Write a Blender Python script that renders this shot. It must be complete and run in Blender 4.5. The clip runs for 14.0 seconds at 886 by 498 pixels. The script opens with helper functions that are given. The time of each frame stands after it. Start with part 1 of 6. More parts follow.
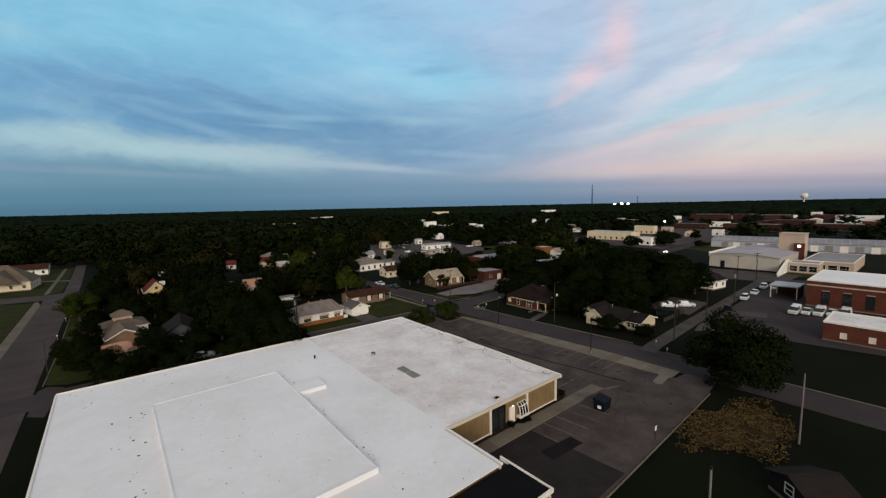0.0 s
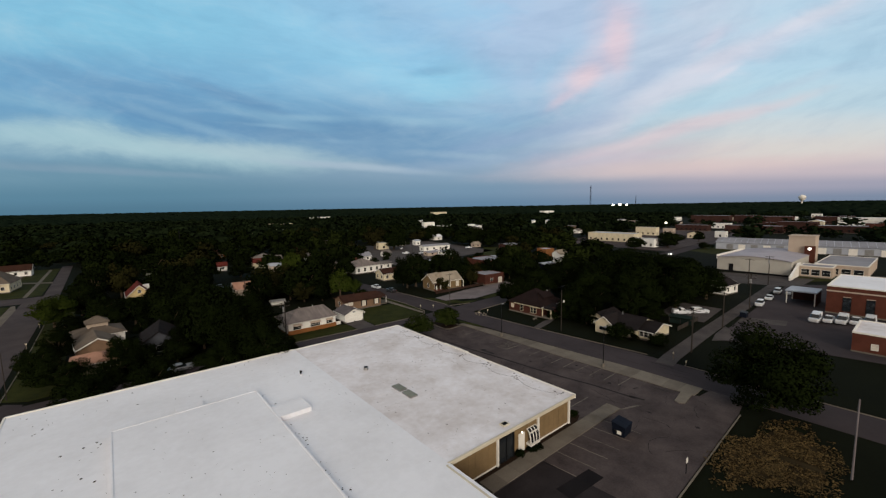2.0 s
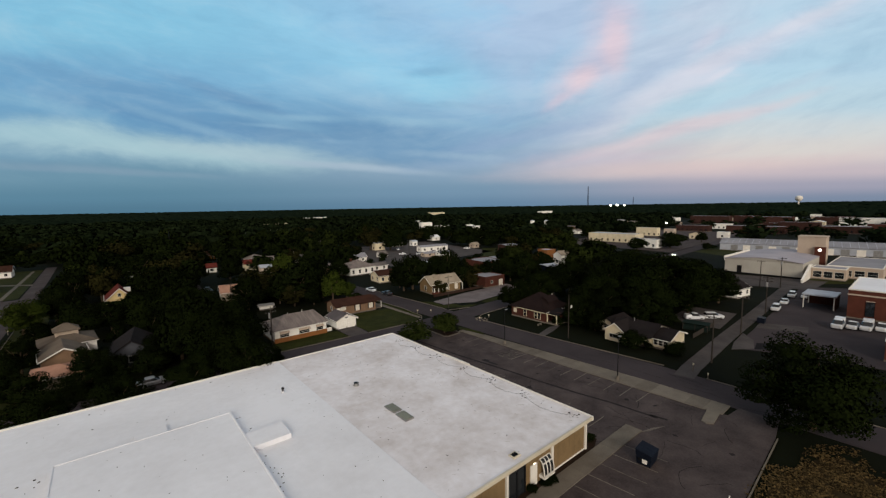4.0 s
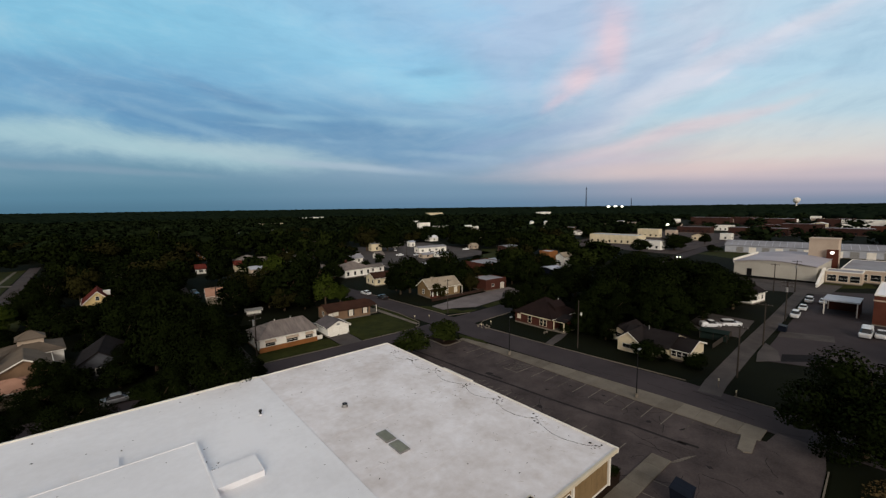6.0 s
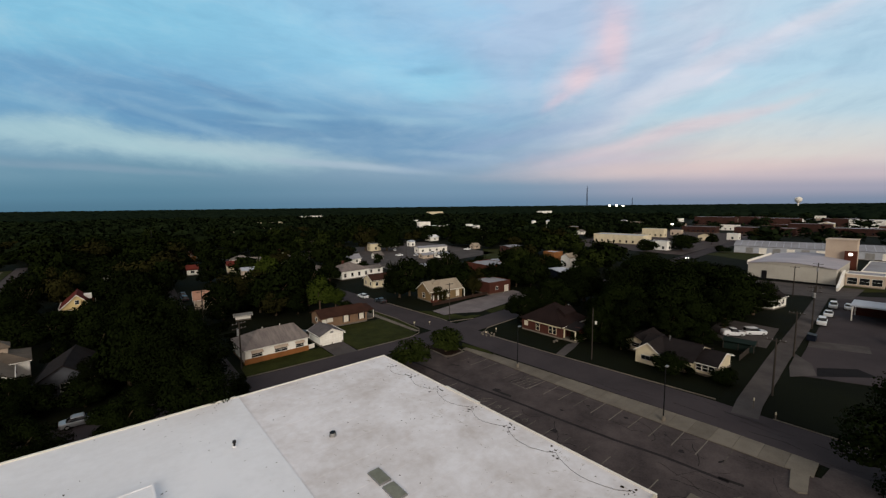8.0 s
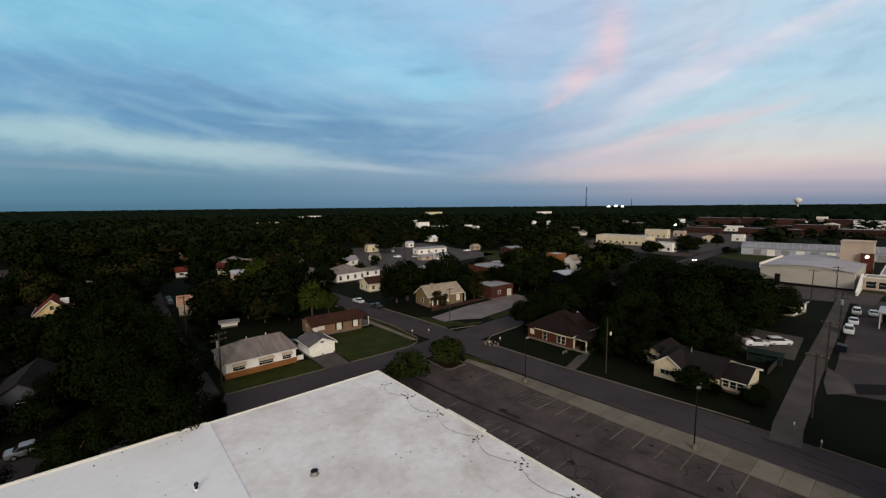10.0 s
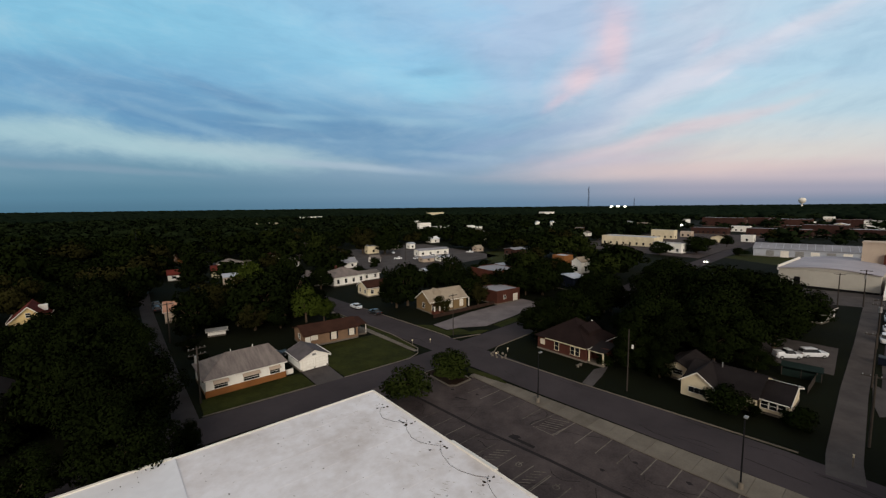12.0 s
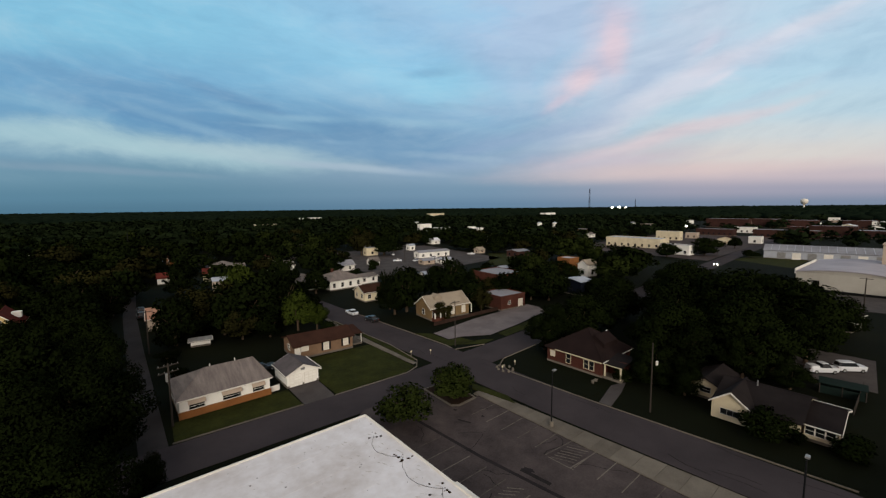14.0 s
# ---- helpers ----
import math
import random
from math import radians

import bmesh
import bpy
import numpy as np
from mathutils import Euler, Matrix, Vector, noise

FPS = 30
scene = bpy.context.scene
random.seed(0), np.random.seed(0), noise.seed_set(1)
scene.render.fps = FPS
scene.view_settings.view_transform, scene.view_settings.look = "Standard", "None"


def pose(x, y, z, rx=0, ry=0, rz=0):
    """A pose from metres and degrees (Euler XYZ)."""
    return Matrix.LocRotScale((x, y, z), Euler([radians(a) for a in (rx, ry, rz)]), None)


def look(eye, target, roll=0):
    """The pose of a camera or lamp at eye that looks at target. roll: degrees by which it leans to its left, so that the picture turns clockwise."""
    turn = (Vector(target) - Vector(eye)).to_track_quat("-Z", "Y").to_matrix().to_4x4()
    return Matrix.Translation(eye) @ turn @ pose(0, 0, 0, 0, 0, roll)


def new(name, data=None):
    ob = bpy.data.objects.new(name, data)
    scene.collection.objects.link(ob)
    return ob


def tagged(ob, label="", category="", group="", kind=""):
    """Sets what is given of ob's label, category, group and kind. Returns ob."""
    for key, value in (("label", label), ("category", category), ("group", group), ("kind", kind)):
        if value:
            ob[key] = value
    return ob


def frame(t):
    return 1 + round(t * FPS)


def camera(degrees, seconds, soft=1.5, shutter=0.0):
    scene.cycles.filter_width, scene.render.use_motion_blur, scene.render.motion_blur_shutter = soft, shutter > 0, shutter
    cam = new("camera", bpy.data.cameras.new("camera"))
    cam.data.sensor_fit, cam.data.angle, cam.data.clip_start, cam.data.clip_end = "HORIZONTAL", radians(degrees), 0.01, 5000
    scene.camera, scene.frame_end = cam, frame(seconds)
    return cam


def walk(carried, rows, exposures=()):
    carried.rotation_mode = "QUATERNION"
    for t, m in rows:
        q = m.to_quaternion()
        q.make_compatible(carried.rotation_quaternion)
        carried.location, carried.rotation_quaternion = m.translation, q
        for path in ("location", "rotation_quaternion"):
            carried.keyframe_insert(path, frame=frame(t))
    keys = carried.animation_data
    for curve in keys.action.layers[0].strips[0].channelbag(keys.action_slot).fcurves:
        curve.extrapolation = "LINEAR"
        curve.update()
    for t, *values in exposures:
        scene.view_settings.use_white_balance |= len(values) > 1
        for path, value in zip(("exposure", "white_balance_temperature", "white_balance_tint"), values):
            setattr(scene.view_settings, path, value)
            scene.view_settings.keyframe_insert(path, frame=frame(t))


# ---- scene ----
cam = camera(94.8, 14.0, soft=1.3)
PATH = [
    (0, (-51.487, -79.27, 30.481), (-50.23, -77.729, 30.266), -1.2),
    (0.5, (-50.483, -77.905, 30.487), (-49.225, -76.364, 30.276), -1.2),
    (1, (-49.5, -76.489, 30.551), (-48.239, -74.95, 30.339), -1.1),
    (1.5, (-48.514, -75.197, 30.48), (-47.251, -73.661, 30.268), -1.1),
    (2, (-47.517, -73.866, 30.351), (-46.252, -72.331, 30.138), -1.0),
    (2.5, (-46.464, -72.491, 30.235), (-45.197, -70.959, 30.022), -0.9),
    (3, (-45.419, -71.125, 30.135), (-44.148, -69.595, 29.922), -0.9),
    (5.5, (-40.373, -64.372, 29.506), (-39.092, -62.85, 29.298), -0.8),
    (6, (-39.295, -62.913, 29.474), (-38.011, -61.393, 29.265), -0.7),
    (6.5, (-38.29, -61.444, 29.492), (-37.007, -59.924, 29.283), -0.7),
    (7, (-37.227, -60.073, 29.47), (-35.944, -58.553, 29.261), -0.7),
    (7.5, (-36.165, -58.743, 29.437), (-34.883, -57.222, 29.226), -0.6),
    (8, (-35.045, -57.318, 29.411), (-33.762, -55.798, 29.197), -0.6),
    (10.5, (-29.838, -50.694, 29.139), (-28.551, -49.178, 28.927), -0.5),
    (11, (-28.771, -49.325, 29.063), (-27.484, -47.809, 28.851), -0.5),
    (11.5, (-27.734, -48.05, 29.092), (-26.449, -46.532, 28.881), -0.5),
    (12, (-26.619, -46.675, 29.076), (-25.338, -45.153, 28.866), -0.6),
    (12.5, (-25.576, -45.393, 29.027), (-24.297, -43.87, 28.817), -0.5),
    (13, (-24.52, -44.095, 29.022), (-23.242, -42.571, 28.813), -0.6),
    (13.5, (-23.519, -42.788, 28.91), (-22.24, -41.264, 28.704), -0.6),
    (14, (-22.467, -41.5, 28.869), (-21.188, -39.977, 28.664), -0.6),
]
walk(cam, [(t, look(eye, target, roll)) for t, eye, target, roll in PATH], [(0.0, 0.0), (14.0, 0.0)])

# ---- settings of the place ----
BAND_AZ = 39.2          # the way the camera looks, degrees clockwise from +y; the clouds are laid out round it
SUN_AZ, SUN_EL, SUN_POWER = 212.0, 20.0, 2.35
MAST = (2032, 1156, 120)
WTOWER = (2334, 312)
# lit lamps: x, y, height, radius; the three largest stand in for white horizon blobs
LAMPS = [(-19.8, 135.3, 8, 0.3), (1.5, 87, 4.2, 0.26), (2088, 1055, 14, 7), (2103, 1025, 15, 8), (2118, 995, 14, 6), (398, 104, 8, 1.2)]
# trees: x, y, height, width, leaves
TREES_WEST = [(-26.5, 19, 15.5, 17), (-30.5, 24.5, 13, 12), (-24.5, 30, 13.5, 12.5), (-30.5, 36, 13, 13), (-26.5, 5.2, 12.5, 13.5), (-34.5, 5.2, 8.5, 11), (-37.4, 25.0, 7.6, 8.5), (-47.5, 18.6, 6.5, 10), (-46.6, 25, 8, 8), (-55.5, 19, 6.8, 10.5), (-59.4, 28.5, 7.4, 8), (-57, 38, 8.5, 9),
              (-60.2, 73, 11, 13, "bright"), (-56, 58, 6.5, 9), (-30, 56, 12, 11), (-32, 44, 12, 10.6), (-26, 46, 13, 13), (-55, 84, 12, 13), (-27, 60, 12, 12), (-44, 5, 8.5, 10.5), (-52.5, 5, 8.5, 11), (-20.8, 8.2, 5, 5)]
TREES_EAST = [(25.8, -60.5, 15, 19), (57, -11, 14, 17), (66, -19, 16, 18), (54, 4, 12.5, 14), (63, 6, 14, 16), (72, -6, 16, 18), (80, -17, 17, 19), (89, -24, 16.5, 18), (97, -20, 15, 16), (53.5, -16, 12, 13), (61, -24, 13, 15),
              (74, -20, 16, 15), (84, -5, 16, 18), (76, 8, 14, 16), (44.5, 6.6, 9, 9), (50.5, 6.4, 10.5, 12.5), (95, -6, 14, 17), (104, -14, 12, 14), (60, -13, 13, 13), (44.5, -14.6, 9.5, 10), (43.6, -19.6, 7.5, 7), (94, -30, 12, 13)]
TREES_NORTH = [(37, 50, 12, 12), (43, 36.8, 6, 6.5, "olive"), (15.5, 51, 8, 7.5, "bright"), (9.5, 62, 12, 14), (2, 69, 12, 13), (-5, 78, 11, 11), (21, 74, 10, 9), (61.5, 42.5, 7.5, 8, "olive"), (13, 76, 11, 12), (70, 46, 8, 9, "olive"), (80, 62, 9, 10)]
BUSHES = [(16.3, 3.0, 6.2, 7.6, "mid"), (18.4, 5.2, 5.4, 7.0, "mid"), (7.4, 2.6, 6.6, 8.4, "mid"), (39.4, -30.2, 4.6, 6.8, "deep"), (40.2, -33.0, 2.2, 2.6, "deep"), (41.2, -37.8, 3.2, 6.0, "deep"), (1.6, -42.6, 1.4, 2.0, "deep"),
          (-11.2, -43.8, 1.2, 1.8, "deep"), (-8.6, -44.0, 0.9, 3.0, "deep"), (41.5, -10.9, 3.0, 4.6, "deep"), (18, 40.5, 2.8, 4.0, "deep"), (14.8, 43.5, 4.5, 7, "deep"), (-14.6, 50, 3, 5, "deep"), (-14.4, 40, 2.6, 4, "deep")]
TREES_PAD = [(57.2, 37.0, 7.5, 7.5, "olive"), (70.5, 43.5, 8.5, 9), (78, 36, 9, 10), (85, 37, 9, 11), (90.5, 34, 7.5, 8), (62, 62, 10, 12), (69, 72, 10, 12), (60, 76, 10, 11), (92, 68, 9, 11), (112, 44, 9, 11), (118, 52, 9, 11), (96, 52, 9, 10, "olive"), (110, 26, 9, 11), (96, 24.5, 8, 9)]
TREES_MID = [(41.0, 50.0, 16.5, 14.6), (38.9, 55.4, 13.6, 8.7), (11.8, 53.2, 11.7, 9.9, "bright"), (19.9, 64.4, 7.2, 7.3), (2.8, 59.6, 17.0, 19.8), (8.1, 86.2, 17.9, 12.3, "bright"), (-11.9, 60.0, 14.0, 14.0), (64.8, 58.0, 15.5, 13.9), (79, 40, 12.0, 13), (80.4, 45.9, 8.2, 9.0, "olive"), (78, 7, 10, 12), (98.8, 180.5, 22.3, 21.0, "olive"), (108.8, 170.5, 14.8, 25.0), (23.5, 98.7, 16.7, 13.9), (32.1, 90.7, 10.4, 11.5)]
TREES_TOWN = [(52.2, 100.4, 7.2, 8.0), (288.2, 127.9, 13.3, 19.0), (317.6, 112.6, 11.6, 17.1), (239.7, 39.1, 13.2, 24.2), (164.7, 50.3, 12.7, 21.3), (244.8, 19.3, 5.3, 11.1), (352.4, 23.1, 13.0, 21.6, "olive"), (293.1, 38.5, 9.9, 10.7), (217.1, 50.5, 10.1, 15.2), (186.3, 148.8, 12.6, 23.7), (185.7, 123.8, 12.9, 19.4), (212.9, 121.4, 10.4, 18.7), (210.4, 98.6, 10.4, 19.1), (71.7, 120.8, 7.0, 6.9)]
TREES_LANE = [(-27.0, 71.8, 13, 13.0), (-35.1, 101.9, 11.7, 15.8), (-30.0, 64.1, 9.4, 11.6), (-21.6, 100.6, 11.7, 11.1), (-31.4, 149.6, 13.9, 19.0), (-9.1, 198.3, 11.6, 19.5), (-44.9, 191.9, 13.6, 25.0), (-2.8, 123.2, 13.7, 16.4), (-23.7, 171.9, 12.3, 13.8)]
TREES_COURT = [(112, 4.5, 15, 20), (87, -15, 18.5, 24), (82, -25.5, 18, 21), (73.5, -29.0, 14.5, 13), (92, -5, 16, 22), (100, 3, 14.5, 18), (101, -22, 14, 15), (64, -26, 11, 12), (57, -23.5, 9.5, 9.5), (58, -29.5, 5, 7)]
TREES_YARD = [(-44, 79.5, 5.6, 9), (-51, 80, 7.5, 10), (-37.5, 79, 8.5, 10), (-42, 70.5, 8, 11), (-50, 72, 8.5, 11), (-36.5, 70, 9.5, 11), (-43.5, 61, 8.5, 11), (-37, 61, 10, 11), (-49, 62.5, 7, 9), (-43.8, 22.8, 5.6, 8), (-38.6, 21.8, 5.4, 7.5), (-35.4, 28.5, 8.5, 8), (-42.6, 46.5, 6, 6), (-37, 44, 9, 8), (-37.5, 52.5, 9.5, 10)]

# ---- world, sun and exposure ----
def lin(r, g, b):
    """Linear colour from everyday 0-255 values."""
    return tuple(((c / 255 + 0.055) / 1.055) ** 2.4 if c > 10 else c / 3294 for c in (r, g, b)) + (1.0,)


world = bpy.data.worlds.new("dusk_sky")
scene.world = world
world.use_nodes = True
wt = world.node_tree
wt.nodes.clear()


def wnode(kind, **kw):
    n = wt.nodes.new(kind)
    for k, v in kw.items():
        if k == "operation":
            n.operation = v
        elif k == "blend_type":
            n.blend_type = v
    return n


def wmath(op, a, b=None, c=None, clamp=False):
    n = wnode("ShaderNodeMath", operation=op)
    n.use_clamp = clamp
    for i, v in enumerate((a, b, c)):
        if v is None:
            continue
        if isinstance(v, (int, float)):
            n.inputs[i].default_value = v
        else:
            wt.links.new(v, n.inputs[i])
    return n.outputs[0]


def wmix(fac, a, b):
    n = wnode("ShaderNodeMix")
    n.data_type = "RGBA"
    for sock, v in ((n.inputs[0], fac), (n.inputs[6], a), (n.inputs[7], b)):
        if isinstance(v, (int, float, tuple)):
            sock.default_value = v
        else:
            wt.links.new(v, sock)
    return n.outputs[2]


def wramp(fac, stops):
    n = wnode("ShaderNodeValToRGB")
    n.color_ramp.interpolation = "EASE"
    el = n.color_ramp.elements
    while len(el) < len(stops):
        el.new(0.5)
    for e, (p, c) in zip(el, stops):
        e.position, e.color = p, c
    wt.links.new(fac, n.inputs[0])
    return n.outputs[0]


def wstep(v, lo, hi):
    n = wnode("ShaderNodeMapRange")
    n.interpolation_type = "SMOOTHSTEP"
    n.inputs[1].default_value, n.inputs[2].default_value = lo, hi
    wt.links.new(v, n.inputs[0])
    return n.outputs[0]


def wnoise(x, y, detail=5.0, rough=0.55, warp=0.0):
    cv = wnode("ShaderNodeCombineXYZ")
    for i, v in enumerate((x, y)):
        wt.links.new(v, cv.inputs[i])
    n = wnode("ShaderNodeTexNoise")
    n.inputs["Scale"].default_value = 1.0
    n.inputs["Detail"].default_value = detail
    n.inputs["Roughness"].default_value = rough
    n.inputs["Distortion"].default_value = warp
    wt.links.new(cv.outputs[0], n.inputs["Vector"])
    return n.outputs["Fac"]


def wdot(vec, axis):
    n = wt.nodes.new("ShaderNodeVectorMath")
    n.operation = "DOT_PRODUCT"
    wt.links.new(vec, n.inputs[0])
    n.inputs[1].default_value = axis
    return n.outputs["Value"]


AZ = math.radians(BAND_AZ)
DIR = wt.nodes.new("ShaderNodeTexCoord").outputs["Generated"]
up = wdot(DIR, (0, 0, 1))
ahead = wdot(DIR, (math.sin(AZ), math.cos(AZ), 0))
side = wdot(DIR, (math.cos(AZ), -math.sin(AZ), 0))
aheadc = wmath("MAXIMUM", ahead, 0.3)
SX = wmath("DIVIDE", side, aheadc)      # across the sky, seen to the north-east
SY = wmath("DIVIDE", up, aheadc)        # up the sky
high = wmath("MULTIPLY", SY, 1.6, clamp=True)


def tone(*stops):
    return wramp(high, [(p * 1.6, lin(*c)) for p, c in stops])


left_sky = tone((0.0, (80, 120, 143)), (0.035, (88, 131, 155)), (0.087, (104, 144, 167)), (0.15, (118, 157, 182)), (0.219, (112, 161, 195)), (0.31, (119, 172, 207)), (0.42, (130, 190, 219)), (0.62, (140, 198, 228)))
mid_sky = tone((0.0, (98, 131, 158)), (0.035, (113, 145, 171)), (0.087, (136, 162, 186)), (0.154, (136, 170, 200)), (0.219, (132, 174, 206)), (0.31, (148, 200, 230)), (0.42, (154, 198, 230)), (0.62, (166, 200, 230)))
right_sky = tone((0.0, (122, 137, 160)), (0.035, (158, 158, 176)), (0.07, (194, 182, 190)), (0.115, (212, 203, 202)), (0.17, (204, 212, 216)), (0.23, (186, 211, 224)), (0.33, (180, 211, 230)), (0.62, (190, 213, 232)))
sky_col = wmix(wstep(SX, -0.75, 0.12), left_sky, mid_sky)
sky_col = wmix(wstep(SX, 0.05, 0.72), sky_col, right_sky)
warp_a = wmath("SUBTRACT", wnoise(wmath("MULTIPLY", SX, 2.6), wmath("MULTIPLY_ADD", SY, 7.0, 3.3), 8.0, 0.62, 0.4), 0.5)
warp_b = wmath("SUBTRACT", wnoise(wmath("MULTIPLY_ADD", SX, 3.1, 9.0), wmath("MULTIPLY_ADD", SY, 8.0, 5.1), 8.0, 0.64, 0.4), 0.5)


def cloud(cx, cy, half_long, half_wide, lean, colour, amount, ragged=1.0):
    """One soft cloud bank, drawn out along its lean (degrees above level), its rim broken up by noise."""
    global sky_col
    c, s = math.cos(math.radians(lean)), math.sin(math.radians(lean))
    dx, dy = wmath("SUBTRACT", SX, cx), wmath("SUBTRACT", SY, cy)
    along = wmath("ADD", wmath("MULTIPLY", dx, c / half_long), wmath("MULTIPLY", dy, s / half_long))
    across = wmath("ADD", wmath("MULTIPLY", dx, -s / half_wide), wmath("MULTIPLY", dy, c / half_wide))
    along = wmath("MULTIPLY_ADD", warp_a, 1.3 * ragged, along)
    across = wmath("MULTIPLY_ADD", warp_b, 2.4 * ragged, across)
    r = wmath("SQRT", wmath("ADD", wmath("MULTIPLY", along, along), wmath("MULTIPLY", across, across)))
    mask = wmath("SUBTRACT", 1.0, wstep(r, 0.15, 1.25), clamp=True)
    sky_col = wmix(wmath("MULTIPLY", mask, amount), sky_col, lin(*colour))


cloud(-0.611, 0.240, 0.596, 0.075, -10, (100, 150, 190), 0.7)
cloud(-0.304, 0.162, 0.374, 0.055, -10, (106, 148, 184), 0.8)
cloud(-0.80, 0.300, 0.30, 0.030, -14, (112, 156, 192), 0.5)
cloud(-0.480, 0.262, 0.20, 0.018, -18, (98, 140, 180), 0.5)
cloud(-0.760, 0.160, 0.560, 0.050, -6, (168, 199, 208), 0.9, 0.8)
cloud(-0.960, 0.186, 0.30, 0.030, -5, (160, 195, 207), 0.6, 0.9)
cloud(-0.420, 0.128, 0.280, 0.026, -8, (172, 197, 207), 0.8, 0.9)
cloud(-0.200, 0.096, 0.260, 0.011, -5, (166, 186, 203), 0.8, 0.5)
cloud(-0.834, 0.098, 0.330, 0.010, -4, (132, 158, 178), 0.7, 0.6)
cloud(-0.300, 0.180, 0.260, 0.030, -8, (98, 142, 180), 0.65, 0.8)
cloud(-0.624, 0.214, 0.300, 0.022, -12, (98, 144, 184), 0.6, 0.8)
cloud(-0.310, 0.213, 0.110, 0.010, -4, (144, 184, 208), 0.6, 0.8)
cloud(-0.400, 0.196, 0.070, 0.006, -6, (140, 180, 206), 0.5, 0.8)
cloud(-0.240, 0.156, 0.090, 0.007, -5, (134, 172, 200), 0.5, 0.8)
cloud(0.043, 0.237, 0.120, 0.010, -3, (112, 154, 190), 0.6, 0.8)
cloud(-0.037, 0.313, 0.090, 0.014, 4, (120, 164, 198), 0.55, 0.8)
cloud(0.200, 0.205, 0.110, 0.010, 14, (124, 162, 196), 0.5, 0.8)
cloud(-0.60, 0.207, 0.20, 0.012, -16, (138, 178, 204), 0.5)
cloud(-0.932, 0.108, 0.416, 0.016, -5, (116, 149, 172), 0.6)
cloud(-0.087, 0.150, 0.240, 0.050, -4, (108, 150, 186), 0.7)
cloud(-0.973, 0.262, 0.222, 0.019, -12, (136, 182, 208), 0.45)
cloud(-0.637, 0.430, 0.555, 0.083, -15, (138, 200, 228), 0.4)
cloud(-0.217, 0.363, 0.416, 0.047, -25, (150, 207, 234), 0.45)
cloud(0.048, 0.284, 0.180, 0.060, 0, (146, 206, 230), 0.5)
cloud(-0.02, 0.430, 0.30, 0.05, -28, (158, 190, 220), 0.4)
cloud(0.258, 0.420, 0.280, 0.170, 40, (184, 196, 222), 0.6)
cloud(0.520, 0.345, 0.330, 0.120, 35, (204, 207, 224), 0.55)
cloud(0.412, 0.400, 0.140, 0.075, 78, (222, 203, 217), 0.5)
cloud(0.425, 0.372, 0.075, 0.040, 96, (238, 207, 213), 0.55, 1.0)
cloud(0.330, 0.290, 0.120, 0.050, 38, (222, 204, 218), 0.45)
cloud(0.350, 0.294, 0.062, 0.030, 30, (240, 209, 213), 0.6, 1.0)
cloud(0.293, 0.246, 0.050, 0.014, 30, (222, 203, 215), 0.5, 0.8)
cloud(0.679, 0.301, 0.050, 0.010, 24, (232, 226, 234), 0.6, 0.7)
cloud(0.634, 0.372, 0.060, 0.022, 40, (216, 212, 226), 0.5, 0.8)
cloud(0.480, 0.186, 0.050, 0.012, 22, (186, 208, 224), 0.5, 0.7)
cloud(0.418, 0.240, 0.260, 0.040, 33, (166, 186, 213), 0.55)
cloud(0.560, 0.268, 0.280, 0.040, 27, (214, 213, 226), 0.7, 0.6)
cloud(0.790, 0.372, 0.360, 0.048, 22, (212, 216, 231), 0.6)
cloud(0.900, 0.430, 0.200, 0.020, 24, (224, 221, 230), 0.45)
cloud(0.660, 0.327, 0.100, 0.022, 20, (226, 222, 231), 0.4)
cloud(0.780, 0.272, 0.361, 0.036, 17, (176, 212, 230), 0.5)
cloud(0.770, 0.250, 0.230, 0.016, 17, (184, 200, 217), 0.5)
cloud(0.580, 0.172, 0.330, 0.022, 14, (222, 203, 208), 0.7, 0.6)
cloud(0.780, 0.214, 0.180, 0.014, 16, (218, 204, 210), 0.4)
cloud(0.216, 0.163, 0.270, 0.026, 12, (146, 170, 201), 0.6)
cloud(0.120, 0.105, 0.250, 0.016, 4, (150, 174, 202), 0.45)
cloud(0.420, 0.105, 0.291, 0.030, 5, (206, 190, 203), 0.5)
cloud(0.906, 0.135, 0.347, 0.045, 5, (216, 214, 209), 0.5)
cloud(0.600, 0.083, 0.480, 0.026, 2, (219, 198, 196), 0.65, 0.5)
cloud(-0.410, 0.217, 0.166, 0.017, -14, (138, 180, 206), 0.5)
cloud(-0.032, 0.195, 0.194, 0.016, -4, (152, 190, 212), 0.5)
cloud(0.020, 0.120, 0.160, 0.010, -4, (160, 186, 206), 0.4)
# wisps at three sizes
bow = wmath("SQRT", wmath("MULTIPLY_ADD", SX, SX, 0.12))
lean_y = wmath("MULTIPLY_ADD", bow, -0.24, SY)
for sx, sy, off, strength in ((2.4, 8.0, 1.7, 0.7), (5.0, 19.0, 0.0, 0.42), (12.0, 34.0, 7.3, 0.2)):
    wisp = wnoise(wmath("MULTIPLY_ADD", SX, sx, off), wmath("MULTIPLY_ADD", lean_y, sy, off), 7.0, 0.6, 0.9)
    wisp_amount = wmath("MULTIPLY", wmath("SUBTRACT", wisp, 0.5), wmath("MULTIPLY", wstep(up, 0.02, 0.17), strength))
    sky_col = wmix(wmath("MAXIMUM", wisp_amount, 0.0), sky_col, lin(206, 226, 232))
    sky_col = wmix(wmath("MAXIMUM", wmath("MULTIPLY", wisp_amount, -1.2), 0.0), sky_col, lin(92, 134, 172))
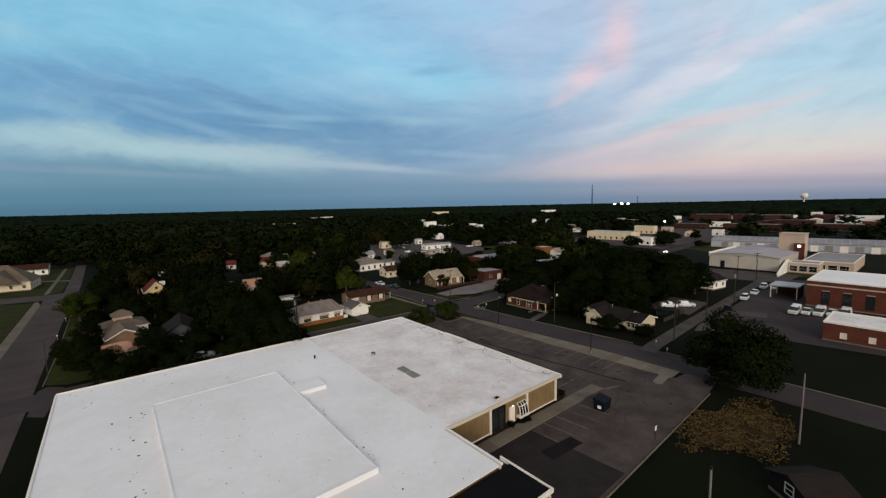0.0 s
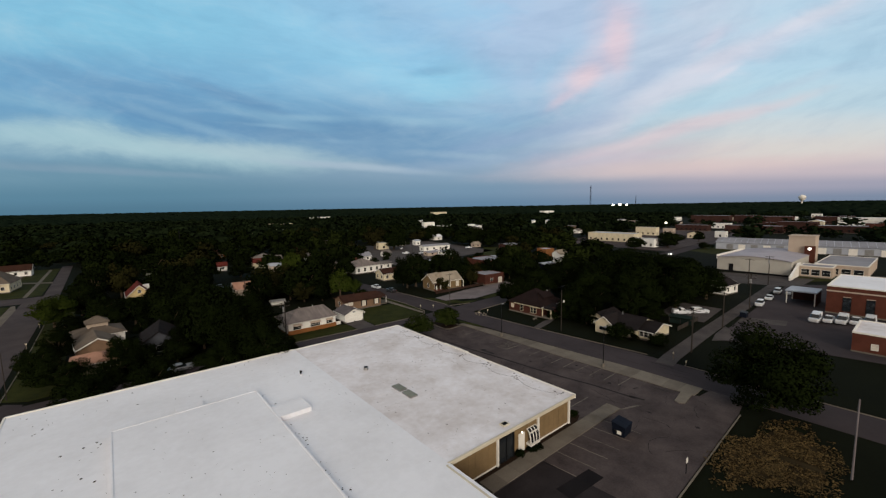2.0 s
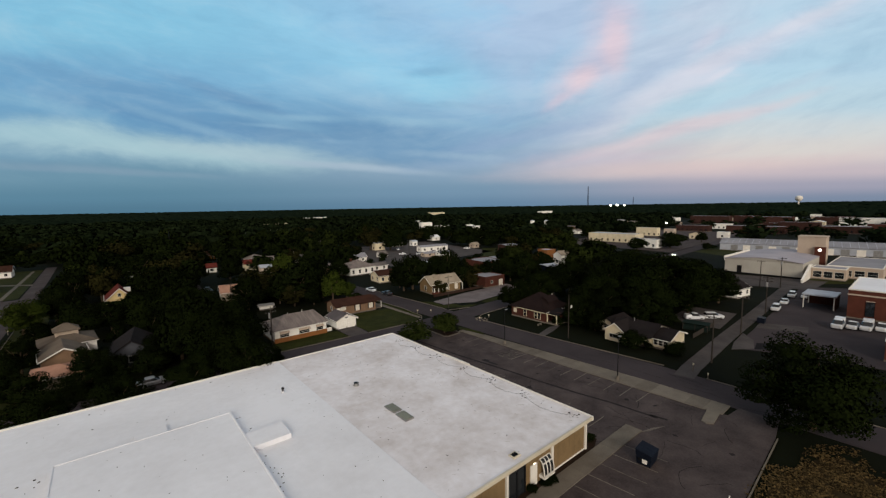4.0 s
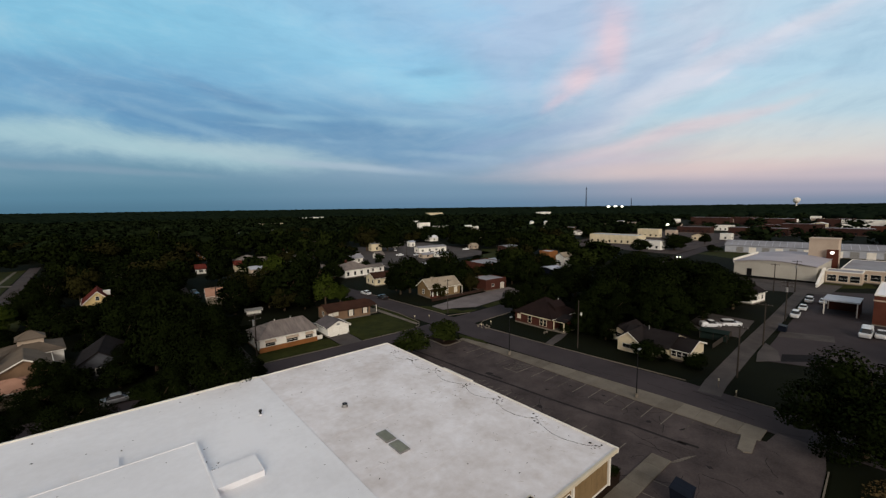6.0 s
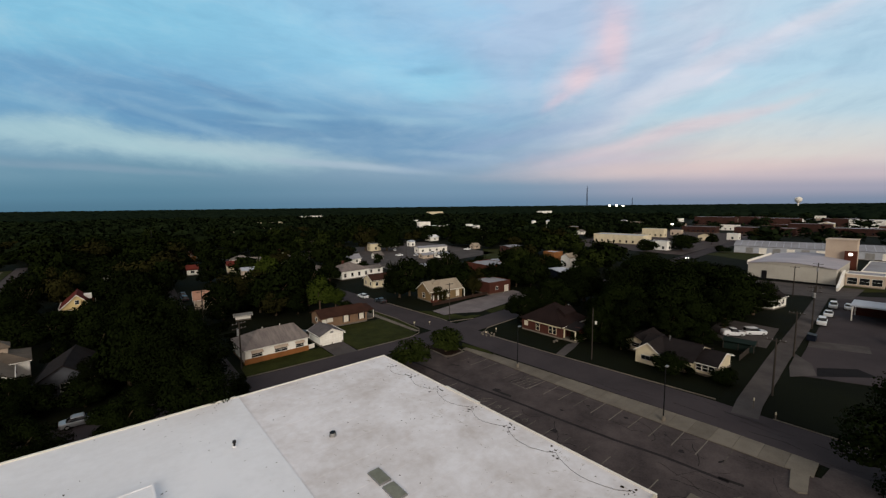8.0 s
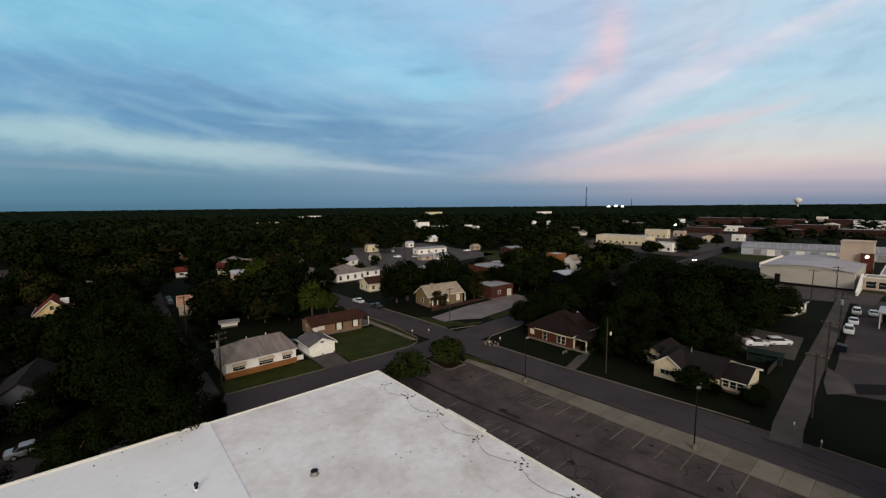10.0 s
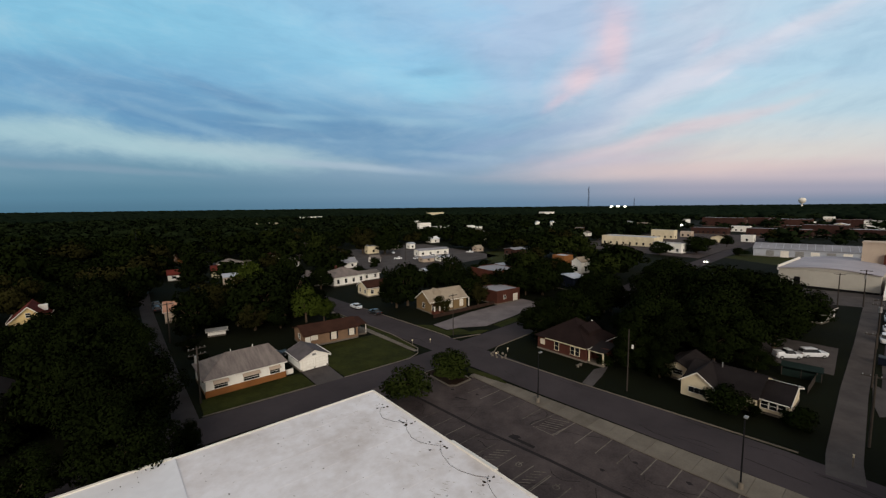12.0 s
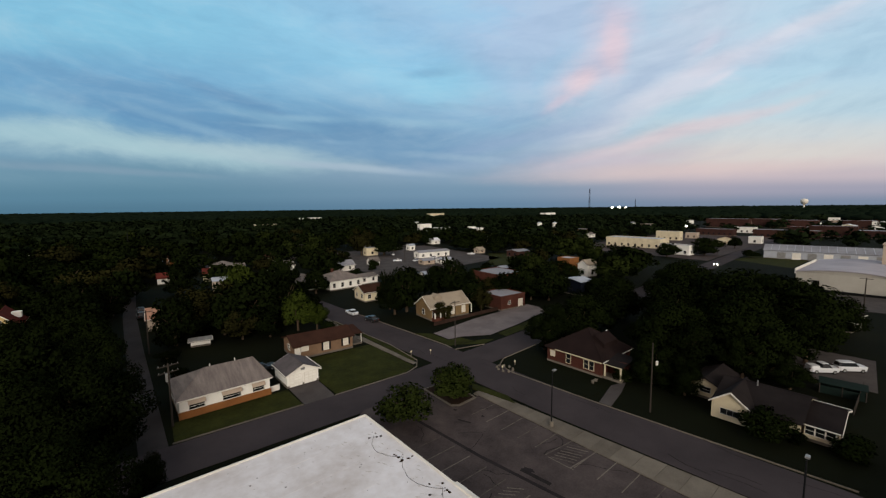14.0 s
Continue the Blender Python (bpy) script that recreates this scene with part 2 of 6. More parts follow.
# the sky overhead and behind: thin cloud lit warm by the sunken sun
sky_col = wmix(wstep(ahead, 0.42, -0.05), sky_col, lin(176, 161, 153))
sky_col = wmix(wstep(up, 0.55, 0.85), sky_col, lin(176, 171, 166))
# below the horizon
sky_col = wmix(wstep(up, -0.02, 0.0), lin(40, 46, 46), sky_col)
bg = wnode("ShaderNodeBackground")
wt.links.new(sky_col, bg.inputs[0])
bg.inputs[1].default_value = 1.0
# a faint clear-air sky behind the clouds
nishita = wt.nodes.new("ShaderNodeTexSky")
nishita.sky_type = "NISHITA"
nishita.sun_disc = False
nishita.sun_elevation, nishita.sun_rotation = math.radians(4), math.radians(SUN_AZ)
bg2 = wnode("ShaderNodeBackground")
wt.links.new(nishita.outputs[0], bg2.inputs[0])
bg2.inputs[1].default_value = 0.004
addsh = wnode("ShaderNodeAddShader")
wt.links.new(bg.outputs[0], addsh.inputs[0])
wt.links.new(bg2.outputs[0], addsh.inputs[1])
wt.links.new(addsh.outputs[0], wnode("ShaderNodeOutputWorld").inputs[0])

sun = new("sun", bpy.data.lights.new("sun", "SUN"))
sun.data.energy, sun.data.angle, sun.data.color = SUN_POWER, math.radians(30), (1.0, 0.91, 0.78)
az, el = math.radians(SUN_AZ), math.radians(SUN_EL)
sun.matrix_world = look((0, 0, 60), (-math.sin(az) * math.cos(el), -math.cos(az) * math.cos(el), 60 - math.sin(el)))


# ---- materials ----
def mat(name, c1, c2=None, rough=0.85, scale=1.0, fine=12.0, bump=0.15, metal=0.0, island=0.0, spec=0.04, streak=None, per_object=0.0):
    """A weathered surface: two noise scales between c1 and c2 (0-255 colours), fine grain, bump."""
    m = bpy.data.materials.new(name)
    m.use_nodes = True
    t = m.node_tree
    bs = t.nodes["Principled BSDF"]
    bs.inputs["Roughness"].default_value, bs.inputs["Metallic"].default_value = rough, metal
    bs.inputs["Specular IOR Level"].default_value = spec
    co = t.nodes.new("ShaderNodeTexCoord").outputs["Object"]
    if streak:
        mp = t.nodes.new("ShaderNodeMapping")
        mp.inputs["Scale"].default_value = streak
        t.links.new(co, mp.inputs[0])
        co = mp.outputs[0]
    c2 = c2 or tuple(c * 0.78 for c in c1)

    def nz(s, d):
        n = t.nodes.new("ShaderNodeTexNoise")
        n.inputs["Scale"].default_value, n.inputs["Detail"].default_value = s, d
        n.inputs["Roughness"].default_value = 0.62
        t.links.new(co, n.inputs["Vector"])
        return n.outputs["Fac"]

    def mth(op, a, b):
        n = t.nodes.new("ShaderNodeMath")
        n.operation, n.use_clamp = op, op == "ADD"
        for i, v in enumerate((a, b)):
            if isinstance(v, (int, float)):
                n.inputs[i].default_value = v
            else:
                t.links.new(v, n.inputs[i])
        return n.outputs[0]

    big, small = nz(scale, 4), nz(fine, 3)
    f = mth("ADD", mth("MULTIPLY", mth("SUBTRACT", big, 0.32), 1.9), mth("MULTIPLY", mth("SUBTRACT", small, 0.5), 0.8))
    if island:
        f = mth("ADD", f, mth("MULTIPLY", mth("SUBTRACT", t.nodes.new("ShaderNodeNewGeometry").outputs["Random Per Island"], 0.5), island))
    if per_object:
        f = mth("ADD", f, mth("MULTIPLY", mth("SUBTRACT", t.nodes.new("ShaderNodeObjectInfo").outputs["Random"], 0.5), per_object))
    mx = t.nodes.new("ShaderNodeMix")
    mx.data_type = "RGBA"
    t.links.new(f, mx.inputs[0])
    mx.inputs[6].default_value, mx.inputs[7].default_value = lin(*c1), lin(*c2)
    t.links.new(mx.outputs[2], bs.inputs["Base Color"])
    if bump:
        b = t.nodes.new("ShaderNodeBump")
        b.inputs["Strength"].default_value, b.inputs["Distance"].default_value = bump, 0.05
        t.links.new(small, b.inputs["Height"])
        t.links.new(b.outputs[0], bs.inputs["Normal"])
    return m


def glow(name, colour, power):
    m = bpy.data.materials.new(name)
    m.use_nodes = True
    bs = m.node_tree.nodes["Principled BSDF"]
    bs.inputs["Base Color"].default_value = bs.inputs["Emission Color"].default_value = lin(*colour)
    bs.inputs["Emission Strength"].default_value = power
    return m


ASPHALT = mat("asphalt", (66, 60, 62), (49, 45, 47), 0.9, 0.12, 9.0, 0.3)
LOT = mat("worn_lot_asphalt", (80, 72, 71), (42, 37, 38), 0.9, 0.22, 5.0, 0.3)
PATCH = mat("fresh_asphalt_patch", (30, 28, 29), (22, 20, 22), 0.85, 0.5, 9.0, 0.3)
TAR = mat("tar_seal", (40, 36, 35), (30, 27, 27), 0.7, 0.8, 9.0, 0.1)
CONC = mat("concrete", (112, 105, 96), (84, 78, 71), 0.9, 0.25, 6.0, 0.2, per_object=0.5)
CONC_PALE = mat("pale_concrete", (116, 109, 110), (86, 80, 81), 0.9, 0.2, 5.0, 0.2)
GRAVEL = mat("gravel_alley", (82, 77, 76), (54, 51, 51), 0.95, 0.2, 14.0, 0.5)
PAINT = mat("worn_line_paint", (106, 99, 92), (62, 56, 53), 0.8, 0.9, 10.0, 0.05, per_object=0.9)
GRIME = mat("roof_grime", (184, 178, 172), (146, 139, 133), 0.9, 1.2, 8.0, 0.0)
ALLEY = mat("alley_asphalt", (60, 56, 56), (42, 39, 39), 0.9, 0.2, 8.0, 0.3)
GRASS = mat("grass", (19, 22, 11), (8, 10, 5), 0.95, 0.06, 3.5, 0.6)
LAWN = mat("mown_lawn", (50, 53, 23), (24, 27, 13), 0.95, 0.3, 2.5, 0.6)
SHINGLE_PALE = mat("pale_shingles", (152, 141, 126), (120, 110, 97), 0.95, 0.35, 9.0, 0.35)
HALLWALL = mat("off_white_block", (178, 174, 165), (154, 150, 142), 0.8, 0.12, 4.0, 0.1)
HALLROOF = mat("pale_grey_roof", (164, 160, 167), (138, 134, 141), 0.7, 0.1, 3.0, 0.05)
DARKWOOD = mat("dark_fence_wood", (58, 44, 38), (42, 32, 28), 0.95, 0.8, 9.0, 0.2, per_object=0.5)
MULCH = mat("mulch", (46, 35, 27), (30, 23, 19), 0.95, 0.6, 12.0, 0.6)
STRAW = mat("dead_leaves", (92, 76, 48), (34, 28, 18), 0.9, 0.4, 3.0, 0.4, island=1.4)
STRAWBED = mat("dead_grass", (56, 46, 29), (24, 21, 13), 0.95, 0.35, 5.0, 0.6)
BARK = mat("bark", (78, 66, 54), (52, 43, 36), 0.95, 1.0, 9.0, 0.6)
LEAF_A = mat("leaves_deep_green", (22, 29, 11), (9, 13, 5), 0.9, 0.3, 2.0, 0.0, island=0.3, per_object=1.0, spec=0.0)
LEAF_B = mat("leaves_bright_green", (50, 60, 21), (29, 37, 14), 0.9, 0.3, 2.0, 0.0, island=0.3, per_object=0.4, spec=0.0)
LEAF_C = mat("leaves_olive", (42, 41, 20), (23, 24, 12), 0.9, 0.3, 2.0, 0.0, island=0.3, per_object=0.5, spec=0.0)
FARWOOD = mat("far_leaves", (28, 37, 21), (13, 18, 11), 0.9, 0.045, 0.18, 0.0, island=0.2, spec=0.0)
# leaves of the farthest woods, with the bluish haze put into their colour
HAZEWOOD = mat("haze_tinted_far_leaves", (22, 31, 22), (13, 20, 15), 0.9, 0.003, 0.02, 0.0, island=0.4, spec=0.0)
OLDROAD = mat("pale_old_asphalt", (76, 69, 69), (54, 49, 49), 0.9, 0.12, 7.0, 0.3)
MEMBRANE = mat("white_roof_membrane", (226, 227, 232), (208, 208, 212), 0.6, 0.10, 1.2, 0.05)
MEMBRANE_OLD = mat("dirty_roof_membrane", (224, 222, 226), (184, 176, 173), 0.65, 0.16, 1.1, 0.08)
FASCIA = mat("cream_fascia", (200, 192, 174), (174, 164, 146), 0.6, 0.3, 5.0, 0.05)
TANWALL = mat("tan_brick_wall", (128, 107, 78), (100, 84, 61), 0.9, 0.4, 14.0, 0.25)
WHITE = mat("white_siding", (236, 234, 228), (212, 209, 202), 0.7, 0.3, 6.0, 0.1, per_object=0.3)
CREAM = mat("cream_siding", (214, 202, 174), (184, 172, 146), 0.7, 0.3, 6.0, 0.1)
YELLOW = mat("yellow_siding", (206, 184, 134), (178, 156, 110), 0.7, 0.4, 6.0, 0.1)
BRICK = mat("red_brick", (92, 55, 45), (70, 41, 34), 0.9, 0.35, 16.0, 0.3, per_object=0.3)
BRICK_DARK = mat("brown_brick", (82, 50, 42), (59, 36, 31), 0.9, 0.35, 16.0, 0.3)
BRICK_ORANGE = mat("orange_brick", (140, 94, 56), (110, 72, 44), 0.9, 0.35, 16.0, 0.3)
TANBRICK = mat("buff_brick", (128, 104, 84), (98, 78, 63), 0.9, 0.35, 16.0, 0.3)
BEIGE = mat("beige_panel", (182, 166, 150), (156, 140, 126), 0.8, 0.12, 4.0, 0.1)
SHINGLE = mat("grey_shingles", (118, 112, 108), (86, 80, 77), 0.95, 0.35, 9.0, 0.35, streak=(1, 1, 0.4), per_object=0.4)
SHINGLE_OLD = mat("streaked_grey_shingles", (126, 117, 113), (80, 73, 72), 0.95, 0.55, 9.0, 0.35, streak=(2.4, 0.4, 0.4))
WORN = mat("dark_stained_asphalt", (47, 43, 44), (32, 29, 30), 0.9, 0.35, 8.0, 0.3)
LEAF_D = mat("leaves_mid_green", (40, 48, 20), (19, 25, 10), 0.9, 0.3, 2.0, 0.0, island=0.3, per_object=0.4, spec=0.0)
SHINGLE_DK = mat("charcoal_shingles", (39, 35, 35), (25, 22, 23), 0.95, 0.35, 9.0, 0.35, per_object=0.3)
SHINGLE_DB = mat("dark_brown_shingles", (38, 29, 28), (26, 20, 20), 0.95, 0.35, 9.0, 0.35)
SHINGLE_MID = mat("dark_grey_shingles", (92, 87, 89), (66, 62, 64), 0.95, 0.35, 9.0, 0.35)
SLATE = mat("slate_grey_siding", (72, 74, 80), (54, 56, 61), 0.9, 0.4, 6.0, 0.1)
TOWNBRICK = mat("weathered_town_brick", (70, 48, 43), (50, 35, 32), 0.9, 0.3, 8.0, 0.2, per_object=0.6)
SHINGLE_BR = mat("brown_shingles", (60, 40, 32), (43, 28, 23), 0.95, 0.35, 9.0, 0.35)
SHINGLE_TAN = mat("tan_shingles", (104, 94, 84), (76, 68, 61), 0.95, 0.35, 9.0, 0.35, per_object=0.4)
SHINGLE_PINK = mat("pinkish_shingles", (168, 130, 111), (136, 102, 87), 0.95, 0.35, 9.0, 0.35)
SHINGLE_RED = mat("red_shingles", (96, 44, 38), (66, 34, 30), 0.95, 0.35, 9.0, 0.35)
METALROOF = mat("pale_metal_roof", (168, 173, 183), (142, 146, 155), 0.5, 0.3, 4.0, 0.08, per_object=0.2)
GREYROOF = mat("grey_flat_roof", (146, 146, 152), (116, 116, 122), 0.8, 0.12, 3.0, 0.1, per_object=0.4)
TRIM = mat("white_trim", (224, 220, 212), (204, 199, 190), 0.5, 0.6, 8.0, 0.0)
DARKMETAL = mat("dark_metal", (40, 40, 42), (28, 28, 30), 0.5, 1.0, 8.0, 0.05, metal=0.6)
GALV = mat("galvanised_metal", (150, 150, 150), (120, 120, 120), 0.5, 1.0, 8.0, 0.05, metal=0.5)
POLEWOOD = mat("weathered_pole_wood", (60, 55, 51), (41, 37, 34), 0.95, 0.6, 8.0, 0.3, streak=(3, 3, 0.3))
BLACKROOF = mat("black_canopy", (20, 20, 22), (14, 14, 16), 0.8, 0.4, 5.0, 0.1)
GLASS = mat("window_glass", (34, 38, 42), (24, 27, 30), 0.08, 0.6, 3.0, 0.0, spec=0.7)
SKYLIGHT = mat("skylight_glazing", (126, 128, 116), (98, 100, 90), 0.3, 0.8, 6.0, 0.0)
DUMP = mat("navy_steel", (22, 27, 38), (15, 19, 27), 0.6, 0.8, 6.0, 0.1)
RUBBER = mat("tyre_rubber", (26, 26, 26), (20, 20, 20), 0.9, 2.0, 9.0, 0.1)
CARWHITE = mat("white_car_paint", (206, 208, 212), (188, 190, 194), 0.3, 0.5, 5.0, 0.0, spec=0.6)
CARDARK = mat("dark_car_paint", (34, 36, 40), (26, 28, 32), 0.3, 0.5, 5.0, 0.0, spec=0.6)
CARSILVER = mat("silver_car_paint", (150, 152, 156), (134, 136, 140), 0.3, 0.5, 5.0, 0.0, metal=0.4)
GREENTARP = mat("green_metal_roof", (26, 38, 35), (18, 27, 25), 0.7, 0.4, 5.0, 0.1)
HEADLAMP = glow("lit_lamp", (255, 246, 226), 6.0)
CLOCKGLOW = glow("lit_clock_face", (255, 250, 240), 2.2)
PALEWIN = mat("pale_blinds", (206, 200, 188), (186, 180, 168), 0.6, 1.0, 6.0, 0.0)


# ---- mesh helpers ----
class Mesh:
    """Collects boxes, prisms, tubes and sheets into one mesh."""

    def __init__(self):
        self.v, self.f = [], []

    def add(self, verts, faces):
        k = len(self.v)
        self.v += [tuple(p) for p in verts]
        self.f += [tuple(k + i for i in f) for f in faces]
        return self

    def box(self, x0, x1, y0, y1, z0, z1):
        return self.prism([(x0, y0), (x1, y0), (x1, y1), (x0, y1)], z0, z1)

    def prism(self, outline, z0, z1):
        area = sum(a[0] * b[1] - b[0] * a[1] for a, b in zip(outline, outline[1:] + outline[:1]))
        if area < 0:
            outline = outline[::-1]
        n = len(outline)
        vs = [(x, y, z0) for x, y in outline] + [(x, y, z1) for x, y in outline]
        fs = [tuple(range(n))[::-1], tuple(range(n, 2 * n))] + [(i, (i + 1) % n, n + (i + 1) % n, n + i) for i in range(n)]
        return self.add(vs, fs)

    def tube(self, a, b, r0, r1=None, n=8):
        a, b = Vector(a), Vector(b)
        r1 = r0 if r1 is None else r1
        q = (b - a).to_track_quat("Z", "Y").to_matrix()
        vs = []
        for c, r in ((a, r0), (b, r1)):
            vs += [tuple(c + q @ Vector((r * math.cos(2 * math.pi * i / n), r * math.sin(2 * math.pi * i / n), 0))) for i in range(n)]
        fs = [tuple(range(n))[::-1], tuple(range(n, 2 * n))] + [(i, (i + 1) % n, n + (i + 1) % n, n + i) for i in range(n)]
        return self.add(vs, fs)

    def slab(self, quad, thick):
        """A roof plane: the four (or three) upper corners and a thickness below."""
        n = len(quad)
        vs = [tuple(p) for p in quad] + [(p[0], p[1], p[2] - thick) for p in quad]
        fs = [tuple(range(n)), tuple(range(n, 2 * n))[::-1]] + [(i, n + i, n + (i + 1) % n, (i + 1) % n) for i in range(n)]
        return self.add(vs, fs)

    def data(self, name):
        me = bpy.data.meshes.new(name)
        me.from_pydata(self.v, [], self.f)
        me.update()
        return me


def part(name, mesh, material, parent=None, label=""):
    me = mesh if isinstance(mesh, bpy.types.Mesh) else mesh.data(name)
    if not me.materials:
        me.materials.append(material)
    ob = new(name, me)
    if parent:
        ob.parent = parent
    if label:
        tagged(ob, label)
    return ob


def thing(name, label, category, m=None, group=""):
    ob = new(name)
    ob.empty_display_size = 0.3
    if m is not None:
        ob.matrix_basis = m
    return tagged(ob, label, category, group)


def structure(name, mesh, material, label, category="ground"):
    return tagged(part(name, mesh, material), label, category, kind="structure")

# ---- ground, roads and paving ----
def sheet(outline, z0, z1):
    return Mesh().prism(list(outline), z0, z1)


def ribbon(centre, half, z0, z1):
    """A road along a line of (x, y), half as wide as told on each side."""
    m = Mesh()
    pts = [Vector(p) for p in centre]
    left, right = [], []
    for i, p in enumerate(pts):
        d = (pts[min(i + 1, len(pts) - 1)] - pts[max(i - 1, 0)]).normalized()
        s = Vector((-d.y, d.x)) * half
        left.append(p + s)
        right.append(p - s)
    n = len(pts)
    vs = [(p.x, p.y, z) for z in (z0, z1) for p in left + right]
    fs = []
    for i in range(n - 1):
        a, b, c, d = i, i + 1, n + i + 1, n + i
        fs += [(2 * n + d, 2 * n + c, 2 * n + b, 2 * n + a), (a, b, 2 * n + b, 2 * n + a), (d, 2 * n + d, 2 * n + c, c)]
    return m.add(vs, fs)


g = Mesh()
rings = [(0, 40), (40, 120), (120, 400), (400, 1200), (1200, 4700)]
segs = 48
gv = [(0, 0, 0)] + [(r * math.cos(2 * math.pi * i / segs), r * math.sin(2 * math.pi * i / segs), 0) for _, r in rings for i in range(segs)]
gf = [(0, 1 + i, 1 + (i + 1) % segs) for i in range(segs)]
for k in range(len(rings) - 1):
    a, b = 1 + k * segs, 1 + (k + 1) * segs
    gf += [(a + i, b + i, b + (i + 1) % segs, a + (i + 1) % segs) for i in range(segs)]
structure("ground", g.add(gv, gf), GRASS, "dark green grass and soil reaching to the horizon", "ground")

S1 = [(28.6, -160), (28.4, -75), (28.9, -38), (27.4, -8), (27.0, 18), (25.6, 55), (24.0, 100), (20, 200), (16, 300)]
S2 = [(-68, 11.8), (-17, 12.6), (12, 11.6), (40, 13.0), (60, 14.2), (100, 17), (160, 21), (262, 28), (420, 38)]
structure("road", ribbon(S1, 4.05, 0.0, 0.045), ASPHALT, "worn grey asphalt street beside the car park", "street")
structure("road", ribbon(S2, 3.75, 0.0, 0.049), ASPHALT, "worn grey asphalt cross street between houses", "street")
structure("road", ribbon([(-67.8, -140), (-67.8, 60), (-67.6, 124)], 3.9, 0.0, 0.045), OLDROAD, "grey asphalt street past lawns and houses", "street")
structure("road", ribbon([(-64.9, 119), (-65.2, 170), (-66.0, 236)], 2.2, 0.0, 0.043), OLDROAD, "narrow asphalt street running in under trees", "street")
structure("road", ribbon([(-62.5, 124.5), (-72, 124.6), (-84, 127.4), (-150, 142)], 6.2, 0.0, 0.047), OLDROAD, "grey asphalt side street between lawns", "street")
structure("pavement", ribbon([(-72.1, 132), (-71.9, 175), (-71.8, 222)], 0.6, 0.0, 0.07), CONC, "narrow concrete footpath along a lawn", "sidewalk")
structure("road", ribbon([(-19.6, 13), (-19.0, 60), (-18.2, 96), (-14, 180), (-12, 280)], 1.5, 0.0, 0.040), ALLEY, "narrow worn back alley between yards", "alley")
structure("road", ribbon([(31, -43.2), (36, -42.6), (60, -41.4), (90, -40.4), (135, -38.5)], 1.55, 0.0, 0.052), GRAVEL, "pale gravelly alley beside houses", "alley")
structure("pavement", sheet([(-73.8, -40), (-71.8, -40), (-71.5, 108), (-72.6, 116), (-73.6, 116)], 0, 0.06), CONC, "pale concrete parking strip beside a street", "parking strip")
structure("pavement", sheet([(-61.5, 4), (-63.5, 6), (-63.5, 17), (-62.4, 18.5), (-60, 16.5)], 0, 0.03), ASPHALT, "rounded asphalt street corner", "street")
lot = [(0.2, 5.5), (4.5, 8.6), (15.2, 8.6), (15.2, 1.0), (20.2, 1.0), (20.4, -28), (21.4, -50.5), (21.6, -52.2), (25.0, -52.6), (25.0, -57.2), (19.5, -57.9), (-14, -59.2), (-34, -59.6), (-34, -50), (-20, -46), (0.2, -46)]
structure("pavement", sheet(lot, 0, 0.05), LOT, "large worn asphalt car park with faded lines", "car park")
structure("pavement", sheet([(-20.5, -46.2), (-9.8, -46.2), (-9.0, -58.7), (-31, -59.2), (-31, -53)], 0.02, 0.056), WORN, "newer dark asphalt by an entrance", "asphalt patch")
structure("pavement", sheet([(-12.8, -50.0), (-7.2, -50.5), (-7.3, -52.4), (-13.0, -52.0)], 0.02, 0.059), PATCH, "fresh dark asphalt patch in a car park", "asphalt patch")
structure("pavement", sheet([(34.4, 29.8), (34.2, 24.4), (37.6, 23.9), (43.3, 20.4), (55, 21.8), (69.4, 24.6), (72.2, 28.5), (72.4, 33.2), (50, 32.4)], 0, 0.05), CONC_PALE, "pale concrete parking pad beside a corner", "concrete pad")
structure("pavement", sheet([(-1.3, 15.9), (3.4, 15.6), (3.7, 22.9), (-1.2, 23.2)], 0, 0.06), GRAVEL, "cracked brownish driveway before a garage", "driveway")
structure("pavement", sheet([(38.4, -10.6), (31.9, -12.2), (31.9, -14.0), (37.5, -12.8), (42, -11.4)], 0, 0.05), GRAVEL, "short worn driveway beside a brick house", "driveway")
structure("pavement", sheet([(53.5, -44.5), (60, -44.2), (140, -41.5), (150, -58), (99, -60), (97, -80), (62, -80), (58, -56)], 0, 0.044), ASPHALT, "worn asphalt yard with parked vans", "car park")
structure("pavement", sheet([(52.1, -44.5), (55.9, -47.4), (61.9, -45.9), (66.1, -43.0), (57.5, -43.5)], 0.02, 0.058), GRAVEL, "pale worn apron beside an alley", "apron")
structure("pavement", sheet([(55.4, -47.5), (62.2, -54.2), (64.7, -51.6), (60.2, -46.8)], 0.02, 0.062), PATCH, "dark asphalt patch in a yard", "asphalt patch")
structure("pavement", sheet([(73.0, -43.7), (76.6, -52.6), (82.0, -51.9), (78.1, -43.4)], 0.02, 0.055), GRAVEL, "pale worn band across a yard", "asphalt patch")
structure("pavement", sheet([(135, -45), (158, -46), (152, -6), (128, -20)], 0, 0.05), GRAVEL, "pale open yard before a white hall", "yard")
structure("pavement", sheet([(66, -38.5), (84, -37.2), (84, -26), (66, -27)], 0, 0.048), GRAVEL, "gravel parking area behind a house", "yard")
structure("pavement", sheet([(66, 98), (150, 112), (165, 205), (88, 205), (70, 150)], 0, 0.03), GRAVEL, "open gravelly ground among trailers", "yard")
structure("pavement", sheet([(215, 30), (420, 40), (420, 128), (225, 122)], 0, 0.04), LOT, "open asphalt among commercial buildings", "car park")
structure("pavement", sheet([(-77.5, 177), (-67.2, 169), (-67.2, 166), (-78, 173.6)], 0, 0.05), CONC, "pale concrete driveway across a lawn", "driveway")

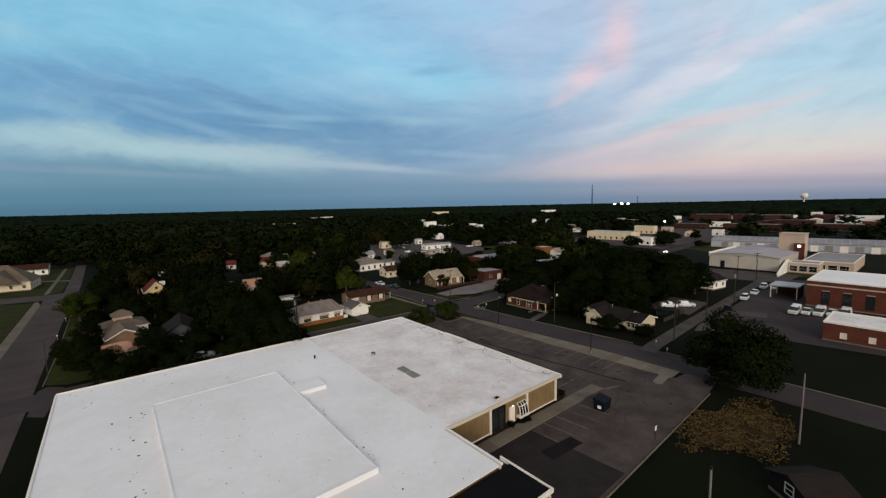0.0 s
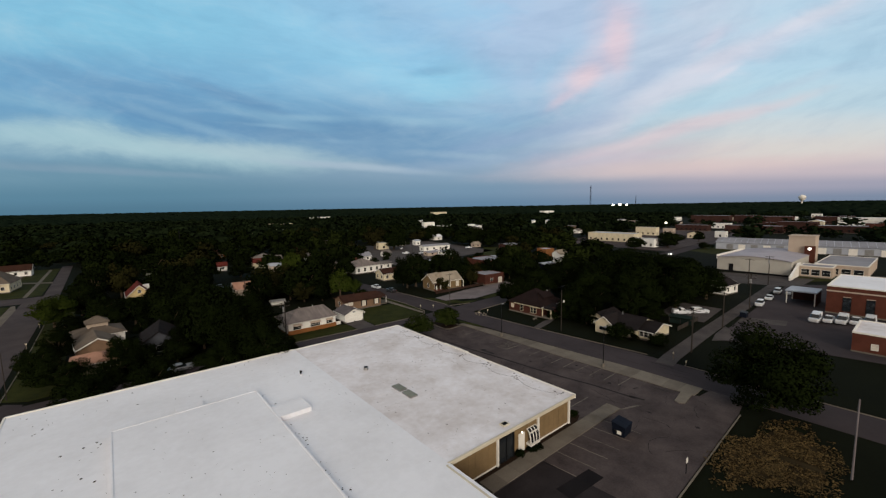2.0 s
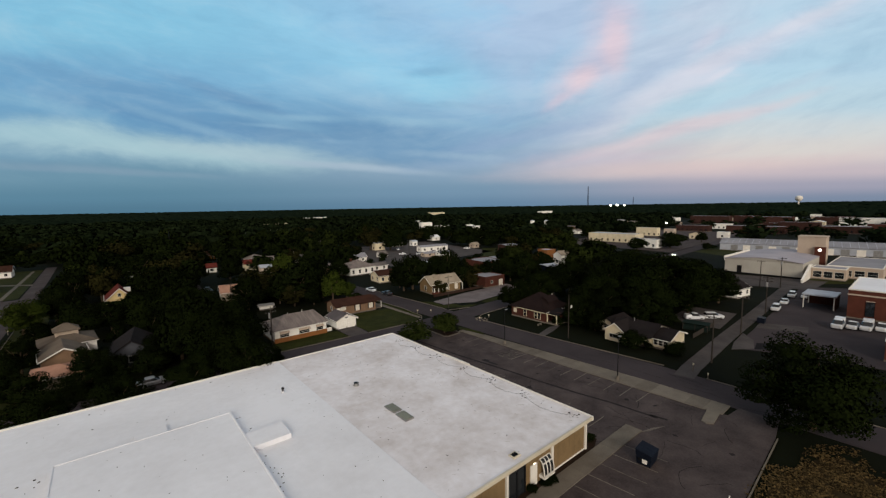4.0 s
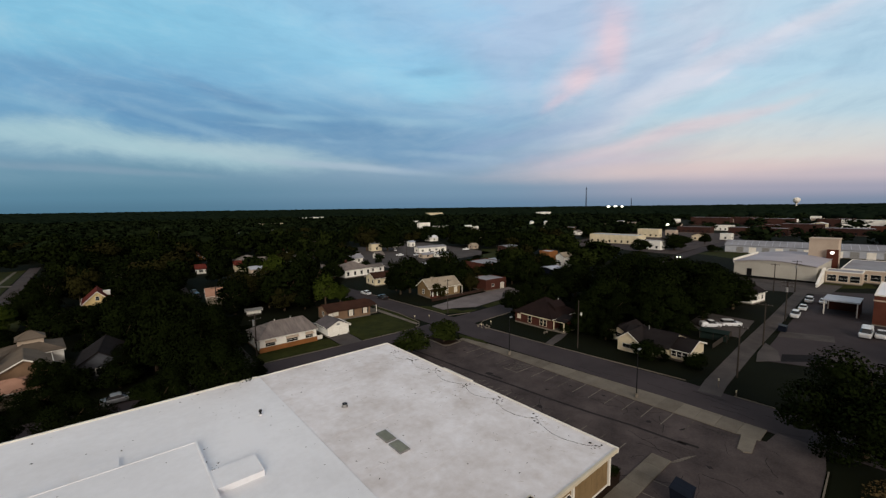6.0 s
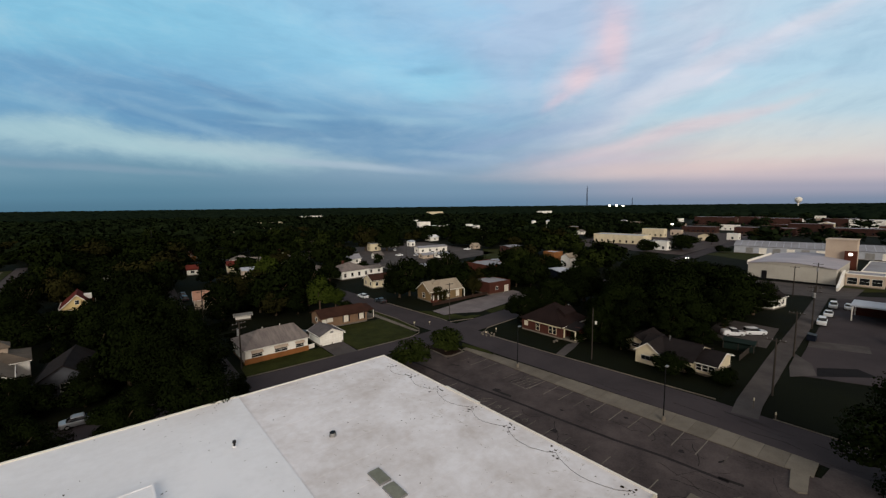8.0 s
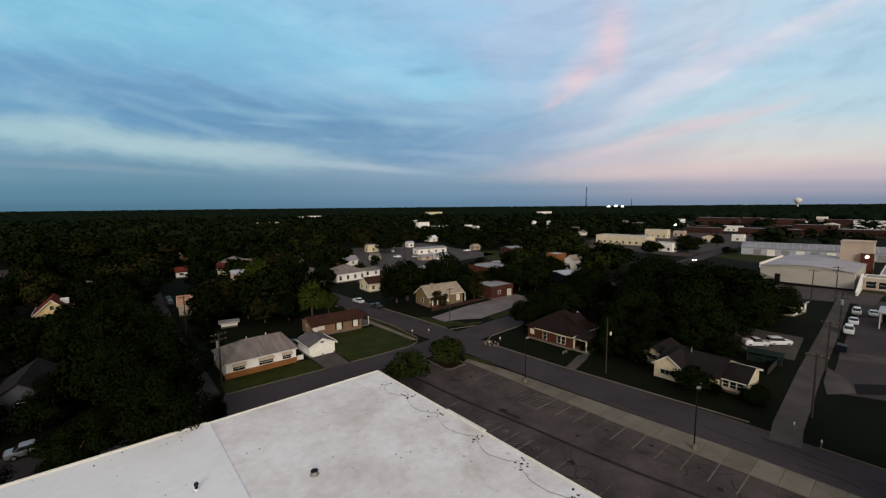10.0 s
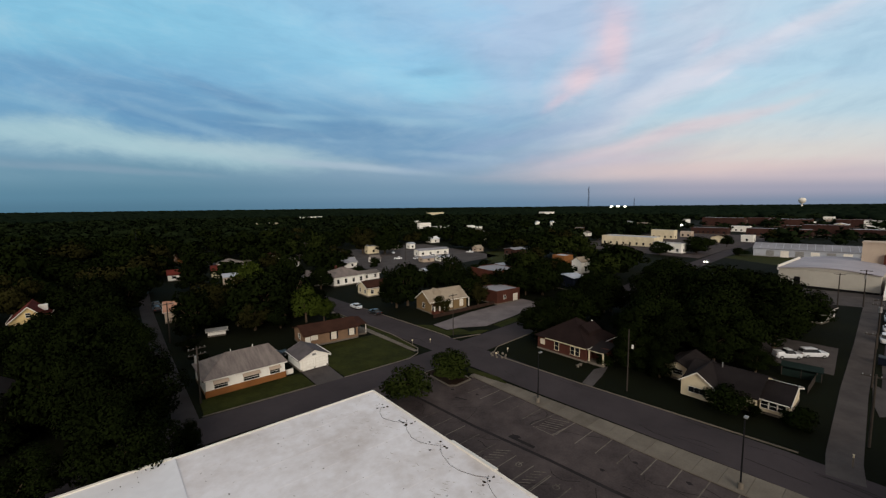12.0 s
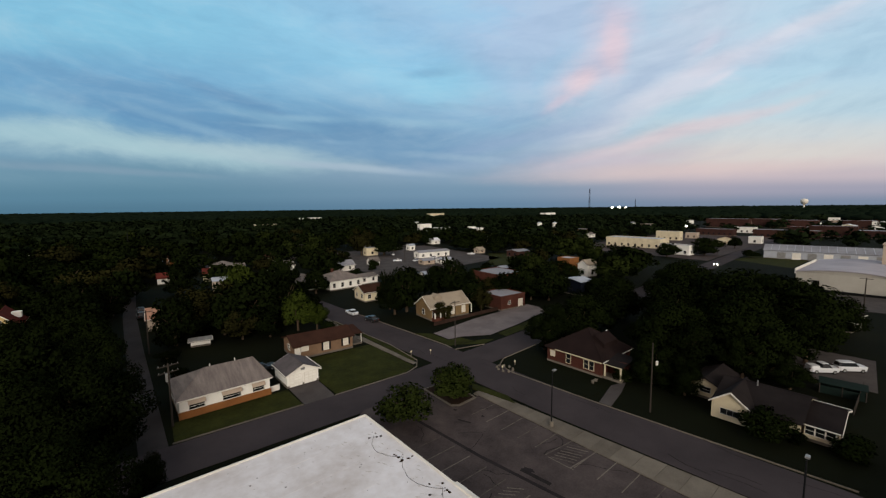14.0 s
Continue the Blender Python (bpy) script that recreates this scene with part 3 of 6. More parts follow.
# walks made of single concrete slabs
walk_base = structure("pavement", ribbon([(20.9, 2), (21.6, -12), (22.4, -30), (23.2, -51.5)], 1.1, 0.0, 0.05), CONC, "concrete walk along a car park", "sidewalk")
slab_rows = []
for i in range(22):
    y0, y1 = 2.0 - i * 2.44, 2.0 - (i + 1) * 2.44 + 0.03
    xa = lambda y: 20.14 + max(0.0, -28 - y) * 0.042
    xb = lambda y: 22.0 + (2 - y) * 0.065 if y > -40 else 24.75
    slab_rows.append(([(xa(y0), y0), (xb(y0), y0), (xb(y1), y1), (xa(y1), y1)], 0.15))
for i in range(12):
    slab_rows.append(([(-18.3 + i * 2.25, -46.1), (-16.08 + i * 2.25, -46.1), (-16.08 + i * 2.25, -44.0), (-18.3 + i * 2.25, -44.0)], 0.17))
for outline, top in slab_rows:
    part("slab", sheet(outline, 0.0, top), CONC, walk_base)
left_walk = structure("pavement", ribbon([(20.4, 17.9), (19.7, 39.7), (21.2, 58.8)], 0.45, 0.0, 0.05), CONC, "narrow concrete footpath beside a lawn", "sidewalk")
for i in range(14):
    y = 18.5 + i * 1.5
    part("slab", sheet([(19.75 + (0.2 if y < 20 else 0), y), (20.75, y), (20.7, y + 1.47), (19.7, y + 1.47)], 0, 0.1), CONC, left_walk)

# kerbs
def kerb(line, label):
    structure("kerb", ribbon(line, 0.07, 0.0, 0.14), CONC, label, "kerb")


kerb([(20.05, 1), (20.1, -28), (21.0, -49.5)], "low concrete kerb of a car park")
kerb([(-17.6, 16.7), (-1.4, 16.0)], "low concrete street kerb")
kerb([(3.5, 15.7), (16.8, 15.4), (19.8, 16.6), (21.6, 19), (22.6, 30), (21.6, 55)], "low concrete street kerb")
kerb([(30.9, 19.5), (31.2, 22), (30.6, 36), (29.2, 64)], "low concrete street kerb")
kerb([(31, 18.6), (37.6, 16.8)], "low concrete street kerb")
kerb([(46.5, 9.6), (34.5, 8.7), (31.8, 7.2), (30.6, 3.5), (31.4, -12), (33.2, -34), (33.6, -39)], "low concrete street kerb")
kerb([(32.8, -46), (32.6, -70), (32.6, -120)], "low concrete street kerb")
kerb([(-63.0, 19), (-62.6, 36), (-62.6, 110)], "low concrete street kerb")
kerb([(19.5, -58.1), (-14, -59.4), (-34, -59.9)], "low concrete kerb of a car park")

# planted island, end island, verge
structure("kerb", sheet([(14.9, 8.3), (14.6, 1.2), (15.6, 0.4), (19.2, 0.6), (20.2, 5.8), (18.5, 8.1)], 0, 0.14), CONC, "concrete rim of a planted island", "kerb")
structure("ground", sheet([(15.2, 8.0), (14.9, 1.5), (15.8, 0.8), (18.9, 1.0), (19.8, 5.6), (18.3, 7.8)], 0.1, 0.18), MULCH, "dark mulch in a planted island", "planting bed")
structure("ground", sheet([(20.9, 3.2), (22.2, 4.6), (23.2, -2.2), (22.1, -4.6)], 0, 0.17), LAWN, "narrow strip of mown grass", "lawn")
structure("kerb", sheet([(17.2, -50.3), (21.6, -49.7), (21.7, -51.3), (17.4, -51.7), (16.9, -51.0)], 0, 0.17), CONC, "concrete end island in a car park", "kerb")
structure("ground", sheet([(-18.3, -44.0), (0.6, -44.0), (2.6, -43.2), (2.4, -41.8), (0.1, -41.8), (0.1, -43.35), (-18.3, -43.35)], 0, 0.12), MULCH, "dark mulch bed along a wall", "planting bed")
# lawns
for outline, label in (
        ([(-17.4, 17), (-1.5, 16.3), (-1.5, 22.6), (-17, 22.6)], "strip of mown lawn before a white house"),
        ([(3.8, 16), (16.6, 15.7), (19.5, 17), (19.5, 33), (3.9, 33.6)], "mown corner lawn beside a garage"),
        ([(20.9, 19), (22.3, 21), (22.3, 55), (21.3, 55)], "strip of mown grass beside a street"),
        ([(31.2, 21.2), (37.6, 19.4), (36.9, 23.5), (33.7, 24.0), (33.9, 29.9), (31, 33)], "small mown lawn at a street corner"),
        ([(38.0, 17.2), (41.5, 17.8), (39.6, 19.4), (33, 20.8)], "small mown lawn at a street corner"),
        ([(45.4, 17.4), (62, 18.8), (66.5, 22.8), (45.4, 20.0)], "strip of mown grass beside a concrete pad"),
        ([(124, 97), (140, 86), (176, 114), (160, 132)], "open mown field in town"),
        ([(212, -4), (250, -4), (262, 20), (228, 22)], "mown lawn before a long metal building"),
        ([(262, 24), (350, 30), (350, 38), (268, 36)], "mown lawn along a town street"),
        ([(147.1, -41.5), (160.0, -54.0), (174.3, -51.0), (161.2, -40.5)], "dry olive lawn before an entrance"),
        ([(32.2, 6.6), (39.6, 7.4), (39.6, -9.6), (32.4, -10.8)], "mown front lawn of a brick house"),
        ([(32.6, -15), (41, -14), (43, -21), (39.6, -23.5), (39.6, -39.5), (34.4, -39.5)], "mown front lawn of a cottage"),
        ([(33.6, -45.8), (53.2, -47), (57.6, -56), (61.6, -80), (33.2, -80)], "mown lawn beside a car park"),
        ([(19, -58.4), (24.0, -58), (24.0, -80), (-30, -82), (-14, -60)], "rough dark grass beside a car park"),
        ([(-63, 20), (-59.5, 17.6), (-56, 18), (-57, 110), (-62.4, 110)], "mown grass verge beside a street"),
        ([(-130, 146), (-84, 135), (-72.8, 132.5), (-67.8, 133), (-68.4, 226), (-130, 226)], "wide mown lawn round a house"),
        ([(-150, 20), (-74, 20), (-73.8, 115), (-84, 119.5), (-150, 134)], "wide mown lawn beside a street")):
    # dimmer mown lawns take dark GRASS: their shade is put into the colour
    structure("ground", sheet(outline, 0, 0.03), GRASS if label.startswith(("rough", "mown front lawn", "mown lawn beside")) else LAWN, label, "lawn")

# painted bay lines
lines = structure("line_base", sheet([(18.9, -49.5), (19.0, -49.5), (19.0, -49.4), (18.9, -49.4)], 0.049, 0.054), PAINT, "faded white bay lines on asphalt", "road marking")
line_mesh = Mesh().box(-0.06, 0.06, -2.5, 2.5, 0.05, 0.056).data("line")
line_mesh.materials.append(PAINT)


def bay_line(x, y, rz, length=1.0):
    ob = part("line", line_mesh, PAINT, lines)
    ob.matrix_basis = pose(x, y, 0, 0, 0, rz) @ Matrix.Diagonal((1, length, 1, 1))


for i in range(17):
    if i != 5:
        bay_line(17.75 + 0.06 * i, -2.5 - i * 2.63, 90 + (i % 3) * 0.6, 0.98)
for i in range(15):
    if i not in (4, 5, 6):
        bay_line(6.2, -3.85 - i * 2.65, 90, 0.92)
for i in range(6):
    bay_line(-9.6 + i * 2.75, -48.6, 6, 0.98)
for i in range(7):
    bay_line(15.9 + i * 0.62, -16.6, 24, 0.5)
    bay_line(4.2 + i * 0.66, -16.2, 42, 0.34)
    bay_line(4.2 + i * 0.66, -21.4, 42, 0.26)
    bay_line(8.4 + i * 0.5, -46.2 - i * 0.16, 60, 0.34)
for x, y, rz, length in ((17.7, -15.0, 84, 1.0), (17.9, -18.2, 86, 1.05), (15.2, -16.8, 2, 0.64), (6.2, -14.6, 90, 0.92), (6.2, -17.8, 90, 0.92), (6.2, -20.3, 90, 0.92), (6.2, -22.6, 90, 0.92)):
    bay_line(x, y, rz, length)
for x, y in ((7.4, -19.1), (7.4, -24.0)):
    ring = Mesh()
    for j in range(12):
        p, q = j * 0.5236, (j + 1) * 0.5236
        ring.add([(x + r * math.cos(t), y + r * math.sin(t), 0.056) for r, t in ((0.28, p), (0.4, p), (0.4, q), (0.28, q))], [(0, 1, 2, 3)])
    ring.box(x - 0.05, x + 0.75, y - 0.06, y + 0.06, 0.05, 0.056).box(x + 0.3, x + 0.42, y - 0.05, y + 0.4, 0.05, 0.0562)
    part("symbol", ring, PAINT, lines)
# tar seams; the last is the kerb joint, drawn dark for its shadowed face
for k, line in enumerate(([(8.0, 6), (8.6, 1), (9.3, -10), (10.7, -21), (11.3, -28), (12.1, -34.3), (13.1, -39.6), (13.6, -46)], [(11.0, -14.6), (11.2, -16.4), (11.4, -18.2)], [(13.7, -45.0), (14.1, -47.2)], [(16.6, -44.2), (17.6, -44.6)], [(12.9, -2.2), (13.6, -4.0)], [(19.95, 1), (20.02, -28), (20.9, -49.5)])):
    structure("tar_seam", ribbon(line, (0.24, 0.26, 0.24, 0.14, 0.16, 0.05)[k], 0.045, 0.053), WORN if k == 0 else TAR, "dark sealed seam and kerb shade line in worn asphalt", "tar seam")
cr = random.Random(31)
cracks = Mesh()
for k in range(46):
    x, y, ang = cr.uniform(1.5, 19.5), cr.uniform(-56, 6), cr.choice((0.0, 1.57)) + cr.gauss(0, 0.3)
    line = [(x, y)]
    for _ in range(cr.randint(3, 8)):
        ang += cr.gauss(0, 0.35)
        line.append((min(max(line[-1][0] + 0.8 * math.cos(ang), 1.0), 19.7), min(max(line[-1][1] + 0.8 * math.sin(ang), -57), 7)))
    piece = ribbon(line, cr.uniform(0.015, 0.05), 0.046, 0.0545)
    cracks.add(piece.v, piece.f)
for x0, y0, n in ((28.4, -60, 16), (28.0, -5, 10)):
    for k in range(n):
        x, y = x0 + cr.uniform(-3.4, 3.4), y0 + cr.uniform(0, 54)
        piece = ribbon([(x, y), (x + cr.gauss(0, 0.3), y + cr.uniform(1, 3)), (x + cr.gauss(0, 0.5), y + cr.uniform(3.2, 6))], cr.uniform(0.02, 0.06), 0.046, 0.0545)
        cracks.add(piece.v, piece.f)
tagged(part("crack", cracks, TAR), "thin dark cracks in worn asphalt", "crack", kind="stuff")
# oil stains in the bays and along the lane
for k in range(14):
    x, y, big = (cr.uniform(15.6, 18.6), -3.8 - 2.63 * cr.randint(0, 16), cr.uniform(0.15, 0.35)) if k % 2 else (cr.uniform(3, 15), cr.uniform(-56, 4), cr.uniform(0.2, 0.6))
    rim = [(x + big * cr.uniform(0.5, 1.1) * math.cos(j * 0.524), y + big * 1.4 * cr.uniform(0.5, 1.1) * math.sin(j * 0.524)) for j in range(12)]
    structure("stain", sheet(rim, 0.045, 0.0515 + 0.0001 * k), WORN, "dark oil stain on worn asphalt", "stain")

# straw and leaf litter
bed = []
for i in range(40):
    a = i * math.pi / 20
    rim = (1 + 0.14 * math.sin(3 * a + 1) + 0.10 * math.sin(5 * a) + 0.07 * math.sin(9 * a + 2)) * 0.72
    bed.append((11.4 + 10.4 * rim * math.cos(a) - 1.4 * math.sin(a), -64.0 + 5.7 * rim * math.sin(a) - 0.6 * math.cos(a)))
structure("ground", sheet(bed, 0, 0.045), STRAWBED, "patch of dry dead grass and leaves", "dead grass")
rnd = random.Random(4)
straw = Mesh()
for i in range(11000):
    u, a = math.sqrt(rnd.random()), rnd.uniform(0, 6.283)
    rim = 1 + 0.14 * math.sin(3 * a + 1) + 0.10 * math.sin(5 * a) + 0.07 * math.sin(9 * a + 2)
    x, y = 11.4 + 10.4 * u * rim * math.cos(a) - 1.4 * u * math.sin(a), -64.0 + 5.7 * u * rim * math.sin(a) - 0.6 * u * math.cos(a)
    if noise.noise(Vector((x * 0.55, y * 0.55, 2.0))) < -0.3 or rnd.random() < 1.5 * max(0.0, u - 0.45):
        continue
    s, r, z = rnd.uniform(0.06, 0.24), rnd.uniform(0, 6.28), rnd.uniform(0.05, 0.14)
    c, n = math.cos(r) * s, math.sin(r) * s
    straw.add([(x + c, y + n, z), (x - n * 0.5, y + c * 0.5, z + rnd.uniform(0.0, 0.16)), (x - c, y - n, z), (x + n * 0.5, y - c * 0.5, z + rnd.uniform(0, 0.12))], [(0, 1, 2, 3)])
tagged(part("dead_leaves", straw, STRAW), "heap of dry tan leaves and cut branches", "leaf litter", kind="stuff")


# ---- houses ----
def window(parent, side, at, w, h, sill, d, material=None, shutters=False, awning=False, bars=True, frame_mat=None):
    """A framed window on a wall. side: the wall's outward axis; d: how far out that wall lies; at: place along it."""
    m = {"S": pose(at, -d, sill), "N": pose(at, d, sill, 0, 0, 180), "W": pose(-d, at, sill, 0, 0, -90), "E": pose(d, at, sill, 0, 0, 90)}[side]
    t = 0.07
    fr = Mesh().box(-w / 2 - t, -w / 2, -0.07, 0.02, -t, h + t).box(w / 2, w / 2 + t, -0.07, 0.02, -t, h + t)
    fr.box(-w / 2, w / 2, -0.07, 0.02, -t, 0).box(-w / 2, w / 2, -0.07, 0.02, h, h + t)
    if bars:
        fr.box(-w / 2, w / 2, -0.055, 0.02, h * 0.5 - 0.025, h * 0.5 + 0.025)
    ob = part("window", fr, frame_mat or TRIM, parent)
    ob.matrix_basis = m
    part("pane", Mesh().box(-w / 2, w / 2, -0.03, 0.02, 0, h), material or GLASS, ob)
    if shutters:
        for s in (-1, 1):
            sh = Mesh()
            x0 = s * (w / 2 + t + 0.2)
            sh.box(x0 - 0.17, x0 + 0.17, -0.06, 0.02, -t, h + t)
            for i in range(6):
                z = (i + 0.5) * h / 6
                sh.box(x0 - 0.13, x0 + 0.13, -0.08, -0.06, z - 0.04, z + 0.04)
            part("shutter", sh, DARKMETAL, ob, "dark louvred shutter")
    if awning:
        n = 2 * max(4, int((w + 0.3) / 0.22))
        xs = [-w / 2 - 0.15 + k * (w + 0.3) / n for k in range(n + 1)]
        aw = Mesh().add([(x, y, z + 0.03 * (k % 2)) for y, z in ((0, h + 0.5), (-0.6, h + 0.14), (-0.6, h + 0.08), (0, h + 0.44)) for k, x in enumerate(xs)],
                        [(r * (n + 1) + k, r * (n + 1) + k + 1, (r + 1) % 4 * (n + 1) + k + 1, (r + 1) % 4 * (n + 1) + k) for r in range(4) for k in range(n)])
        part("awning", aw, BEIGE, ob, "beige slatted metal awning")
    return ob


def door(parent, side, at, w, h, d, material, z=0.1):
    m = {"S": pose(at, -d, z), "N": pose(at, d, z, 0, 0, 180), "W": pose(-d, at, z, 0, 0, -90), "E": pose(d, at, z, 0, 0, 90)}[side]
    fr = Mesh().box(-w / 2 - 0.1, -w / 2, -0.07, 0.02, 0, h + 0.1).box(w / 2, w / 2 + 0.1, -0.07, 0.02, 0, h + 0.1).box(-w / 2, w / 2, -0.07, 0.02, h, h + 0.1)
    ob = part("door", fr, TRIM, parent)
    ob.matrix_basis = m
    leaf = Mesh().box(-w / 2, w / 2, -0.04, 0.02, 0, h)
    for z0, z1 in ((0.15, 0.45), (0.55, 0.95)):
        leaf.box(-w / 2 + 0.12, w / 2 - 0.12, -0.055, -0.04, z0 * h, z1 * h)
    part("leaf", leaf, material, ob)
    part("handle", Mesh().tube((w / 2 - 0.1, -0.12, 1.0), (w / 2 - 0.1, -0.04, 1.0), 0.035, n=6), GALV, ob)
    return ob


def gable_roof(w, d, eave, rise, over=0.4, thick=0.16):
    """Two sloping planes, the ridge along x."""
    hy, hx, drop = d / 2 + over, w / 2 + over, rise * over / (d / 2)
    m = Mesh()
    for s in (-1, 1):
        q = [(-hx, 0, eave + rise + 0.12), (-hx, s * hy, eave - drop + 0.12), (hx, s * hy, eave - drop + 0.12), (hx, 0, eave + rise + 0.12)]
        m.slab(q if s < 0 else q[::-1], thick)
    m.box(-hx, hx, -0.09, 0.09, eave + rise + 0.08, eave + rise + 0.17)
    return m


def hip_roof(w, d, eave, rise, over=0.4, thick=0.16):
    hx, hy = w / 2 + over, d / 2 + over
    r = max(0.3, hx - hy)
    e, t = eave + 0.06, eave + rise
    m = Mesh()
    m.slab([(-r, 0, t), (-hx, -hy, e), (hx, -hy, e), (r, 0, t)], thick)
    m.slab([(r, 0, t), (hx, hy, e), (-hx, hy, e), (-r, 0, t)], thick)
    m.slab([(-r, 0, t), (-hx, hy, e), (-hx, -hy, e)], thick)
    m.slab([(r, 0, t), (hx, -hy, e), (hx, hy, e)], thick)
    m.tube((-r, 0, t), (r, 0, t), 0.09, n=6)
    for sx in (-1, 1):
        for sy in (-1, 1):
            m.tube((sx * r, 0, t), (sx * hx, sy * hy, e), 0.07, n=6)
    return m


def gable_walls(w, d, z0, eave, rise):
    hx, hy = w / 2, d / 2
    vs, fs = [], []
    prof = [(-hy, z0), (hy, z0), (hy, eave), (0, eave + rise), (-hy, eave)]
    for x in (-hx, hx):
        vs += [(x, y, z) for y, z in prof]
    fs = [(0, 4, 3, 2, 1), (5, 6, 7, 8, 9)] + [(i, (i + 1) % 5, 5 + (i + 1) % 5, 5 + i) for i in range(5)]
    return Mesh().add(vs, fs)


def house(label, x, y, rz, w, d, eave, rise, kind, wall, roof, feats=(), plinth=CONC, chimney=None, name="house", category="house", group="", trim=True, roof_label=""):
    """feats: ("win", side, at, w, h, sill[, opts]) and ("door", side, at, w, h, material)."""
    h = thing(name, label, category, pose(x, y, 0, 0, 0, rz), group)
    part("foundation", Mesh().box(-w / 2 - 0.05, w / 2 + 0.05, -d / 2 - 0.05, d / 2 + 0.05, 0, 0.35), plinth, h)
    if kind == "gable":
        part("wall", gable_walls(w, d, 0.35, eave, rise), wall, h)
        r = part("roof", gable_roof(w, d, eave, rise), roof, h, roof_label)
        if trim:
            for sx in (-1, 1):
                for sy in (-1, 1):
                    hx, hy, dr = w / 2 + 0.42, d / 2 + 0.4, rise * 0.4 / (d / 2)
                    q = [(sx * hx, 0, eave + rise + 0.1), (sx * hx, sy * hy, eave - dr + 0.1), (sx * (hx + 0.05), sy * hy, eave - dr + 0.1), (sx * (hx + 0.05), 0, eave + rise + 0.1)]
                    part("bargeboard", Mesh().slab(q, 0.24), TRIM, r)
    elif kind == "hip":
        part("wall", Mesh().box(-w / 2, w / 2, -d / 2, d / 2, 0.35, eave), wall, h)
        r = part("roof", hip_roof(w, d, eave, rise), roof, h, roof_label)
    else:
        part("wall", Mesh().box(-w / 2, w / 2, -d / 2, d / 2, 0.35, eave), wall, h)
        r = part("roof", Mesh().box(-w / 2 + 0.25, w / 2 - 0.25, -d / 2 + 0.25, d / 2 - 0.25, eave, eave + 0.12), roof, h, roof_label)
        cop = Mesh()
        for x0, x1, y0, y1 in ((-w / 2 - 0.06, w / 2 + 0.06, -d / 2 - 0.06, -d / 2 + 0.25), (-w / 2 - 0.06, w / 2 + 0.06, d / 2 - 0.25, d / 2 + 0.06),
                               (-w / 2 - 0.06, -w / 2 + 0.25, -d / 2 + 0.25, d / 2 - 0.25), (w / 2 - 0.25, w / 2 + 0.06, -d / 2 + 0.25, d / 2 - 0.25)):
            cop.box(x0, x1, y0, y1, eave, eave + 0.3)
        part("parapet", cop, TRIM if trim else wall, h)
    if kind != "flat":
        for sy in (-1, 1):
            part("gutter", Mesh().tube((-w / 2 - 0.3, sy * (d / 2 + 0.42), eave - 0.02), (w / 2 + 0.3, sy * (d / 2 + 0.42), eave - 0.02), 0.07, n=6), TRIM if trim else roof, h)
    if chimney:
        cx, cy, top = chimney
        part("chimney", Mesh().box(cx - 0.35, cx + 0.35, cy - 0.35, cy + 0.35, eave, top).box(cx - 0.42, cx + 0.42, cy - 0.42, cy + 0.42, top, top + 0.12), BRICK_DARK, r)
    for f in feats:
        dist = d / 2 if f[1] in "SN" else w / 2
        if f[0] == "win":
            window(h, f[1], f[2], f[3], f[4], f[5], dist, **(f[6] if len(f) > 6 else {}))
        else:
            door(h, f[1], f[2], f[3], f[4], dist, f[5])
    return h


def plain_windows(w, d, sides="SWEN", h=1.2, sill=1.1, step=3.4, ww=1.0):
    out = []
    for s in sides:
        length = w if s in "SN" else d
        n = max(1, int(length / step))
        out += [("win", s, -length / 2 + (i + 0.5) * length / n, ww, h, sill) for i in range(n)]
    return out


# ---- main building with the white roof ----
B = thing("commercial_building", "single-storey tan commercial building with a white flat roof", "building", pose(0, 0, 0))
RZ = 4.28
part("wall", Mesh().box(-59.0, -0.35, -43.3, -0.35, 0.1, RZ - 0.28).box(-59, -23.2, -52.6, -43.3, 0.1, RZ - 0.28).box(-59, -30, -59.8, -52.6, 0.1, RZ - 0.28), TANWALL, B)
part("roof", Mesh().box(-22.6, 0, -44.0, 0, RZ - 0.12, RZ), MEMBRANE_OLD, B, "soiled white roof membrane")
part("roof", Mesh().box(-59.4, -22.6, -52.8, 0.0, RZ - 0.12, RZ + 0.06).box(-59.4, -30, -60, -52.8, RZ - 0.12, RZ + 0.06), MEMBRANE, B, "clean white roof membrane")
fas = (("fascia", (-22.9, 0.06, -0.12, 0.10, RZ - 0.42, RZ + 0.11)), ("fascia", (-59.5, -22.9, -0.14, 0.14, RZ - 0.42, RZ + 0.2)), ("fascia", (-0.12, 0.10, -44.1, -0.12, RZ - 0.42, RZ + 0.11)),
       ("fascia", (-22.75, -0.12, -44.14, -43.92, RZ - 0.3, RZ + 0.1)), ("fascia", (-23.2, -22.98, -52.9, -44.2, RZ - 0.42, RZ + 0.1)), ("fascia", (-59.6, -59.38, -60, -0.14, RZ - 0.42, RZ + 0.14)))
for nm, bx in fas:
    part(nm, Mesh().box(*bx), FASCIA if bx[3] < -40 and bx[0] > -30 else TRIM, B)
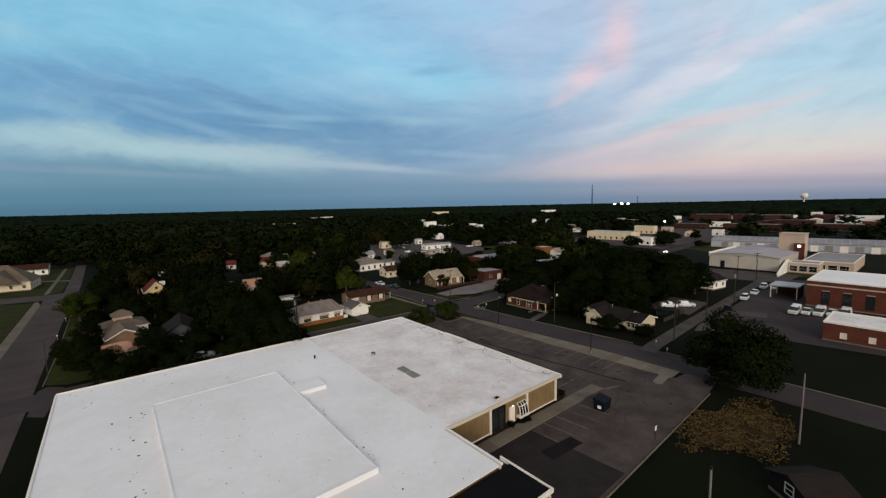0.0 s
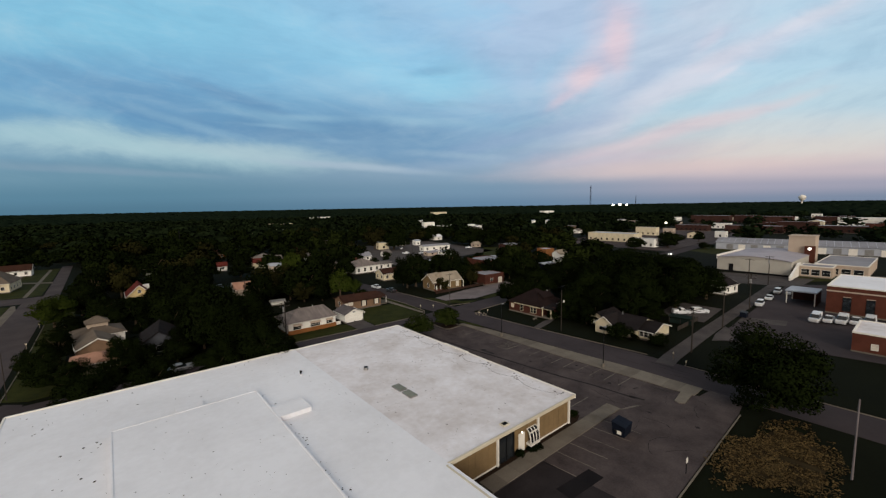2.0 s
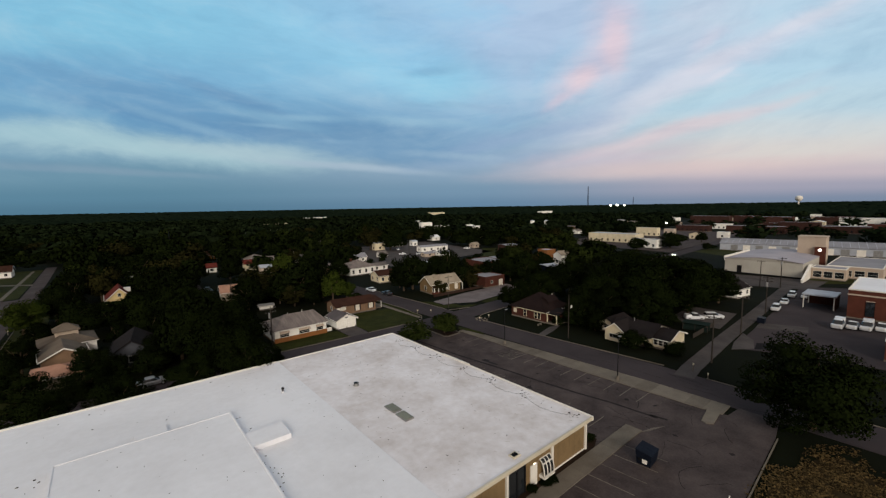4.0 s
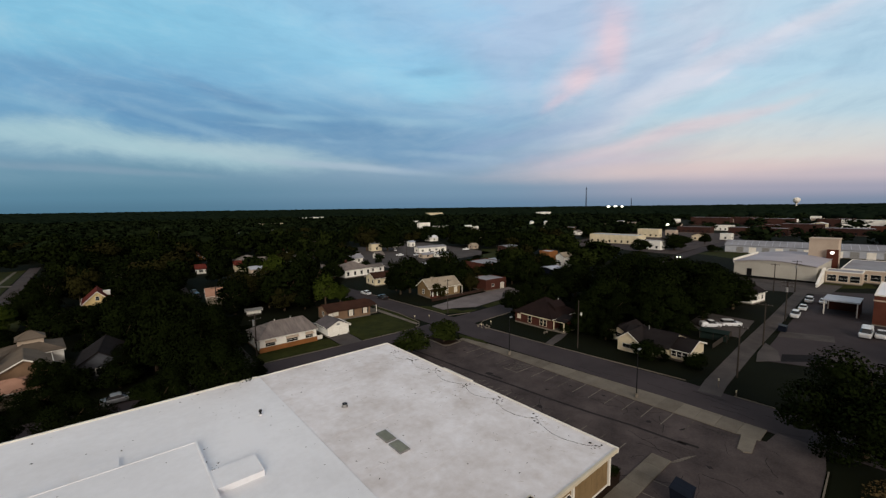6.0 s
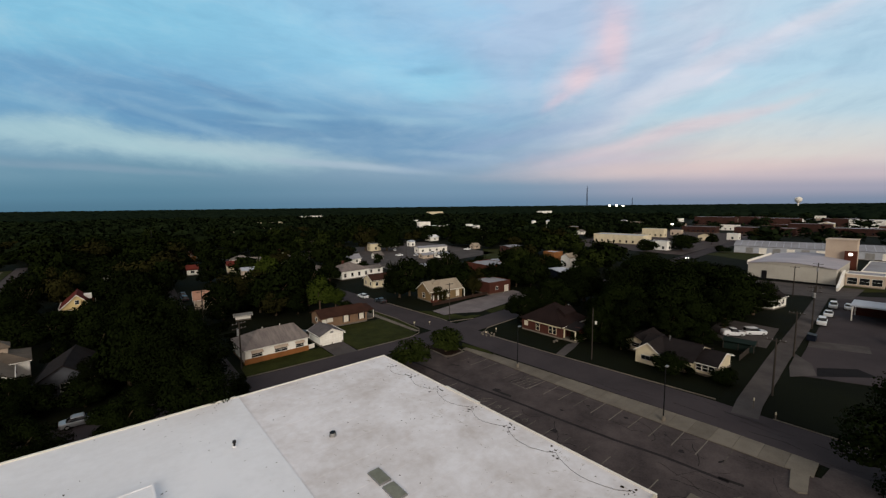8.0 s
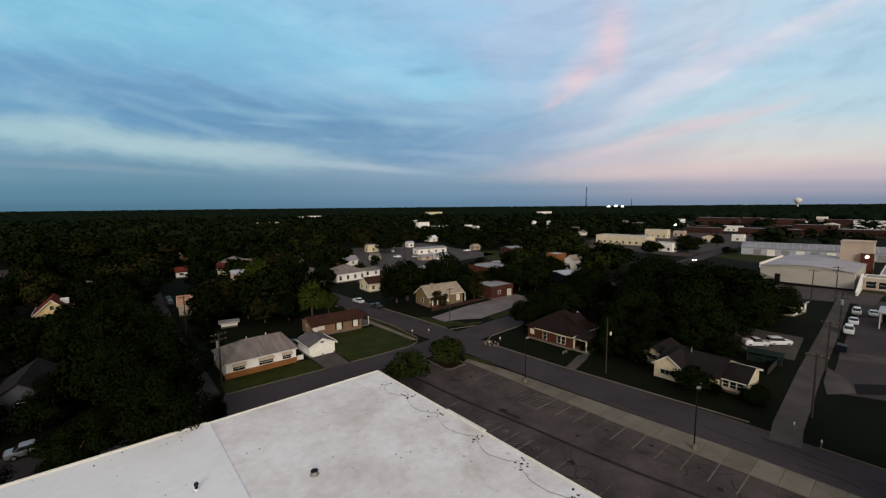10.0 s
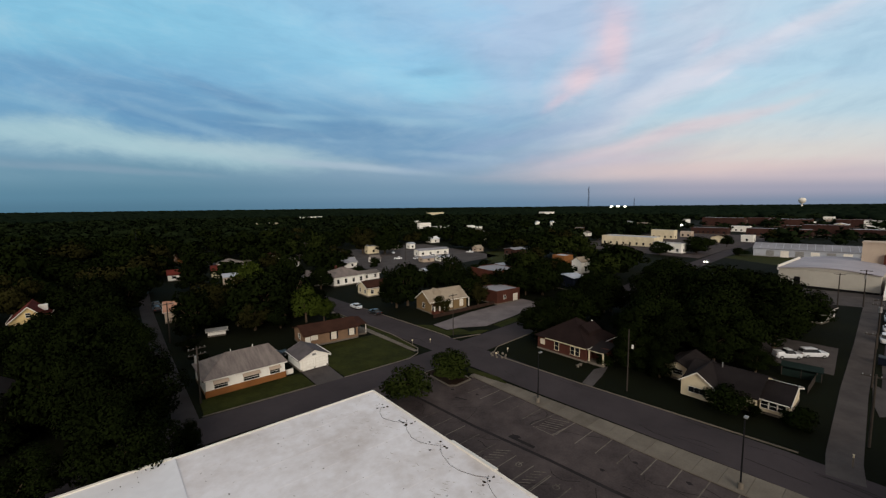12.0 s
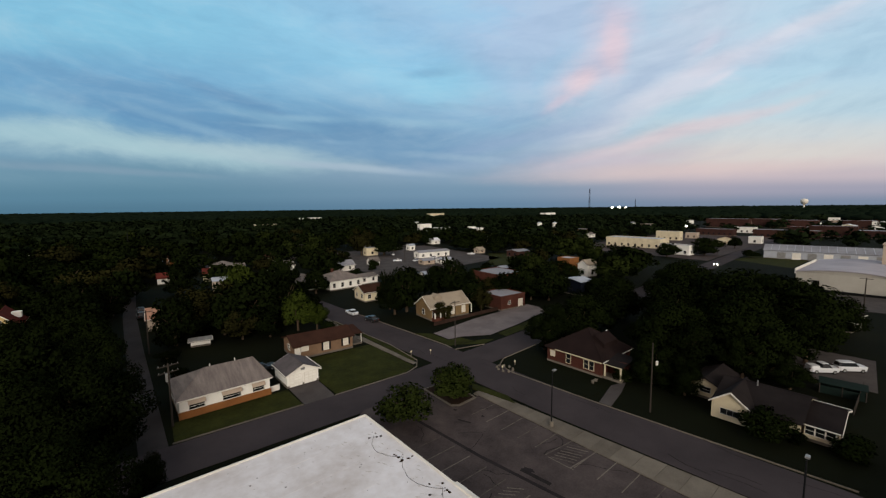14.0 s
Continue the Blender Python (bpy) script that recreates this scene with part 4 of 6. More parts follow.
# membrane laps
rl = random.Random(8)
for i in range(11):
    y = -3.8 - i * 3.75
    part("membrane_lap", Mesh().box(-22.3, -0.3, y - 0.05, y + 0.05, RZ, RZ + 0.008), MEMBRANE_OLD, B)
for i in range(7):
    x = -24.6 - i * 5.0
    part("membrane_lap", Mesh().box(x - 0.06, x + 0.06, -13.5 if -49 < x < -33 else -43, -0.4, RZ + 0.06, RZ + 0.068), MEMBRANE, B)
part("roof_platform", Mesh().box(-49.0, -33.2, -45.6, -14.6, RZ + 0.05, RZ + 0.58), MEMBRANE, B, "raised white roof platform")
part("platform_edge", Mesh().box(-49.1, -33.1, -14.62, -14.45, RZ + 0.06, RZ + 0.64).box(-33.22, -33.05, -45.7, -14.62, RZ + 0.06, RZ + 0.64).box(-49.15, -48.98, -45.7, -14.62, RZ + 0.06, RZ + 0.64).box(-48.98, -33.22, -45.75, -45.58, RZ + 0.06, RZ + 0.64), MEMBRANE, B)
part("roof_curb", Mesh().box(-42.5, -39.5, -14.45, -12.2, RZ + 0.05, RZ + 0.42), MEMBRANE, B)
rb = part("roof_curb", Mesh().box(-33.05, -29.1, -24.2, -21.0, RZ + 0.05, RZ + 0.60), MEMBRANE, B, "low white roof box")
part("flashing", Mesh().box(-33.05, -29.05, -24.28, -24.2, RZ + 0.06, RZ + 0.62).box(-29.1, -29.03, -24.2, -21.0, RZ + 0.06, RZ + 0.62), MEMBRANE, rb)
part("platform_face", Mesh().box(-49.2, -33.0, -45.85, -45.75, RZ + 0.06, RZ + 0.66), MEMBRANE, B)
for y0 in (-27.35, -29.95):
    sk = part("skylight", Mesh().box(-17.5, -16.25, y0, y0 + 2.2, RZ, RZ + 0.16), GALV, B)
    part("pane", Mesh().box(-17.42, -16.33, y0 + 0.08, y0 + 2.12, RZ + 0.16, RZ + 0.2), SKYLIGHT, sk, "pale olive skylight glazing")
pv = part("roof_vent", Mesh().tube((-25.9, -12.1, RZ), (-25.9, -12.1, RZ + 0.55), 0.12).tube((-25.9, -12.1, RZ + 0.55), (-25.9, -12.1, RZ + 0.75), 0.22, 0.16), DARKMETAL, B)
part("flashing", Mesh().tube((-25.9, -12.1, RZ), (-25.9, -12.1, RZ + 0.2), 0.3, 0.14), MEMBRANE, pv)
pv = part("roof_vent", Mesh().tube((-17.1, -16.9, RZ), (-17.1, -16.9, RZ + 0.25), 0.42, 0.34, 12).tube((-17.1, -16.9, RZ + 0.25), (-17.1, -16.9, RZ + 0.4), 0.3, 0.2, 12), GALV, B)
part("cap", Mesh().tube((-17.1, -16.9, RZ + 0.4), (-17.1, -16.9, RZ + 0.44), 0.36, 0.3, 12), DARKMETAL, pv)
hv = part("roof_hatch", Mesh().box(-13.4, -12.4, -43.2, -42.4, RZ, RZ + 0.14), FASCIA, B)
part("opening", Mesh().box(-13.25, -12.55, -43.05, -42.55, RZ + 0.13, RZ + 0.16), BLACKROOF, hv)
# dirt, leaves and a cable that has slipped along the roof edge
part("loose_coping", Mesh().slab([(-0.1, -16.0, RZ + 0.2), (-0.1, -22.3, RZ + 0.24), (0.42, -22.3, RZ + 0.1), (0.34, -16.0, RZ + 0.12)], 0.16), TRIM, B, "bent white coping length")
cable = [(-1.5, -4.6), (-1.2, -9.7), (-1.2, -15.8), (-1.2, -22.4), (-1.2, -28.2), (-1.4, -34.8), (-1.3, -42.4)]
cm = Mesh()
for a, b in zip(cable, cable[1:]):
    n = 9
    pts = [(a[0] + (b[0] - a[0]) * k / n + rl.uniform(-0.07, 0.07) - 1.35 * math.sin(math.pi * k / n) ** 0.8, a[1] + (b[1] - a[1]) * k / n, RZ + 0.025) for k in range(n + 1)]
    for p, q in zip(pts, pts[1:]):
        cm.tube(p, q, 0.015, n=5)
tagged(part("cable", cm, POLEWOOD), "thin grimy cable sagging over a white roof", "cable")
deb = Mesh()


def crumb(x, y, s, z):
    r = rl.uniform(0, 6.28)
    n = 6
    deb.add([(x + s * rl.uniform(0.5, 1.2) * math.cos(r + 6.283 * i / n), y + s * rl.uniform(0.5, 1.2) * math.sin(r + 6.283 * i / n), z + 0.006) for i in range(n)] + [(x, y, z + 0.05 + s * 0.12)],
            [(i, (i + 1) % n, n) for i in range(n)])


for a in cable:
    for _ in range(9):
        crumb(a[0] + rl.gauss(0, 0.45), a[1] + rl.gauss(0, 0.5), rl.uniform(0.03, 0.2), RZ)
for _ in range(140):
    crumb(-rl.uniform(0.4, 22), -rl.uniform(0.6, 43), rl.choice((0.03, 0.04, 0.05, 0.09)), RZ)
for _ in range(45):
    crumb(-rl.uniform(23, 59), -rl.uniform(0.5, 14), rl.choice((0.03, 0.05, 0.07, 0.12)), RZ + 0.06)
for _ in range(90):
    crumb(-32.6 + rl.gauss(0, 0.5), -rl.uniform(15, 50), rl.choice((0.04, 0.07, 0.12)), RZ + 0.06)
for _ in range(46):
    crumb(-49.5 - abs(rl.gauss(0, 2.4)), -rl.uniform(14, 50), rl.choice((0.04, 0.06, 0.09, 0.17)), RZ + 0.06)
for _ in range(60):
    crumb(-rl.uniform(34, 48), -rl.uniform(15, 45), rl.choice((0.03, 0.04, 0.07)), RZ + 0.58)
for _ in range(45):
    crumb(-rl.uniform(23, 32), -rl.uniform(1, 52), rl.choice((0.03, 0.04, 0.07)), RZ + 0.06)
grime = Mesh()
for k in range(150):
    gx, gy, ga, gl2 = -rl.uniform(0.8, 21.5), -rl.uniform(1.5, 43), math.radians(rl.gauss(-62, 14)), rl.uniform(0.08, 0.45)
    if k % 3:
        gx, gy = -rl.uniform(0.8, 6.5) , -rl.uniform(2, 43)
    dx, dy, wv = math.cos(ga) * gl2, math.sin(ga) * gl2, rl.uniform(0.015, 0.05)
    grime.add([(gx - dx, gy - dy, RZ + 0.012), (gx + dy / gl2 * wv, gy - dx / gl2 * wv, RZ + 0.013), (gx + dx, gy + dy, RZ + 0.012), (gx - dy / gl2 * wv, gy + dx / gl2 * wv, RZ + 0.013)], [(0, 1, 2, 3)])
tagged(part("roof_stain", grime, GRIME), "thin grey grime streaks on a white roof", "stain", kind="stuff")
tagged(part("roof_dirt", deb, MULCH), "scattered dark leaves and grit on a white roof", "dirt", kind="stuff")
# south front: posts, panels, glazed door, side door, bubble window
for x in (-0.45, -7.25, -14.75):
    part("post", Mesh().box(x - 0.14, x + 0.14, -43.52, -43.3, 0.1, RZ - 0.42), TRIM, B)
for x0, x1 in ((-7.0, -0.7), (-22.5, -15.0)):
    for i in range(int((x1 - x0) / 1.05)):
        part("panel", Mesh().box(x0 + i * 1.05, x0 + i * 1.05 + 1.02, -43.38, -43.3, 0.35, RZ - 0.45), TANWALL, B)
    part("sill_trim", Mesh().box(x0, x1, -43.44, -43.3, 0.18, 0.34), TRIM, B)
gd = part("glass_door", Mesh().box(-14.6, -14.45, -43.5, -43.3, 0.15, 3.3).box(-12.05, -11.9, -43.5, -43.3, 0.15, 3.3).box(-14.45, -12.05, -43.5, -43.3, 3.15, 3.3).box(-13.3, -13.2, -43.48, -43.3, 0.15, 3.15), DARKMETAL, B)
part("pane", Mesh().box(-14.45, -13.3, -43.4, -43.3, 0.2, 3.15).box(-13.2, -12.05, -43.4, -43.3, 0.2, 3.15), GLASS, gd)
sd = part("side_door", Mesh().box(-11.0, -9.9, -43.42, -43.3, 0.15, 2.5), TRIM, B, "white door under a small lamp")
part("lamp", Mesh().box(-10.51, -10.39, -43.5, -43.42, 2.62, 2.7), HEADLAMP, sd)
bw = thing("bay_window", "white arched bubble window with six dark panes on a tan wall", "window", pose(-8.55, -43.3, 0.9) @ Matrix.Diagonal((0.85, 0.8, 0.85, 1)))
bub = Mesh()
NB = 7
prof = [(-0.9 * math.sin(math.pi * 0.5 * k / NB) ** 0.9 * 1.0, 2.0 * math.cos(math.pi * 0.5 * k / NB)) for k in range(NB + 1)]
for xx in (-1.05, -0.36, 0.28, 0.95):
    for a, b in zip(prof, prof[1:]):
        bub.add([(xx, a[0], a[1]), (xx + 0.12, a[0], a[1]), (xx + 0.12, b[0], b[1]), (xx, b[0], b[1]), (xx, a[0] + 0.1, a[1]), (xx + 0.12, a[0] + 0.1, a[1]), (xx + 0.12, b[0] + 0.1, b[1]), (xx, b[0] + 0.1, b[1])],
                [(0, 1, 2, 3), (7, 6, 5, 4), (0, 3, 7, 4), (1, 5, 6, 2)])
for k in (0, 3, 7):
    bub.box(-1.05, 1.07, prof[k][0] - 0.05, prof[k][0] + 0.06, prof[k][1] - 0.07, prof[k][1] + 0.07)
bub.box(-1.05, 1.07, -0.95, 0.0, -0.35, 0.0)
part("frame", bub, TRIM, bw)
gl = Mesh()
for a, b in zip(prof, prof[1:]):
    gl.add([(-1.0, a[0] + 0.05, a[1] - 0.02), (1.0, a[0] + 0.05, a[1] - 0.02), (1.0, b[0] + 0.05, b[1]), (-1.0, b[0] + 0.05, b[1])], [(0, 1, 2, 3)])
part("pane", gl, GLASS, bw)
ec = thing("entrance_canopy", "black flat entrance canopy with a cream edge", "canopy", pose(0, 0, 0))
part("deck", Mesh().box(-29.5, -21.8, -58.0, -52.95, 3.86, 3.98), BLACKROOF, ec)
part("edge", Mesh().box(-21.8, -21.62, -58.2, -51.6, 3.7, 4.12).box(-29.5, -21.8, -58.2, -58.0, 3.7, 4.12), TRIM, ec)
for x, y in ((-21.9, -57.9), (-29.2, -57.9), (-21.9, -53.2)):
    part("column", Mesh().box(x - 0.12, x + 0.12, y - 0.12, y + 0.12, 0.05, 3.86), FASCIA, ec)

# ---- neighbouring houses ----
H1 = house("white hip-roofed house on a tan brick base with awnings", -10.0, 27.4, 0, 12.0, 9.0, 2.75, 2.1, "hip", WHITE, SHINGLE,
           [("win", "S", -3.9, 1.9, 0.75, 1.15, dict(awning=True)), ("win", "S", 0.6, 2.4, 0.75, 1.15, dict(awning=True)), ("win", "S", 4.3, 1.6, 0.75, 1.15, dict(awning=True)),
            ("win", "W", -1.5, 1.2, 1.0, 1.3), ("win", "W", 2.0, 1.2, 1.0, 1.3), ("win", "E", 1.0, 1.0, 1.0, 1.3)], plinth=TANBRICK)
bpy.data.objects.remove([o for o in H1.children if o.name.startswith("roof")][0])
rf = Mesh()
rf.slab([(-2.2, 0.6, 4.85), (-6.4, -4.9, 2.8), (6.4, -4.9, 2.8), (5.0, 0.6, 4.85)], 0.16)
rf.slab([(5.0, 0.6, 4.85), (6.4, 4.9, 2.8), (-6.4, 4.9, 2.8), (-2.2, 0.6, 4.85)], 0.16)
rf.slab([(-2.2, 0.6, 4.85), (-6.4, 4.9, 2.8), (-6.4, -4.9, 2.8)], 0.16)
rf.slab([(5.0, 0.6, 4.85), (6.4, -4.9, 2.8), (6.4, 4.9, 2.8)], 0.16)
for p, q in (((-2.2, 0.6, 4.85), (5.0, 0.6, 4.85)), ((-2.2, 0.6, 4.85), (-6.4, -4.9, 2.8)), ((5.0, 0.6, 4.85), (6.4, -4.9, 2.8))):
    rf.tube(p, q, 0.08, n=6)
hr = part("roof", rf, SHINGLE_OLD, H1, "stained grey shingled hip roof")
part("roof_pipe", Mesh().tube((-1.0, 1.6, 4.2), (-1.0, 1.6, 5.0), 0.07), TRIM, hr)
part("roof_pipe", Mesh().tube((2.6, 1.8, 4.1), (2.6, 1.8, 5.0), 0.07), TRIM, hr)
part("brick_base", Mesh().box(-6.12, 6.12, -4.62, -4.4, 0.0, 1.02), BRICK_ORANGE, H1, "orange brick base course")
part("patio_fence", Mesh().box(6.15, 7.6, -3.9, -3.8, 0, 0.9).tube((7.6, -3.85, 0), (7.6, -3.85, 1.0), 0.05), TRIM, H1)
gar = house("white two-door garage with a grey gable roof", 1.3, 26.0, 90, 6.0, 5.2, 2.25, 1.2, "gable", WHITE, SHINGLE_MID, [], name="garage", category="garage", roof_label="grey shingled gable roof")
for y in (-1.2, 1.2):
    gd = part("garage_door", Mesh().box(-3.06, -2.98, y - 1.05, y + 1.05, 0.05, 2.0), TRIM, gar)
    for i in range(4):
        for j in range(3):
            part("panel", Mesh().box(-3.09, -3.06, y - 0.98 + j * 0.67, y - 0.38 + j * 0.67, 0.1 + i * 0.48, 0.5 + i * 0.48), WHITE, gd)
part("gable_vent", Mesh().box(-3.06, -2.98, -0.35, 0.35, 2.5, 2.85), GALV, gar)
house("tan brick ranch house with a low brown roof", 10.2, 37.6, -4, 11.8, 7.2, 2.7, 1.2, "gable", TANBRICK, SHINGLE_BR,
      [("win", "S", -3.9, 1.3, 0.85, 1.5, dict(material=PALEWIN)), ("win", "S", 0.3, 1.0, 1.45, 0.9, dict(shutters=True, material=PALEWIN)), ("win", "S", 4.4, 1.0, 1.3, 1.0, dict(shutters=True, material=PALEWIN)),
       ("door", "S", -5.3, 0.9, 2.05, TRIM), ("win", "W", 0, 1.2, 1.0, 1.2)], trim=False, roof_label="low brown shingled roof")
pr = thing("porch", "brown roofed open porch at the end of a ranch house", "porch", pose(17.2, 37.2, 0, 0, 0, -4))
part("roof", Mesh().slab([(-1.2, 2.2, 3.3), (-1.2, -2.6, 2.6), (1.6, -2.6, 2.5), (1.6, 2.2, 3.2)], 0.15), SHINGLE_BR, pr)
part("floor", Mesh().box(-1.1, 1.6, -2.4, 2.2, 0, 0.3), CONC, pr)
for x, y in ((1.4, -2.4), (-1.0, -2.4), (1.4, 2.0)):
    part("post", Mesh().box(x - 0.06, x + 0.06, y - 0.06, y + 0.06, 0.3, 2.5), TRIM, pr)
house("white house with a broad grey hip roof", 43.4, 97, 4, 13, 11, 3.3, 2.8, "hip", WHITE, SHINGLE_OLD, plain_windows(13, 11, "SW", 1.5, 1.0, 3.2), chimney=(-2, 1, 6.7))
house("white wing of a house with a grey roof", 54.2, 97.5, 4, 8, 6.6, 2.7, 0.9, "gable", WHITE, SHINGLE, plain_windows(8, 6.6, "S", step=4.0))
house("white side wing with a grey cross gable", 33.6, 101.5, 96, 9, 6.6, 3.0, 1.9, "gable", WHITE, SHINGLE_OLD, plain_windows(9, 6.6, "SW", step=4.0))
house("tan bungalow with a brown gable roof", 43.0, 71.4, -4, 9.6, 7.4, 2.9, 1.7, "gable", CREAM, SHINGLE_BR, plain_windows(9.6, 7.4, "SW", 1.2, 1.0, 2.6), roof_label="brown shingled roof")
tan = house("tan bungalow with a pale grey-tan roof and round-topped windows", 46.6, 41.2, -6, 12, 7.6, 3.2, 2.5, "gable", TANWALL, SHINGLE_PALE,
            [("win", "S", 0.6, 1.1, 1.8, 0.9, dict(material=PALEWIN)), ("win", "S", 4.2, 1.1, 1.8, 0.9, dict(material=PALEWIN)), ("win", "S", -5.2, 1.0, 1.4, 0.9), ("win", "W", 0, 1.2, 1.4, 1.0)])
part("dormer", gable_walls(2.4, 2.2, 4.6, 5.5, 0.7), SHINGLE_PALE, tan).matrix_basis = pose(-2.5, -0.6, 0, 0, 0, 90)
part("porch_roof", Mesh().slab([(-6.0, -3.6, 3.0), (-6.0, -5.6, 2.5), (-2.2, -5.6, 2.5), (-2.2, -3.6, 3.0)], 0.14), SHINGLE_BR, tan)
part("brick_porch", Mesh().box(-5.9, -2.4, -5.4, -3.82, 0, 0.9), BRICK, tan)
for x in (-5.8, -4.1, -2.5):
    part("column", Mesh().box(x - 0.13, x + 0.13, -5.35, -5.1, 0.9, 2.45), TRIM, tan)
part("end_porch", Mesh().slab([(5.9, -2.8, 2.9), (8.0, -2.8, 2.5), (8.0, 2.4, 2.5), (5.9, 2.4, 2.9)], 0.14), SHINGLE_PALE, tan)
for y in (-2.6, 2.2):
    part("column", Mesh().box(7.7, 7.9, y - 0.1, y + 0.1, 0, 2.5), TRIM, tan)
fen = thing("fence", "low dark board fence beside a concrete pad", "fence", pose(0, 0, 0))
for i in range(42):
    x = 38.0 + i * 0.72
    part("board", Mesh().box(x, x + 0.68, 34.2, 34.26, 0.05, 0.95), DARKWOOD, fen)
house("low red brick building with a pale flat roof", 66.0, 37.2, -4, 9.5, 9, 3.7, 0, "flat", BRICK_DARK, GREYROOF, [("door", "S", 2.9, 1.6, 2.3, PALEWIN), ("win", "S", -1.5, 1.0, 1.0, 1.4)], name="building", category="building", trim=False)
house("dark red brick building behind trees", 84, 55, -6, 12, 14, 6.0, 0, "flat", BRICK, GREYROOF, plain_windows(14, 16, "SW", 1.6, 1.2, 4), name="building", category="building", trim=False)

bh = house("brown brick house with a dark steep roof and white windows", 45.2, -2.6, 0, 10.2, 10.8, 2.75, 3.7, "hip", BRICK_DARK, SHINGLE_DB,
           [("win", "W", 4.2, 0.9, 1.0, 1.2, dict(material=PALEWIN, frame_mat=CREAM)), ("win", "W", 0.9, 0.9, 1.7, 0.75, dict(frame_mat=CREAM)), ("win", "W", -2.6, 0.85, 1.55, 0.8, dict(frame_mat=CREAM)), ("win", "W", -3.6, 0.85, 1.55, 0.8, dict(frame_mat=CREAM))], roof_label="steep dark brown shingled roof")
part("cornice", Mesh().box(-5.6, -5.5, -5.6, 3.4, 2.6, 2.75), CREAM, bh)
part("roof_gable", gable_walls(4.5, 3.6, 3.6, 4.7, 1.2), SHINGLE_DB, bh).matrix_basis = pose(0.5, -2.2, 0, 0, 0, 0)
part("ridge_flashing", Mesh().tube((2.2, -2.2, 5.95), (3.6, -2.0, 5.3), 0.12, n=6), TRIM, bh)
pr = thing("porch", "dark-roofed front porch with white columns", "porch", pose(43.6, -9.6, 0))
part("roof", Mesh().slab([(2.0, 1.6, 3.1), (-3.4, 1.6, 2.7), (-3.4, -1.8, 2.6), (2.0, -1.8, 3.0)], 0.16), SHINGLE_DK, pr)
part("edge", Mesh().box(-3.43, -3.35, -1.8, 1.6, 2.46, 2.58), CREAM, pr)
part("floor", Mesh().box(-3.3, 2, -1.7, 1.5, 0, 0.4), CONC, pr)
for x, y in ((-3.1, 1.2), (-3.1, -1.5)):
    part("column", Mesh().box(x - 0.1, x + 0.1, y - 0.1, y + 0.1, 0.4, 2.5), CREAM, pr)
part("wall", Mesh().box(-1.4, 2, -1.5, 1.4, 0.4, 2.8), BRICK_DARK, pr)

wg = house("cream cottage with a charcoal roof and projecting front gable", 45.7, -28.8, 90, 8.8, 9.6, 2.3, 1.7, "gable", CREAM, SHINGLE_DK, [("win", "N", -2.6, 1.2, 1.0, 0.9)], trim=False)
part("flue", Mesh().tube((0.8, 0.5, 3.6), (0.8, 0.5, 4.7), 0.09), GALV, wg)
part("front_gable", gable_walls(4.6, 4.3, 0.1, 2.5, 1.6), CREAM, wg).matrix_basis = pose(2.4, 3.8, 0, 0, 0, 90)
part("gable_roof", gable_roof(6.9, 4.3, 2.5, 1.6, 0.25), SHINGLE_DK, wg).matrix_basis = pose(2.4, 2.75, 0, 0, 0, 90)
for s in (-1, 1):
    part("bargeboard", Mesh().slab([(2.4, 6.44, 4.24), (2.4 + s * 2.42, 6.44, 2.44), (2.4 + s * 2.42, 6.5, 2.44), (2.4, 6.5, 4.24)], 0.2), TRIM, wg)
fw = part("front_window", Mesh().box(-1.15, 1.15, 6.08, 6.14, 0.85, 1.75), TRIM, wg)
part("pane", Mesh().box(-1.07, -0.36, 6.12, 6.17, 0.92, 1.68).box(-0.32, 0.32, 6.12, 6.17, 0.92, 1.68).box(0.36, 1.07, 6.12, 6.17, 0.92, 1.68), GLASS, fw)
fw.matrix_basis = pose(2.4, 0, 0)
wing = house("cream cottage wing with a charcoal roof and wide windows", 45.9, -35.0, 90, 3.0, 8.2, 2.1, 1.3, "gable", CREAM, SHINGLE_DK,
             [("win", "N", -0.95, 0.8, 1.0, 0.85), ("win", "N", 0.0, 0.8, 1.0, 0.85), ("win", "N", 0.95, 0.8, 1.0, 0.85)])
part("ridge_cap", Mesh().box(1.5, 2.1, -0.15, 0.15, 3.5, 3.66), TRIM, wing)
house("small cream back wing with a dark roof", 48.6, -21.9, 0, 7.6, 3.9, 2.2, 1.0, "gable", CREAM, SHINGLE_DK, [("win", "W", 0, 1.4, 0.8, 1.0), ("win", "S", -2, 1.4, 0.8, 1.0)], trim=False)
shed = thing("carport", "long low shed with a dark green metal roof", "shed", pose(61.4, -35.0, 0, 0, 0, -84))
part("roof", Mesh().slab([(-2.7, 1.2, 1.9), (-2.7, -1.2, 1.65), (2.7, -1.2, 1.65), (2.7, 1.2, 1.9)], 0.1), GREENTARP, shed)
part("wall", Mesh().box(-2.5, 2.5, 1.0, 1.1, 0, 1.74).box(-2.5, 2.5, -1.1, -1.0, 0, 1.2), GREENTARP, shed)
for x in (-2.5, 0, 2.5):
    part("post", Mesh().box(x - 0.06, x + 0.06, -1.16, -1.1, 0, 1.62), POLEWOOD, shed)
house("small white house with a dark roof beside an alley", 108, -29.5, -10, 8, 7, 3, 1.8, "gable", WHITE, SHINGLE_DK, plain_windows(8, 7, "SW"))

